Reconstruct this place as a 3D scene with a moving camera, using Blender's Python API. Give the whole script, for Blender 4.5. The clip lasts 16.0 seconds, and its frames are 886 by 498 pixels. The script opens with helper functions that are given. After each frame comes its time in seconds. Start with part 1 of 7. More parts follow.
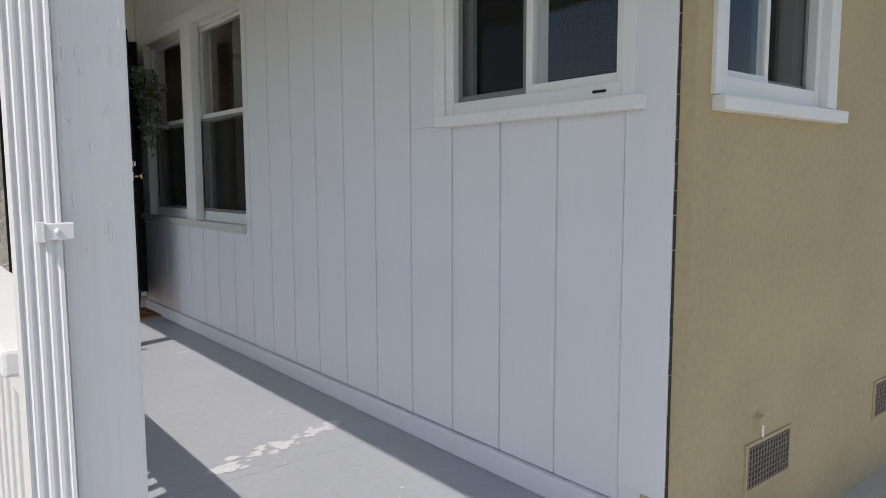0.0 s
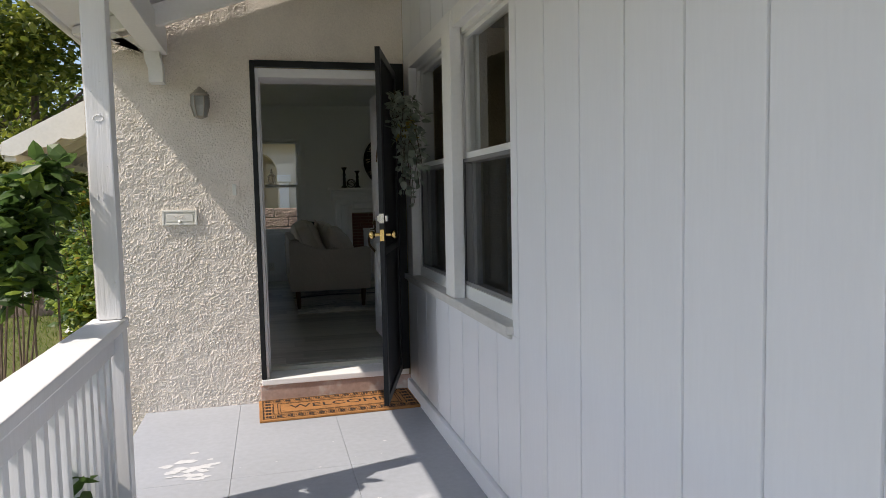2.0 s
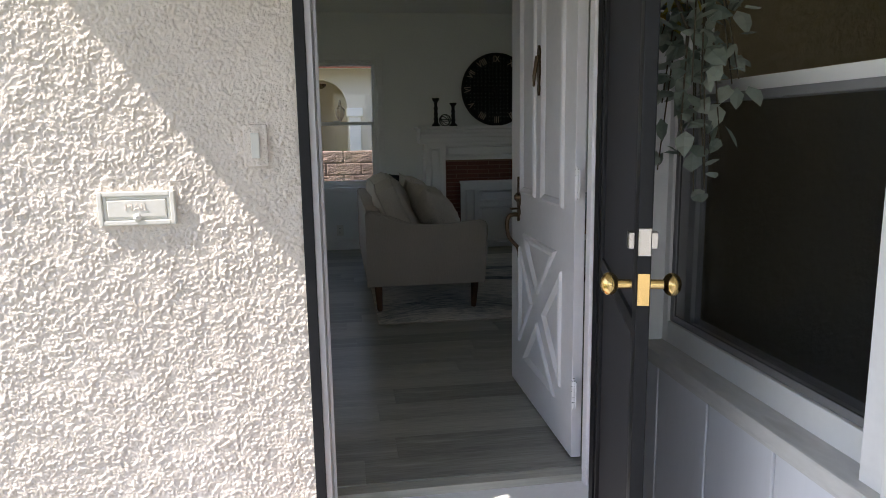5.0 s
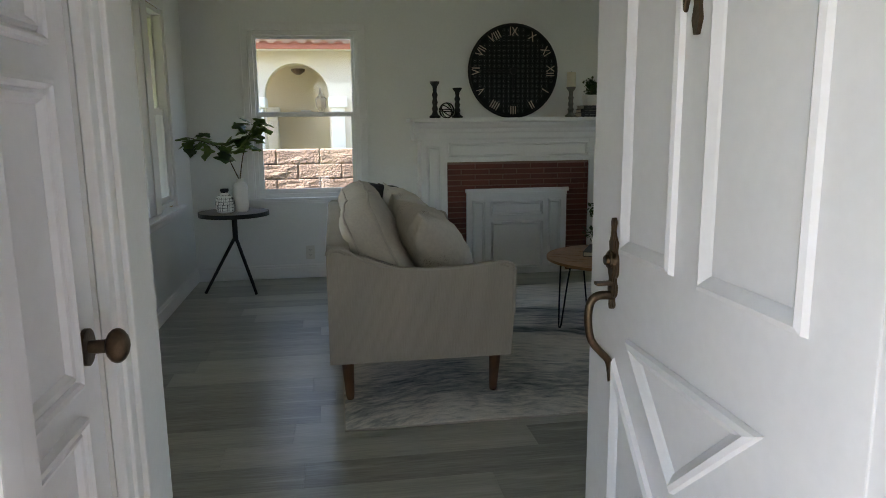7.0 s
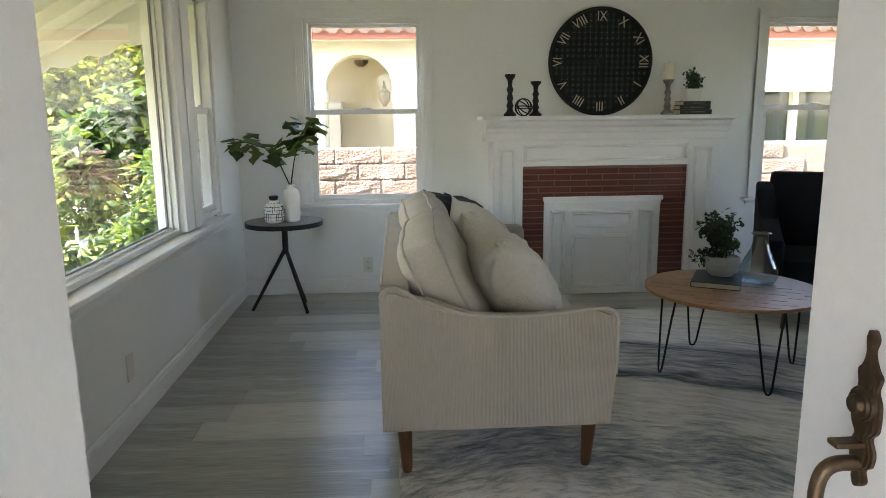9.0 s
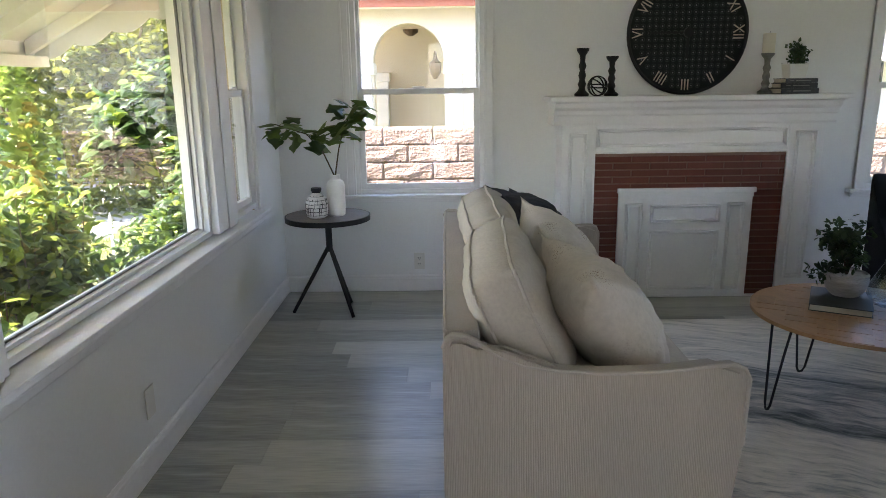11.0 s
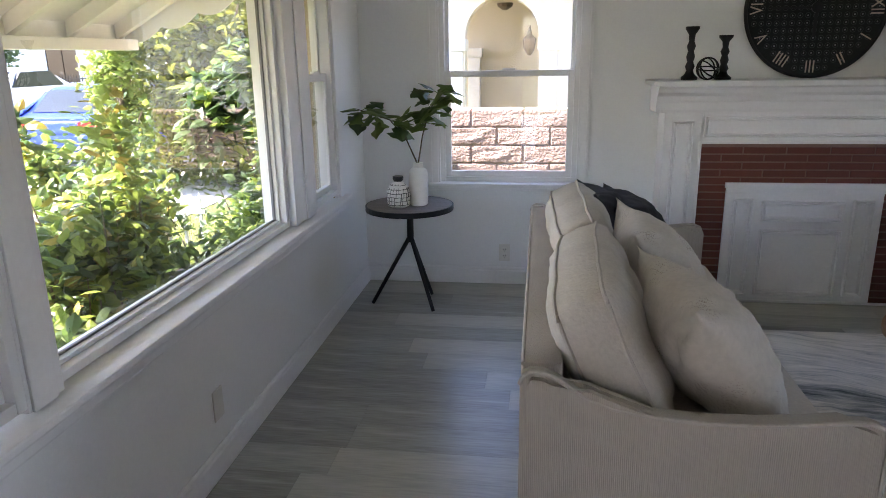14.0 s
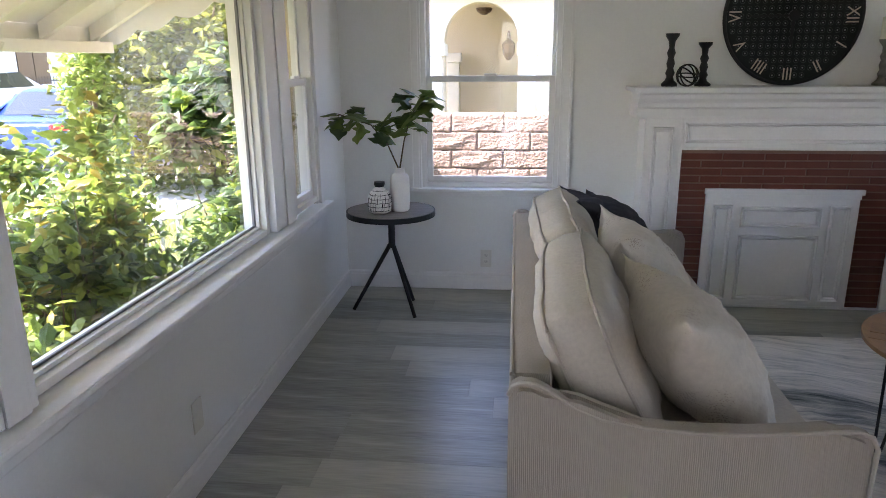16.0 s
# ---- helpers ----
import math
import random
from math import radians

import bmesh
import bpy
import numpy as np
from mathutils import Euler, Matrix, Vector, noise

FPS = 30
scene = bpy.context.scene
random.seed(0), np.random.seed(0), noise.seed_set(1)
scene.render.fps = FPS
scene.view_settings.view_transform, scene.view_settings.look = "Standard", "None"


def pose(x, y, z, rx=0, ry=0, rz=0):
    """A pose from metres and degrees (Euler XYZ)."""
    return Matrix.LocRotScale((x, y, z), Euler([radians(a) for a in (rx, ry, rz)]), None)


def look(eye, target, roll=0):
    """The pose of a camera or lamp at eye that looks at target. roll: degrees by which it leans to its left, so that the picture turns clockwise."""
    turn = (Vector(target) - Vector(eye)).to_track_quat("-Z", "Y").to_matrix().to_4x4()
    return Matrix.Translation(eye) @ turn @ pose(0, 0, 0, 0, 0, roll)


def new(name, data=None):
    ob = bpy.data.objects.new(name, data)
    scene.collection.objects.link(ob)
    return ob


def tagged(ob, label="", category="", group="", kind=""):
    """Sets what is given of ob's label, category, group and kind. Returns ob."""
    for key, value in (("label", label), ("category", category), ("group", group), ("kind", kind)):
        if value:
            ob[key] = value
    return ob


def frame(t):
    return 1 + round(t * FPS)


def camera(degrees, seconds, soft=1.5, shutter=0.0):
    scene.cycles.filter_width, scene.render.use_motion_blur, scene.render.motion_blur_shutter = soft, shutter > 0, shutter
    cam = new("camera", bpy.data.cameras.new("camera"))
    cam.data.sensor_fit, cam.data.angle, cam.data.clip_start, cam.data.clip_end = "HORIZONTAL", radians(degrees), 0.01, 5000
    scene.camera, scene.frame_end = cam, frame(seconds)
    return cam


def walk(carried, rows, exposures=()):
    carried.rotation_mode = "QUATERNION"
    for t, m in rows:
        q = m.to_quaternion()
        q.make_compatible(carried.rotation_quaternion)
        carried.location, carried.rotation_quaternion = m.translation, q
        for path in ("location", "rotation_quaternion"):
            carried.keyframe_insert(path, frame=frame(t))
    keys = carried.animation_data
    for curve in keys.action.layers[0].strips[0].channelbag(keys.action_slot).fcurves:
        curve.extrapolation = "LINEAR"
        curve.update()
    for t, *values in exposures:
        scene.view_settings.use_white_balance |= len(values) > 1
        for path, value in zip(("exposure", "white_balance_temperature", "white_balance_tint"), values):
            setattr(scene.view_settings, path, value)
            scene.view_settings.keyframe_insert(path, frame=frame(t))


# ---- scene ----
cam = camera(65.5, 16.0, soft=0.7)
PATH = [
    (0, (0.258, 0.062, 1.104), (1.519, 1.602, 0.901), -0.2),
    (0.5, (0.55, 0.391, 1.14), (1.665, 2.04, 0.945), -0.6),
    (1, (0.841, 0.727, 1.125), (1.754, 2.499, 0.953), -1.0),
    (1.5, (1.006, 1.08, 1.063), (1.686, 2.955, 0.92), -1.2),
    (2, (1.085, 1.555, 1.334), (1.572, 3.49, 1.184), -1.2),
    (2.5, (1.121, 1.809, 1.4), (1.519, 3.756, 1.176), -1.5),
    (3, (1.18, 2.215, 1.439), (1.549, 4.158, 1.142), -1.3),
    (3.5, (1.062, 2.648, 1.447), (1.403, 4.593, 1.13), -1.0),
    (4, (1.033, 3.104, 1.442), (1.323, 5.056, 1.121), -1.2),
    (4.2, (1.042, 3.312, 1.441), (1.331, 5.265, 1.118), -1.0),
    (6.3, (1.261, 5.258, 1.459), (1.552, 7.205, 1.107), -0.8),
    (6.5, (1.285, 5.408, 1.465), (1.579, 7.355, 1.115), -0.7),
    (7, (1.327, 5.816, 1.434), (1.629, 7.762, 1.082), -0.6),
    (7.5, (1.334, 6.146, 1.477), (1.615, 8.094, 1.12), -0.5),
    (8, (1.339, 6.296, 1.492), (1.58, 8.248, 1.135), -0.6),
    (8.5, (1.403, 6.401, 1.501), (1.586, 8.36, 1.14), -0.6),
    (9, (1.357, 6.48, 1.494), (1.476, 8.441, 1.118), -0.6),
    (9.2, (1.325, 6.502, 1.494), (1.426, 8.462, 1.107), -0.7),
    (11.5, (1.291, 7.149, 1.613), (1.241, 9.086, 1.117), -0.7),
    (12, (1.298, 7.221, 1.624), (1.201, 9.148, 1.099), -0.7),
    (12.5, (1.307, 7.26, 1.628), (1.161, 9.182, 1.095), -0.8),
    (13, (1.318, 7.297, 1.626), (1.123, 9.214, 1.091), -0.8),
    (13.5, (1.313, 7.279, 1.645), (1.071, 9.19, 1.105), -0.8),
    (14, (1.308, 7.258, 1.65), (1.039, 9.164, 1.11), -0.9),
    (14.5, (1.301, 7.265, 1.65), (1.041, 9.173, 1.111), -0.8),
    (15, (1.298, 7.278, 1.654), (1.062, 9.189, 1.115), -0.7),
    (15.5, (1.292, 7.295, 1.655), (1.07, 9.209, 1.12), -0.6),
    (16, (1.281, 7.283, 1.657), (1.076, 9.2, 1.126), -0.5),
]
EXPOSURES = [(0, -0.15, 6700, 13), (1.5, 0.1, 6800, 14), (3.5, 0.70, 6800, 16), (4.2, 0.86, 6700, 18), (6.3, 1.74, 6600, 15),
             (7, 2.45, 6850, 14), (8, 3.24, 7150, 15), (9, 3.42, 7050, 17), (11.5, 3.36, 6650, 24), (13, 3.36, 6550, 27), (14.5, 3.22, 6550, 28), (16, 3.34, 6550, 28)]
walk(cam, [(t, look(eye, target, roll)) for t, eye, target, roll in PATH], EXPOSURES)

# ---- world, sun and exposure ----
SUN_DIR = Vector((0.762, 0.21, -1.0)).normalized()
world = bpy.data.worlds.new("world")
scene.world = world
world.use_nodes = True
wn = world.node_tree
sky = wn.nodes.new("ShaderNodeTexSky")
sky.sky_type = "NISHITA"
sky.sun_disc = False
sky.sun_elevation = math.asin(-SUN_DIR.z)
sky.sun_rotation = math.atan2(-SUN_DIR.x, -SUN_DIR.y)
wn.nodes["Background"].inputs["Strength"].default_value = 0.15
wn.links.new(sky.outputs[0], wn.nodes["Background"].inputs["Color"])
sun_data = bpy.data.lights.new("sun", "SUN")
sun_data.energy, sun_data.angle, sun_data.color = 4.2, radians(0.5), (1.0, 0.95, 0.87)
sun = new("sun", sun_data)
sun.matrix_world = look((-6, -2, 9), Vector((-6, -2, 9)) + SUN_DIR)


# ---- materials ----
def material(name, colour, rough=0.6, metal=0.0, var=0.08, scale=3.0, fine=60.0, bump=0.1, depth=0.004, second=None, amount=0.0, stretch=(1, 1, 1), spec=0.5, per_object=0.0):
    """A procedural surface: base colour varied at two scales, fine relief, an optional second colour in patches."""
    m = bpy.data.materials.new(name)
    m.use_nodes = True
    nt = m.node_tree
    n, l = nt.nodes, nt.links
    b = n["Principled BSDF"]
    b.inputs["Roughness"].default_value = rough
    b.inputs["Metallic"].default_value = metal
    b.inputs["Specular IOR Level"].default_value = spec
    tc = n.new("ShaderNodeTexCoord")
    mp = n.new("ShaderNodeMapping")
    mp.inputs["Scale"].default_value = stretch
    l.new(tc.outputs["Object"], mp.inputs[0])
    big = n.new("ShaderNodeTexNoise")
    big.inputs["Scale"].default_value = scale
    big.inputs["Detail"].default_value = 5
    small = n.new("ShaderNodeTexNoise")
    small.inputs["Scale"].default_value = fine
    small.inputs["Detail"].default_value = 4
    for t in (big, small):
        l.new(mp.outputs[0], t.inputs["Vector"])
    mix = n.new("ShaderNodeMath")
    mix.operation = "ADD"
    l.new(big.outputs["Fac"], mix.inputs[0])
    l.new(small.outputs["Fac"], mix.inputs[1])
    top = mix.outputs[0]
    if per_object:
        oi = n.new("ShaderNodeObjectInfo")
        po = n.new("ShaderNodeMath")
        po.operation = "MULTIPLY_ADD"
        po.inputs[1].default_value = per_object
        l.new(oi.outputs["Random"], po.inputs[0])
        l.new(top, po.inputs[2])
        top = po.outputs[0]
    rng = n.new("ShaderNodeMapRange")
    rng.inputs["From Min"].default_value, rng.inputs["From Max"].default_value = 0.6, 1.4 + per_object
    rng.inputs["To Min"].default_value, rng.inputs["To Max"].default_value = 1 - var, 1 + var
    l.new(top, rng.inputs["Value"])
    mul = n.new("ShaderNodeMix")
    mul.data_type, mul.blend_type = "RGBA", "MULTIPLY"
    mul.inputs["Factor"].default_value = 1.0
    mul.inputs["A"].default_value = (*colour, 1)
    l.new(rng.outputs[0], mul.inputs["B"])
    out = mul.outputs["Result"]
    if second:
        ramp = n.new("ShaderNodeMapRange")
        ramp.inputs["From Min"].default_value, ramp.inputs["From Max"].default_value = 0.62 - amount * 0.3, 0.72 - amount * 0.3
        l.new(big.outputs["Fac"], ramp.inputs["Value"])
        two = n.new("ShaderNodeMix")
        two.data_type = "RGBA"
        two.inputs["B"].default_value = (*second, 1)
        l.new(ramp.outputs[0], two.inputs["Factor"])
        l.new(out, two.inputs["A"])
        out = two.outputs["Result"]
    l.new(out, b.inputs["Base Color"])
    if bump:
        bp = n.new("ShaderNodeBump")
        bp.inputs["Strength"].default_value = bump
        bp.inputs["Distance"].default_value = depth
        l.new(mix.outputs[0], bp.inputs["Height"])
        l.new(bp.outputs[0], b.inputs["Normal"])
    return m


def glass_material(name, tint=(0.97, 0.985, 0.975), ior=1.7):
    """A thin pane: clear, with the mirror gloss of glass."""
    m = bpy.data.materials.new(name)
    m.use_nodes = True
    n, l = m.node_tree.nodes, m.node_tree.links
    n.remove(n["Principled BSDF"])
    tr, gl, fr, mx = n.new("ShaderNodeBsdfTransparent"), n.new("ShaderNodeBsdfGlossy"), n.new("ShaderNodeLayerWeight"), n.new("ShaderNodeMixShader")
    tr.inputs[0].default_value = (*tint, 1)
    gl.inputs["Roughness"].default_value = 0.0
    fr.inputs["Blend"].default_value = 0.5
    r0 = ((ior - 1) / (ior + 1)) ** 2
    pw, ma = n.new("ShaderNodeMath"), n.new("ShaderNodeMath")
    pw.operation, ma.operation = "POWER", "MULTIPLY_ADD"
    pw.inputs[1].default_value = 5.0
    ma.inputs[1].default_value, ma.inputs[2].default_value = 1 - r0, r0
    l.new(fr.outputs["Facing"], pw.inputs[0])
    l.new(pw.outputs[0], ma.inputs[0])
    l.new(ma.outputs[0], mx.inputs[0])
    l.new(tr.outputs[0], mx.inputs[1])
    l.new(gl.outputs[0], mx.inputs[2])
    l.new(mx.outputs[0], n["Material Output"].inputs["Surface"])
    return m


def screen_material(name, colour, cover):
    """Fine woven mesh: partly open, partly dark thread."""
    m = bpy.data.materials.new(name)
    m.use_nodes = True
    n, l = m.node_tree.nodes, m.node_tree.links
    b = n["Principled BSDF"]
    b.inputs["Base Color"].default_value = (*colour, 1)
    b.inputs["Roughness"].default_value = 0.6
    b.inputs["Specular IOR Level"].default_value = 0.08
    tr, mx = n.new("ShaderNodeBsdfTransparent"), n.new("ShaderNodeMixShader")
    mx.inputs[0].default_value = cover
    l.new(tr.outputs[0], mx.inputs[1])
    l.new(b.outputs[0], mx.inputs[2])
    l.new(mx.outputs[0], n["Material Output"].inputs["Surface"])
    return m


def leaf_material(name, a, b_, gloss=0.45):
    """Leaves: two greens by island, thin and half lit through."""
    m = bpy.data.materials.new(name)
    m.use_nodes = True
    n, l = m.node_tree.nodes, m.node_tree.links
    p = n["Principled BSDF"]
    p.inputs["Roughness"].default_value = gloss
    geo = n.new("ShaderNodeNewGeometry")
    mx = n.new("ShaderNodeMix")
    mx.data_type = "RGBA"
    mx.inputs["A"].default_value, mx.inputs["B"].default_value = (*a, 1), (*b_, 1)
    l.new(geo.outputs["Random Per Island"], mx.inputs["Factor"])
    l.new(mx.outputs["Result"], p.inputs["Base Color"])
    tl, sh = n.new("ShaderNodeBsdfTranslucent"), n.new("ShaderNodeMixShader")
    l.new(mx.outputs["Result"], tl.inputs["Color"])
    sh.inputs[0].default_value = 0.52
    l.new(p.outputs[0], sh.inputs[1])
    l.new(tl.outputs[0], sh.inputs[2])
    l.new(sh.outputs[0], n["Material Output"].inputs["Surface"])
    return m


M_SIDING = material("painted_siding", (0.765, 0.775, 0.795), 0.5, var=0.022, scale=2.0, fine=25, bump=0.13, depth=0.003, stretch=(1, 4, 0.4))
M_TRIM = material("white_trim_paint", (0.84, 0.84, 0.83), 0.45, var=0.04, scale=4, fine=50, bump=0.15, depth=0.003)
M_POST = material("brushed_white_wood", (0.80, 0.80, 0.81), 0.38, var=0.035, scale=5, fine=30, bump=0.24, depth=0.005, stretch=(4, 4, 0.15))
M_SILL = material("weathered_sill_paint", (0.60, 0.59, 0.56), 0.6, var=0.12, scale=6, fine=50, bump=0.3, depth=0.004, second=(0.44, 0.42, 0.38), amount=0.0, stretch=(1, 0.3, 1))
M_VINYL = material("white_vinyl", (0.82, 0.82, 0.80), 0.3, var=0.02, bump=0)
M_STUCCO = material("cream_stucco", (0.80, 0.73, 0.65), 0.92, var=0.09, scale=4, fine=110, bump=0.7, depth=0.010)
M_STUCCO_SMOOTH = material("tan_stucco", (0.50, 0.405, 0.245), 0.85, var=0.13, scale=3, fine=40, bump=0.5, depth=0.010)
M_PORCH = material("grey_painted_concrete", (0.37, 0.39, 0.425), 0.5, var=0.10, scale=1.6, fine=30, bump=0.2, depth=0.004, second=(0.66, 0.67, 0.68), amount=-0.12)
M_VENT = material("rusty_dark_mesh", (0.055, 0.045, 0.036), 0.9, var=0.4, scale=20, fine=120, bump=0.3)
M_STEP = material("worn_red_concrete", (0.42, 0.30, 0.25), 0.8, var=0.18, scale=7, fine=50, bump=0.4, depth=0.005, second=(0.55, 0.50, 0.46), amount=0.1)
M_BLACK = material("black_metal_paint", (0.010, 0.011, 0.013), 0.42, var=0.2, scale=8, fine=90, bump=0.15, spec=0.3)
M_WALL_IN = material("interior_wall_paint", (0.84, 0.85, 0.835), 0.6, var=0.03, scale=1.5, fine=80, bump=0.12, depth=0.003)
M_CEIL = material("ceiling_paint", (0.86, 0.86, 0.85), 0.8, var=0.03, scale=2, fine=60, bump=0.2)
M_DOORPAINT = material("gloss_white_door_paint", (0.82, 0.82, 0.84), 0.32, var=0.03, scale=5, fine=40, bump=0.12, depth=0.003)
M_PLANK = material("grey_oak_plank", (0.37, 0.367, 0.315), 0.31, var=0.58, scale=1.1, fine=9, bump=0.10, depth=0.003, stretch=(0.9, 11, 11), per_object=0.8, second=(0.47, 0.46, 0.42), amount=0.22)
M_GLASS = glass_material("window_glass")
M_GLASS_DOUBLE = glass_material("double_glazing", (0.96, 0.98, 0.97), 2.5)
M_SCREEN = screen_material("insect_screen", (0.014, 0.016, 0.017), 0.55)
M_BRICK = material("glazed_red_brick", (0.13, 0.034, 0.020), 0.42, var=0.3, scale=12, fine=90, bump=0.4, depth=0.003, per_object=0.6)
M_MORTAR = material("mortar", (0.23, 0.155, 0.115), 0.9, var=0.15, scale=20, fine=120, bump=0.4)
M_SOFA = material("oatmeal_chenille", (0.455, 0.408, 0.345), 0.95, var=0.09, scale=5, fine=160, bump=0.5, depth=0.003, stretch=(1, 1, 0.12), spec=0.2)
M_CUSH = material("oatmeal_cushion_cloth", (0.53, 0.485, 0.415), 0.95, var=0.10, scale=5, fine=90, bump=0.4, depth=0.005, spec=0.2)
M_PIPING = material("cushion_piping", (0.48, 0.44, 0.38), 0.95, var=0.08, scale=20, fine=200, bump=0.4, spec=0.2)
M_PILLOW = material("cream_shimmer_pillow", (0.57, 0.515, 0.435), 0.75, var=0.10, scale=6, fine=60, bump=0.35, depth=0.005)
M_DARKPILLOW = material("charcoal_velvet", (0.022, 0.020, 0.024), 0.85, var=0.3, scale=9, fine=120, bump=0.4)
M_LEG = material("walnut_leg", (0.11, 0.048, 0.022), 0.35, var=0.3, scale=8, fine=60, bump=0.1, stretch=(4, 4, 0.6))
M_TABLEWOOD = material("honey_wood", (0.36, 0.19, 0.085), 0.35, var=0.3, scale=5, fine=40, bump=0.1, stretch=(8, 1, 1), per_object=0.4)
M_GREYWOOD = material("weathered_tabletop", (0.19, 0.16, 0.14), 0.5, var=0.3, scale=5, fine=50, bump=0.2, stretch=(1, 8, 1))
M_CERAMIC = material("white_ceramic", (0.76, 0.75, 0.71), 0.35, var=0.05, scale=20, fine=120, bump=0.2)
M_BRONZE = material("aged_bronze", (0.105, 0.072, 0.045), 0.38, metal=0.85, var=0.35, scale=20, fine=120, bump=0.2)
M_BRASS = material("polished_brass", (0.78, 0.55, 0.22), 0.2, metal=1.0, var=0.1, bump=0.05)
M_CHROME = material("satin_nickel", (0.6, 0.58, 0.55), 0.25, metal=1.0, var=0.08, bump=0.05)
M_MAT = material("coir_mat", (0.40, 0.185, 0.06), 0.95, var=0.3, scale=30, fine=300, bump=1.0, depth=0.006)
M_INK = material("black_mat_print", (0.03, 0.018, 0.012), 0.95, var=0.3, scale=40, fine=300, bump=0.8)
M_PLASTIC = material("ivory_plastic", (0.74, 0.73, 0.67), 0.4, var=0.03, bump=0)
M_CLOCK = material("charcoal_clock_face", (0.010, 0.012, 0.013), 0.65, var=0.3, scale=12, fine=70, bump=0.2, spec=0.2)
M_NUMERAL = material("pale_metal_numeral", (0.55, 0.47, 0.38), 0.4, metal=0.4, var=0.15, bump=0.1)
M_LATTICE = material("dark_verdigris", (0.045, 0.06, 0.055), 0.6, metal=0.3, var=0.3, scale=20, fine=90, bump=0.1)
M_DOT = material("silver_dot", (0.30, 0.32, 0.32), 0.4, metal=0.5, var=0.1, bump=0)
M_GREYPOT = material("grey_washed_pot", (0.40, 0.39, 0.37), 0.85, var=0.25, scale=9, fine=60, bump=0.5, stretch=(1, 1, 5))
M_WAX = material("ivory_wax", (0.75, 0.70, 0.56), 0.5, var=0.04, bump=0.05)
M_GREYSTICK = material("grey_turned_wood", (0.17, 0.165, 0.15), 0.6, var=0.3, scale=14, fine=80, bump=0.3)
M_BOOK = material("black_book_cover", (0.02, 0.02, 0.022), 0.45, var=0.2, bump=0.1)
M_PAGES = material("book_pages", (0.62, 0.58, 0.48), 0.8, var=0.1, scale=4, fine=200, bump=0.3, stretch=(1, 1, 20))
M_ARMCHAIR = material("black_velvet_upholstery", (0.008, 0.009, 0.012), 0.85, var=0.4, scale=6, fine=120, bump=0.3, spec=0.15)
M_GREYCLOTH = material("light_grey_cloth", (0.40, 0.39, 0.37), 0.95, var=0.1, scale=5, fine=120, bump=0.4, spec=0.2)
M_TUBGLASS = glass_material("smoky_blue_glass", (0.66, 0.75, 0.79), 2.2)
M_STEM = material("brown_stem", (0.075, 0.06, 0.03), 0.7, var=0.3, scale=20, fine=80, bump=0.3)
M_FIG = leaf_material("fig_leaf", (0.040, 0.075, 0.018), (0.15, 0.22, 0.045))
M_BOX = leaf_material("boxwood_leaf", (0.022, 0.045, 0.018), (0.06, 0.10, 0.035))
M_EUCA = leaf_material("eucalyptus_leaf", (0.22, 0.28, 0.22), (0.50, 0.55, 0.46))
M_SHRUB = leaf_material("shrub_leaf", (0.11, 0.18, 0.03), (0.32, 0.41, 0.07))
M_SHRUBDARK = leaf_material("dark_shrub_leaf", (0.04, 0.085, 0.022), (0.115, 0.19, 0.05))
M_AUTUMN = leaf_material("yellow_leaf", (0.34, 0.36, 0.04), (0.36, 0.25, 0.05))
M_TREE = leaf_material("tree_leaf", (0.06, 0.10, 0.016), (0.30, 0.32, 0.045))
M_BARK = material("bark", (0.16, 0.115, 0.075), 0.9, var=0.3, scale=8, fine=40, bump=0.8, depth=0.01, stretch=(3, 3, 0.6))
M_LAWN = material("lawn", (0.118, 0.128, 0.035), 0.95, var=0.4, scale=1.2, fine=60, bump=0.8, depth=0.02, second=(0.22, 0.17, 0.075), amount=-0.05)
M_CHIP = material("bare_pale_concrete", (0.58, 0.59, 0.60), 0.8, var=0.1, scale=20, fine=90, bump=0.3)
M_SOIL = material("dry_soil", (0.20, 0.13, 0.075), 0.95, var=0.35, scale=6, fine=50, bump=0.8, depth=0.02)
M_PAVE = material("pale_concrete", (0.50, 0.48, 0.44), 0.85, var=0.15, scale=2, fine=40, bump=0.3)
M_ASPHALT = material("asphalt", (0.06, 0.06, 0.062), 0.9, var=0.2, scale=2, fine=120, bump=0.5)
M_JOINT = material("pale_block_joint", (0.30, 0.24, 0.20), 0.95, var=0.15, scale=20, fine=120, bump=0.4)
M_BLOCK = material("tan_split_block", (0.31, 0.228, 0.188), 0.95, var=0.25, scale=7, fine=45, bump=0.9, depth=0.02, per_object=0.7)
M_HOUSE = material("pale_house_stucco", (0.70, 0.63, 0.52), 0.9, var=0.06, scale=2, fine=50, bump=0.4)
M_HOUSETRIM = material("house_white_trim", (0.80, 0.79, 0.76), 0.6, var=0.04, bump=0.1)
M_REDTRIM = material("terracotta_trim", (0.45, 0.16, 0.10), 0.7, var=0.15, bump=0.2)
M_ROOF = material("roof_tile", (0.42, 0.27, 0.20), 0.85, var=0.3, scale=5, fine=40, bump=0.4, per_object=0.5)
M_SHINGLE = material("grey_shingle", (0.20, 0.19, 0.18), 0.9, var=0.2, scale=5, fine=60, bump=0.5)
M_AWNING = material("cream_awning_metal", (0.78, 0.77, 0.73), 0.5, var=0.06, scale=3, fine=40, bump=0.1)
M_EDGEBRICK = material("edging_brick", (0.36, 0.19, 0.13), 0.9, var=0.25, scale=10, fine=60, bump=0.5, per_object=0.5)
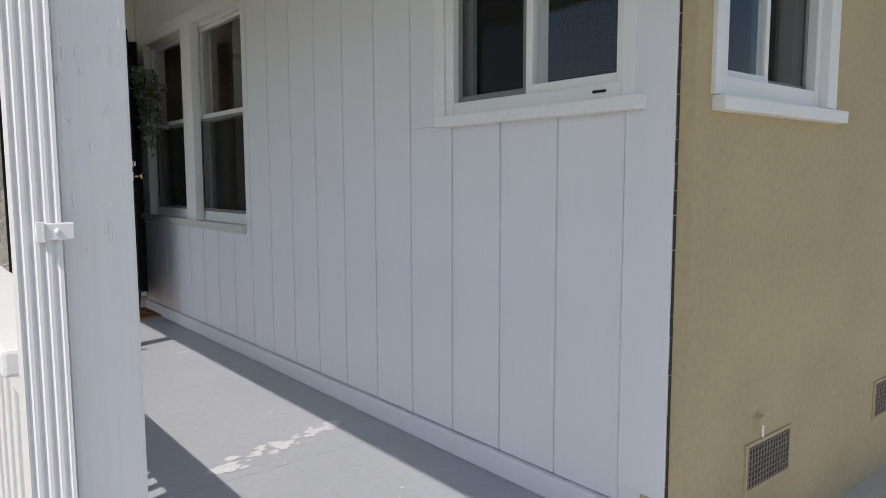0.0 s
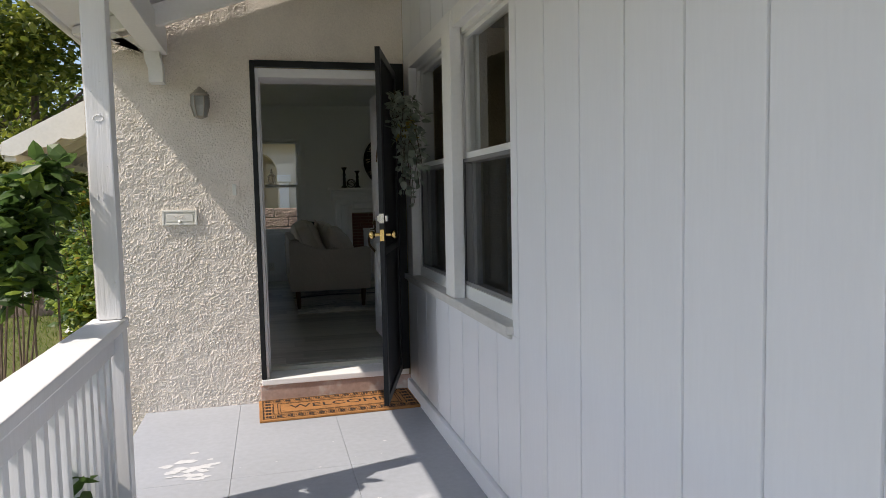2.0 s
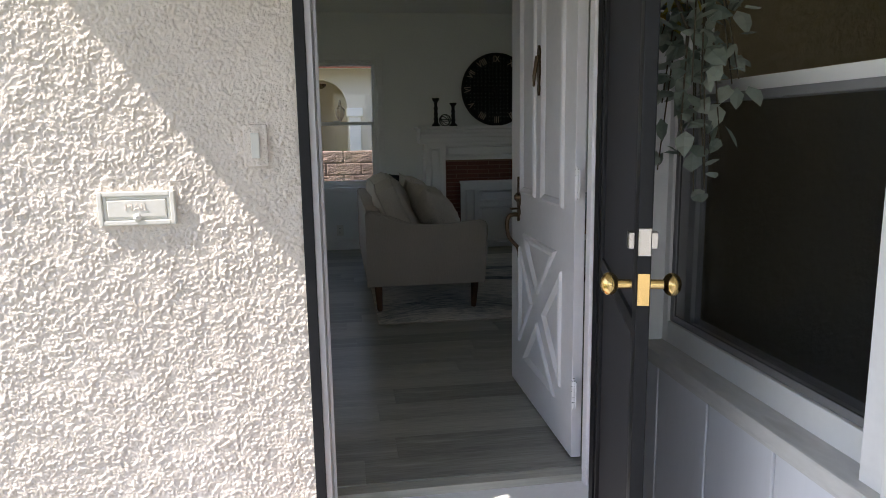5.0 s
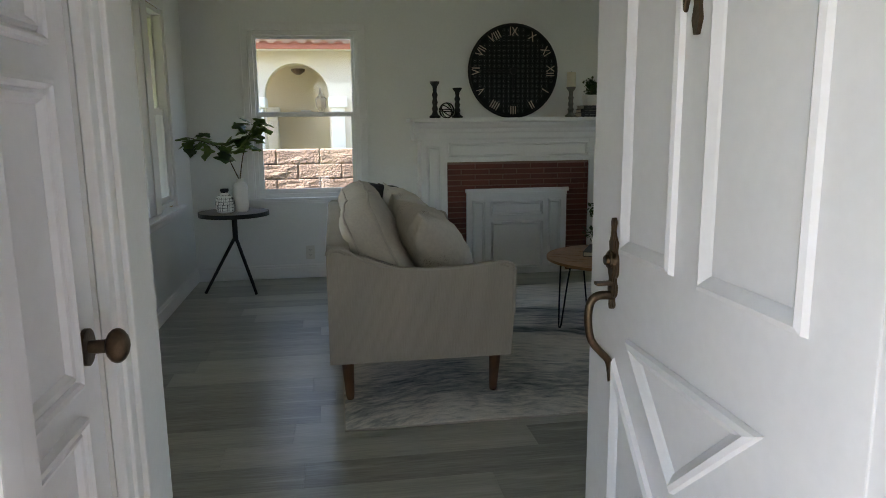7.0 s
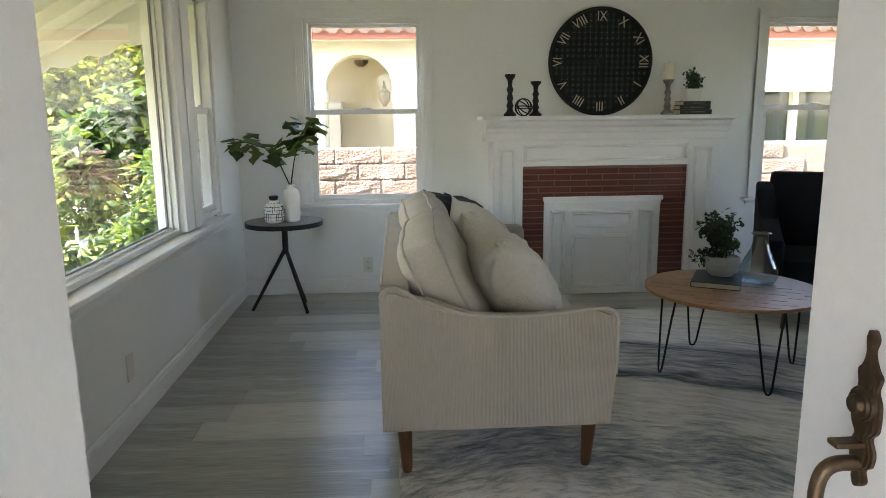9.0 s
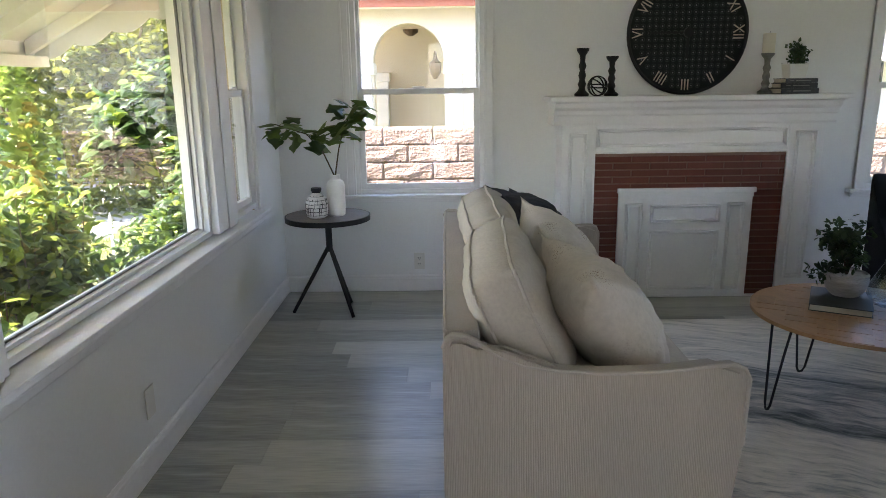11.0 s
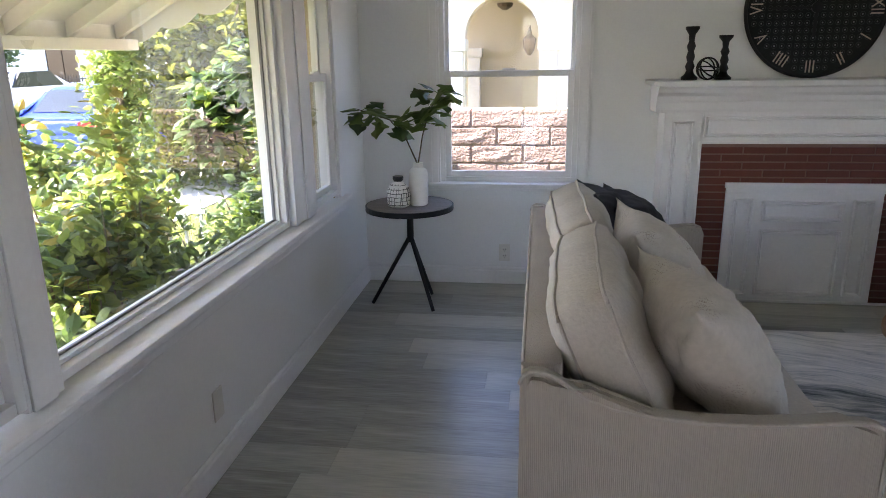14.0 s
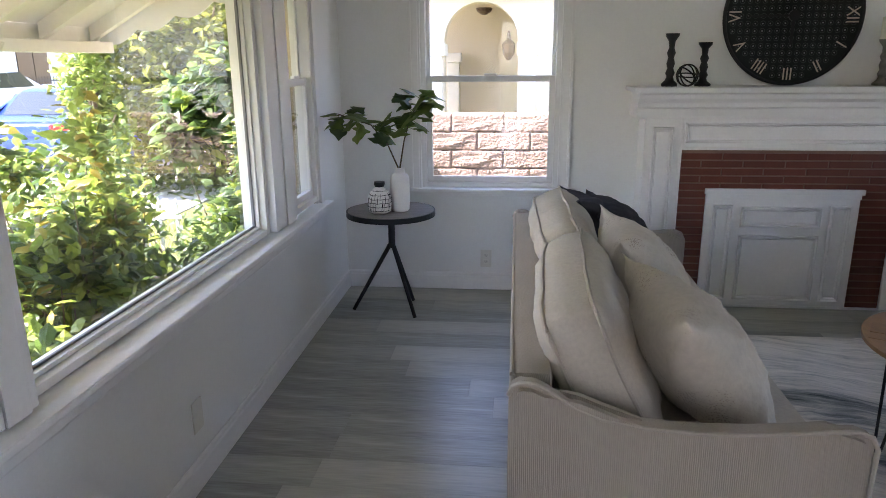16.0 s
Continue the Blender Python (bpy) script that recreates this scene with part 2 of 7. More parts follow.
M_BLUECAR = material("blue_car_paint", (0.02, 0.05, 0.32), 0.2, metal=0.2, var=0.03, bump=0)
M_WHITECAR = material("white_car_paint", (0.75, 0.75, 0.76), 0.2, var=0.02, bump=0)
M_CARGLASS = material("dark_car_glass", (0.02, 0.03, 0.035), 0.05, var=0.02, bump=0)
M_RUBBER = material("tyre_rubber", (0.02, 0.02, 0.02), 0.8, var=0.2, bump=0.2)
M_REDLENS = material("red_lamp_lens", (0.5, 0.02, 0.02), 0.15, var=0.05, bump=0)
M_WHITEIRON = material("white_fence_paint", (0.78, 0.78, 0.76), 0.5, var=0.05, bump=0.1)
# near-black colour stands in for shade inside the unlit side room
M_ROOM_SHADE = material("room_shade_black", (0.022, 0.023, 0.024), 0.8, var=0.08, bump=0.1)
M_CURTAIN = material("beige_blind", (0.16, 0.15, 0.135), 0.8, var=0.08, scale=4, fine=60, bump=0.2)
M_LAMPGLASS = material("frosted_lamp_glass", (0.30, 0.30, 0.28), 0.25, var=0.1, scale=10, fine=90, bump=0.2)
M_LAMPMETAL = material("beige_lamp_metal", (0.30, 0.265, 0.22), 0.5, var=0.12, scale=15, fine=80, bump=0.2)


def add_cord(m, pitch):
    """Adds upright woven cords to a cloth, by a wave along x + y."""
    n, l = m.node_tree.nodes, m.node_tree.links
    tc = n.new("ShaderNodeTexCoord")
    wv = n.new("ShaderNodeTexWave")
    wv.wave_type, wv.bands_direction = "BANDS", "DIAGONAL"
    mp = n.new("ShaderNodeMapping")
    mp.inputs["Scale"].default_value = (1, 1, 0.01)
    l.new(tc.outputs["Object"], mp.inputs[0])
    l.new(mp.outputs[0], wv.inputs["Vector"])
    wv.inputs["Scale"].default_value = 0.628 / pitch
    wv.inputs["Distortion"].default_value = 1.2
    wv.inputs["Detail"].default_value = 3
    wv.inputs["Detail Scale"].default_value = 2.0
    b = n["Principled BSDF"]
    old = b.inputs["Normal"].links[0].from_socket
    bp = n.new("ShaderNodeBump")
    bp.inputs["Strength"].default_value = 0.4
    bp.inputs["Distance"].default_value = 0.002
    l.new(wv.outputs["Fac"], bp.inputs["Height"])
    l.new(old, bp.inputs["Normal"])
    l.new(bp.outputs[0], b.inputs["Normal"])
    base = b.inputs["Base Color"].links[0].from_socket
    mr = n.new("ShaderNodeMapRange")
    mr.inputs["To Min"].default_value, mr.inputs["To Max"].default_value = 0.97, 1.02
    l.new(wv.outputs["Fac"], mr.inputs["Value"])
    mx = n.new("ShaderNodeMix")
    mx.data_type, mx.blend_type = "RGBA", "MULTIPLY"
    mx.inputs["Factor"].default_value = 1.0
    l.new(base, mx.inputs["A"])
    l.new(mr.outputs[0], mx.inputs["B"])
    l.new(mx.outputs["Result"], b.inputs["Base Color"])


add_cord(M_SOFA, 0.0048)


def add_speckle(m, colour):
    """Scatters small foil flecks, gathered in patches, over a cloth."""
    n, l = m.node_tree.nodes, m.node_tree.links
    b = n["Principled BSDF"]
    tc = n.new("ShaderNodeTexCoord")
    vo = n.new("ShaderNodeTexVoronoi")
    vo.inputs["Scale"].default_value = 210
    no = n.new("ShaderNodeTexNoise")
    no.inputs["Scale"].default_value = 5.5
    for t in (vo, no):
        l.new(tc.outputs["Object"], t.inputs["Vector"])
    lim = n.new("ShaderNodeMapRange")
    lim.inputs["From Min"].default_value, lim.inputs["From Max"].default_value = 0.46, 0.66
    lim.inputs["To Min"].default_value, lim.inputs["To Max"].default_value = 0.0, 0.36
    l.new(no.outputs["Fac"], lim.inputs["Value"])
    lt = n.new("ShaderNodeMath")
    lt.operation = "LESS_THAN"
    l.new(vo.outputs["Distance"], lt.inputs[0])
    l.new(lim.outputs[0], lt.inputs[1])
    mx = n.new("ShaderNodeMix")
    mx.data_type = "RGBA"
    l.new(lt.outputs[0], mx.inputs["Factor"])
    l.new(b.inputs["Base Color"].links[0].from_socket, mx.inputs["A"])
    mx.inputs["B"].default_value = (*colour, 1)
    l.new(mx.outputs["Result"], b.inputs["Base Color"])
    l.new(lt.outputs[0], b.inputs["Metallic"])


add_speckle(M_PILLOW, (0.34, 0.27, 0.21))


def rug_material():
    m = material("abstract_rug", (0.46, 0.45, 0.42), 0.95, var=0.12, scale=3, fine=220, bump=0.6, depth=0.004, spec=0.15)
    n, l = m.node_tree.nodes, m.node_tree.links
    b = n["Principled BSDF"]
    def op(kind, a, b=None, c=None):
        q = n.new("ShaderNodeMath")
        q.operation = kind
        for k, v in enumerate((a, b, c)):
            if v is None:
                continue
            if isinstance(v, (int, float)):
                q.inputs[k].default_value = v
            else:
                l.new(v, q.inputs[k])
        return q.outputs[0]
    tc = n.new("ShaderNodeTexCoord")
    sep = n.new("ShaderNodeSeparateXYZ")
    l.new(tc.outputs["Object"], sep.inputs[0])
    warp = n.new("ShaderNodeTexNoise")
    warp.inputs["Scale"].default_value = 1.6
    warp.inputs["Detail"].default_value = 4
    l.new(tc.outputs["Object"], warp.inputs["Vector"])
    # sweeping arcs about a point off the near edge
    dx, dy = op("ADD", sep.outputs["X"], 0.85), op("ADD", sep.outputs["Y"], 2.08)
    rad = op("SQRT", op("ADD", op("MULTIPLY", dx, dx), op("MULTIPLY", dy, dy)))
    rad = op("ADD", rad, op("MULTIPLY", op("SUBTRACT", warp.outputs["Fac"], 0.5), 0.30))
    ang = op("ARCTAN2", dy, dx)
    com = n.new("ShaderNodeCombineXYZ")
    l.new(op("MULTIPLY", rad, 30.0), com.inputs[0])
    l.new(op("MULTIPLY", ang, 9.0), com.inputs[1])
    streak = n.new("ShaderNodeTexNoise")
    streak.inputs["Scale"].default_value = 1.0
    streak.inputs["Detail"].default_value = 9
    streak.inputs["Roughness"].default_value = 0.72
    l.new(com.outputs[0], streak.inputs["Vector"])
    cloudy = n.new("ShaderNodeTexNoise")
    cloudy.inputs["Scale"].default_value = 2.6
    cloudy.inputs["Detail"].default_value = 5
    l.new(tc.outputs["Object"], cloudy.inputs["Vector"])
    tone = n.new("ShaderNodeValToRGB")
    e = tone.color_ramp.elements
    stops = ((0.24, 0.70), (0.33, 0.56), (0.39, 0.36), (0.44, 0.42), (0.52, 0.64), (0.62, 0.72), (0.655, 0.60), (0.668, 0.16), (0.688, 0.20), (0.71, 0.50), (0.79, 0.44), (0.825, 0.26), (0.85, 0.60), (0.98, 0.70))
    e[0].position, e[0].color = stops[0][0], (stops[0][1],) * 3 + (1,)
    e[1].position, e[1].color = stops[-1][0], (stops[-1][1],) * 3 + (1,)
    for p, v in stops[1:-1]:
        k = e.new(p)
        k.color = (v, v, v, 1)
    l.new(op("MULTIPLY", rad, 1 / 3.2), tone.inputs[0])
    val = op("ADD", tone.outputs["Color"], op("MULTIPLY", op("SUBTRACT", streak.outputs["Fac"], 0.5), 1.7))
    val = op("ADD", val, op("MULTIPLY", op("SUBTRACT", cloudy.outputs["Fac"], 0.5), 0.55))
    ramp = n.new("ShaderNodeValToRGB")
    e = ramp.color_ramp.elements
    e[0].position, e[0].color = 0.08, (0.11, 0.13, 0.13, 1)
    e[1].position, e[1].color = 0.84, (0.84, 0.80, 0.73, 1)
    k = e.new(0.36)
    k.color = (0.38, 0.39, 0.375, 1)
    k = e.new(0.58)
    k.color = (0.68, 0.65, 0.59, 1)
    l.new(val, ramp.inputs[0])
    l.new(ramp.outputs[0], b.inputs["Base Color"])
    return m


M_RUG = rug_material()


# ---- mesh helpers ----
def quad(bm, *pts):
    return bm.faces.new([bm.verts.new(p) for p in pts])


def box(bm, x0, x1, y0, y1, z0, z1, c=0.0):
    """A block; c cuts its edges."""
    v = [bm.verts.new((x, y, z)) for x in (x0, x1) for y in (y0, y1) for z in (z0, z1)]
    fs = [bm.faces.new([v[i] for i in f]) for f in ((0, 1, 3, 2), (4, 6, 7, 5), (0, 4, 5, 1), (2, 3, 7, 6), (0, 2, 6, 4), (1, 5, 7, 3))]
    if c:
        edges = list({e for f in fs for e in f.edges})
        bmesh.ops.bevel(bm, geom=edges, offset=c, segments=2, affect="EDGES", profile=0.6)


def prism(bm, pts, axis, a, b):
    """A flat outline drawn out along an axis from a to b. pts: pairs in the other two axes' order."""
    def at(p, h):
        q = list(p)
        q.insert("xyz".index(axis), h)
        return q
    lo = [bm.verts.new(at(p, a)) for p in pts]
    hi = [bm.verts.new(at(p, b)) for p in pts]
    bm.faces.new(lo)
    bm.faces.new(hi[::-1])
    for i in range(len(pts)):
        j = (i + 1) % len(pts)
        bm.faces.new((lo[i], hi[i], hi[j], lo[j]))


def panel_ring(bm, x0, x1, z0, z1, w, h, y):
    """A moulded rectangle in x, z on the plane y, proud by h towards -y: bead, quirk and slope."""
    rows = [(0.0, 0.0), (0.06, 0.9), (0.22, 1.0), (0.36, 0.75), (0.42, 0.25), (0.50, 0.30), (0.62, 0.62), (0.80, 0.50), (1.0, 0.0)]
    rings = []
    for d, q in rows:
        d *= w
        rings.append([bm.verts.new((x, y - q * h, z)) for x, z in ((x0 + d, z0 + d), (x1 - d, z0 + d), (x1 - d, z1 - d), (x0 + d, z1 - d))])
    for a, b in zip(rings, rings[1:]):
        for i in range(4):
            bm.faces.new((a[i], a[(i + 1) % 4], b[(i + 1) % 4], b[i]))


def tube(bm, pts, r, seg=8, r2=None):
    """A round bar along points, tapering from r to r2."""
    pts = [Vector(p) for p in pts]
    r2 = r if r2 is None else r2
    rings = []
    up = Vector((0.31, 0.17, 0.93)).normalized()
    for i, p in enumerate(pts):
        d = (pts[min(i + 1, len(pts) - 1)] - pts[max(i - 1, 0)]).normalized()
        s = d.cross(up)
        if s.length < 0.05:
            s = d.cross(Vector((1, 0, 0)))
        s.normalize()
        u = s.cross(d)
        rr = r + (r2 - r) * i / max(1, len(pts) - 1)
        rings.append([bm.verts.new(p + s * math.cos(a) * rr + u * math.sin(a) * rr) for a in (2 * math.pi * k / seg for k in range(seg))])
    for a, b in zip(rings, rings[1:]):
        for k in range(seg):
            bm.faces.new((a[k], a[(k + 1) % seg], b[(k + 1) % seg], b[k]))
    bm.faces.new(rings[0][::-1])
    bm.faces.new(rings[-1])


def lathe(bm, prof, seg=24, x=0.0, y=0.0):
    """Turned shape: prof holds (radius, z) from foot to top."""
    rings = [[bm.verts.new((x + r * math.cos(2 * math.pi * k / seg), y + r * math.sin(2 * math.pi * k / seg), z)) for k in range(seg)] for r, z in prof]
    for a, b in zip(rings, rings[1:]):
        for k in range(seg):
            bm.faces.new((a[k], a[(k + 1) % seg], b[(k + 1) % seg], b[k]))
    bm.faces.new(rings[0][::-1])
    bm.faces.new(rings[-1])


def ball(bm, c, r, seg=10, sx=1, sy=1, sz=1):
    bmesh.ops.create_uvsphere(bm, u_segments=seg, v_segments=max(4, seg * 2 // 3), radius=r, matrix=Matrix.Translation(c) @ Matrix.Diagonal((sx, sy, sz, 1)))


def part(name, bm, mat, parent=None, label="", smooth=False):
    """Links a bmesh as one mesh object, under a thing or a part."""
    me = bpy.data.meshes.new(name)
    bmesh.ops.recalc_face_normals(bm, faces=bm.faces[:])
    bm.to_mesh(me)
    bm.free()
    me.materials.append(mat)
    if smooth:
        me.shade_smooth()
        me.set_sharp_from_angle(angle=radians(40))
    ob = new(name, me)
    ob.parent = parent
    if label:
        ob["label"] = label
    return ob


def shared(name, me, parent, m):
    """One more object on a mesh that alike pieces share."""
    ob = new(name, me)
    ob.parent = parent
    ob.matrix_basis = m
    return ob


def boxes(name, mat, parent, dims, c=0.0, label=""):
    bm = bmesh.new()
    for d in dims:
        box(bm, *d, c)
    return part(name, bm, mat, parent, label)


def thing(name, x, y, z, label, category, rz=0.0, group=""):
    ob = new(name)
    ob.empty_display_size = 0.1
    ob.matrix_basis = pose(x, y, z, 0, 0, rz)
    return tagged(ob, label, category, group)


def setting(ob, label=""):
    return tagged(ob, label, kind="structure")


def wall(name, mat, axis, p0, p1, u0, u1, z0, z1, holes=(), label=""):
    """A wall p0 to p1 thick across the axis, u0 to u1 along it, with openings (u0, u1, z0, z1) through it."""
    us = sorted({u0, u1, *(h[0] for h in holes), *(h[1] for h in holes)})
    zs = sorted({z0, z1, *(h[2] for h in holes), *(h[3] for h in holes)})
    us = [u for u in us if u0 <= u <= u1]
    zs = [z for z in zs if z0 <= z <= z1]
    solid = lambda i, j: 0 <= i < len(us) - 1 and 0 <= j < len(zs) - 1 and not any(h[0] <= (us[i] + us[i + 1]) / 2 <= h[1] and h[2] <= (zs[j] + zs[j + 1]) / 2 <= h[3] for h in holes)
    bm = bmesh.new()
    P = (lambda p, u, z: (p, u, z)) if axis == "x" else (lambda p, u, z: (u, p, z))
    for i in range(len(us) - 1):
        for j in range(len(zs) - 1):
            if not solid(i, j):
                continue
            a, b, c, d = us[i], us[i + 1], zs[j], zs[j + 1]
            for p in (p0, p1):
                quad(bm, P(p, a, c), P(p, b, c), P(p, b, d), P(p, a, d))
            for k, l, e in ((i - 1, j, ((a, c), (a, d))), (i + 1, j, ((b, c), (b, d))), (i, j - 1, ((a, c), (b, c))), (i, j + 1, ((a, d), (b, d)))):
                if not solid(k, l):
                    quad(bm, P(p0, *e[0]), P(p1, *e[0]), P(p1, *e[1]), P(p0, *e[1]))
    bmesh.ops.remove_doubles(bm, verts=bm.verts[:], dist=1e-5)
    return setting(part(name, bm, mat), label)


def leaves(bm, points, size, rnd, flat=0.5, long=1.6):
    """A small bent leaf at each point, turned at random."""
    for p in points:
        p = Vector(p)
        d = Vector((rnd.gauss(0, 1), rnd.gauss(0, 1), rnd.gauss(0, flat))).normalized()
        s = d.cross(Vector((rnd.gauss(0, 0.5), rnd.gauss(0, 0.5), 1))).normalized()
        n = s.cross(d)
        w = size * rnd.uniform(0.7, 1.25)
        h = w * long
        curl = rnd.uniform(0.2, 0.9)
        m1, m2 = p + d * h * 0.32 + n * w * 0.05, p + d * h * 0.68 - n * w * 0.10 * curl
        a, l1, r1, l2, r2, c, m1, m2 = (bm.verts.new(q) for q in (
            p, m1 + s * w * 0.47 - n * w * 0.10, m1 - s * w * 0.47 - n * w * 0.10,
            m2 + s * w * 0.36 - n * w * 0.12, m2 - s * w * 0.36 - n * w * 0.12, p + d * h - n * w * 0.6 * curl, m1, m2))
        for f in ((a, l1, m1), (a, m1, r1), (l1, l2, m2, m1), (m1, m2, r2, r1), (l2, c, m2), (m2, c, r2)):
            bm.faces.new(f)


def cloud(rnd, centre, radii, n, shell=0.45, lumps=7):
    """Points in an uneven leafy mass made of several lumps."""
    cx, cy, cz = centre
    seeds = [(rnd.gauss(0, 0.42), rnd.gauss(0, 0.42), rnd.gauss(0, 0.42), rnd.uniform(0.35, 0.62)) for _ in range(lumps)]
    out = []
    while len(out) < n:
        sx, sy, sz, sr = rnd.choice(seeds)
        d = Vector((rnd.gauss(0, 1), rnd.gauss(0, 1), rnd.gauss(0, 1))).normalized() * sr * rnd.uniform(shell, 1.0)
        out.append((cx + (sx + d.x) * radii[0], cy + (sy + d.y) * radii[1], cz + (sz + d.z) * radii[2]))
    return out


def text_mesh(words, size, depth=0.001):
    """Letters as a mesh, in the built-in font, centred."""
    cu = bpy.data.curves.new("letters", "FONT")
    cu.body, cu.size, cu.extrude, cu.align_x, cu.align_y = words, size, depth, "CENTER", "CENTER"
    ob = new("letters", cu)
    bpy.context.view_layer.update()
    me = bpy.data.meshes.new_from_object(ob.evaluated_get(bpy.context.evaluated_depsgraph_get()))
    bpy.data.objects.remove(ob)
    return me


# ---- setting ----
FLOOR = 0.19          # living room floor
FAR, LEFT = 11.62, 0.18
GROUND = -0.18
SOUTH = 6.2           # outer face of the door wall
SIDE = 2.0            # outer face of the porch siding

rnd = random.Random(4)
bm = bmesh.new()
quad(bm, (-400, -400, GROUND), (400, -400, GROUND), (400, 400, GROUND), (-400, 400, GROUND))
setting(part("ground", bm, M_LAWN), "green lawn with dry patches")
setting(boxes("pavement", M_PAVE, None, [(-0.9, 8, -6, 1.2, GROUND - 0.1, GROUND + 0.012)]), "pale concrete walk beside the house")
setting(boxes("pavement_street", M_PAVE, None, [(-8.6, -7.0, -60, 90, GROUND - 0.1, GROUND + 0.02)]), "pale concrete pavement along the street")
setting(boxes("kerb", M_PAVE, None, [(-8.95, -8.6, -60, 90, GROUND - 0.3, GROUND + 0.03)], 0.02), "worn concrete kerb")
setting(boxes("road", M_ASPHALT, None, [(-16.5, -8.95, -60, 90, GROUND - 0.3, GROUND + 0.006)]), "grey asphalt street")
setting(boxes("pavement_far", M_PAVE, None, [(-19.0, -16.5, -60, 90, GROUND - 0.1, GROUND + 0.06)]), "pale concrete pavement across the street")
setting(boxes("soil_bed", M_SOIL, None, [(-0.20, 0.26, 1.3, 6.0, GROUND - 0.05, GROUND + 0.015), (-0.62, 0.02, 6.0, 11.9, GROUND - 0.05, GROUND + 0.02)]), "dry soil with fallen leaves beside the house")

setting(boxes("pavement_drive", M_PAVE, None, [(-8.6, -2.9, 13.2, 30.0, GROUND - 0.1, GROUND + 0.016)]), "pale concrete driveway beyond the fence")

# porch floor of scored slabs
porch = setting(boxes("porch_floor", M_PORCH, None, [(0.28, 2.03, 1.2, 6.2, GROUND - 0.1, -0.012)]), "grey painted concrete porch floor with peeling spots")
for i, (x0, x1) in enumerate(((0.28, 0.86), (0.86, 1.44), (1.44, 2.03))):
    for j in range(4):
        y0, y1 = 1.2 + 1.25 * j, 2.45 + 1.25 * j
        boxes("slab", M_PORCH, porch, [(x0 + 0.0008, x1 - 0.0008, y0 + 0.0008, y1 - 0.0008, -0.03, 0.0)], 0.0015)
setting(boxes("porch_step", M_PORCH, None, [(0.35, 2.0, 0.92, 1.198, GROUND - 0.1, -0.09)], 0.012), "grey painted concrete step")

# shells of the two rooms
DOOR = (1.03, 1.99, -0.05, 2.19)
wall("wall_south", M_STUCCO_SMOOTH, "y", SOUTH + 0.01, SOUTH + 0.23, 0.035, 5.95, GROUND, 2.72, [DOOR], "cream stucco wall round the front door")
wall("wall_south_inner", M_WALL_IN, "y", SOUTH + 0.232, SOUTH + 0.25, 0.18, 5.8, FLOOR - 0.2, 2.72, [DOOR], "painted inner face of the front wall")
PIC = (8.22, 11.005, 0.875, 2.25)
wall("wall_west", M_STUCCO_SMOOTH, "x", 0.03, LEFT - 0.02, SOUTH + 0.24, FAR + 0.2, GROUND, 2.72, [PIC], "cream stucco outer wall")
wall("wall_west_inner", M_WALL_IN, "x", LEFT - 0.018, LEFT, SOUTH + 0.25, FAR, FLOOR - 0.2, 2.70, [PIC], "pale painted wall below the picture window")
W1, W2 = (0.685, 1.545, 0.865, 2.19), (4.085, 4.945, 0.865, 2.19)
wall("wall_north", M_WALL_IN, "y", FAR, FAR + 0.16, 0.162, 5.95, FLOOR - 0.3, 2.72, [W1, W2], "pale painted wall behind the fireplace")
# added opening in the unseen east wall, brings extra sky light indoors
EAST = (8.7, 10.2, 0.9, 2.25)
wall("wall_east", M_WALL_IN, "x", 5.8, 5.95, SOUTH + 0.25, FAR, FLOOR - 0.2, 2.72, [EAST], "unseen pale painted wall with an opening added for sky light")
ceil = setting(boxes("ceiling", M_CEIL, None, [(0.0, 5.95, SOUTH + 0.2, FAR + 0.2, 2.67, 2.75)]), "white painted ceiling")
setting(boxes("roof", M_SHINGLE, None, [(-0.05, 6.4, SOUTH - 0.02, FAR + 0.5, 2.76, 2.9), (2.05, 6.4, -0.4, SOUTH - 0.025, 2.96, 3.1)]), "grey shingle roof")
# entry closet beside the front door
wall("wall_closet", M_WALL_IN, "x", 0.80, 0.93, SOUTH + 0.25, 7.36, FLOOR - 0.1, 2.67, [(6.47, 7.0, 0.0, 2.2)], "white wall with the closet door")
wall("wall_closet_end", M_WALL_IN, "y", 7.24, 7.35, 0.18, 0.80, FLOOR - 0.1, 2.67, (), "white wall")
# room behind the porch siding; near-black surfaces stand in for its lack of light
KW, WA = (1.27, 2.17, 1.33, 2.25), (4.11, 6.08, 0.78, 2.22)
wall("wall_siding", M_ROOM_SHADE, "x", SIDE + 0.022, SIDE + 0.14, 1.14, SOUTH, GROUND, 2.95, [KW, WA], "core of the white boarded porch wall, near black for the room's shade")
wall("wall_gable", M_STUCCO_SMOOTH, "y", 1.10, 1.24, 1.995, 6.2, GROUND, 2.95, [(2.125, 2.735, 1.36, 2.30)], "tan stucco side wall with vents")
wall("wall_inner_back", M_ROOM_SHADE, "x", 4.6, 4.7, 1.24, SOUTH, GROUND, 2.6, (), "side room wall coloured near black for shade")
setting(boxes("ceiling_side_room", M_ROOM_SHADE, None, [(SIDE + 0.14, 4.7, 1.24, SOUTH, 2.5, 2.6)]), "side room ceiling coloured near black for shade")
setting(boxes("floor_side_room", M_ROOM_SHADE, None, [(SIDE + 0.14, 4.7, 1.24, SOUTH, FLOOR - 0.3, FLOOR)]), "side room floor coloured near black for shade")

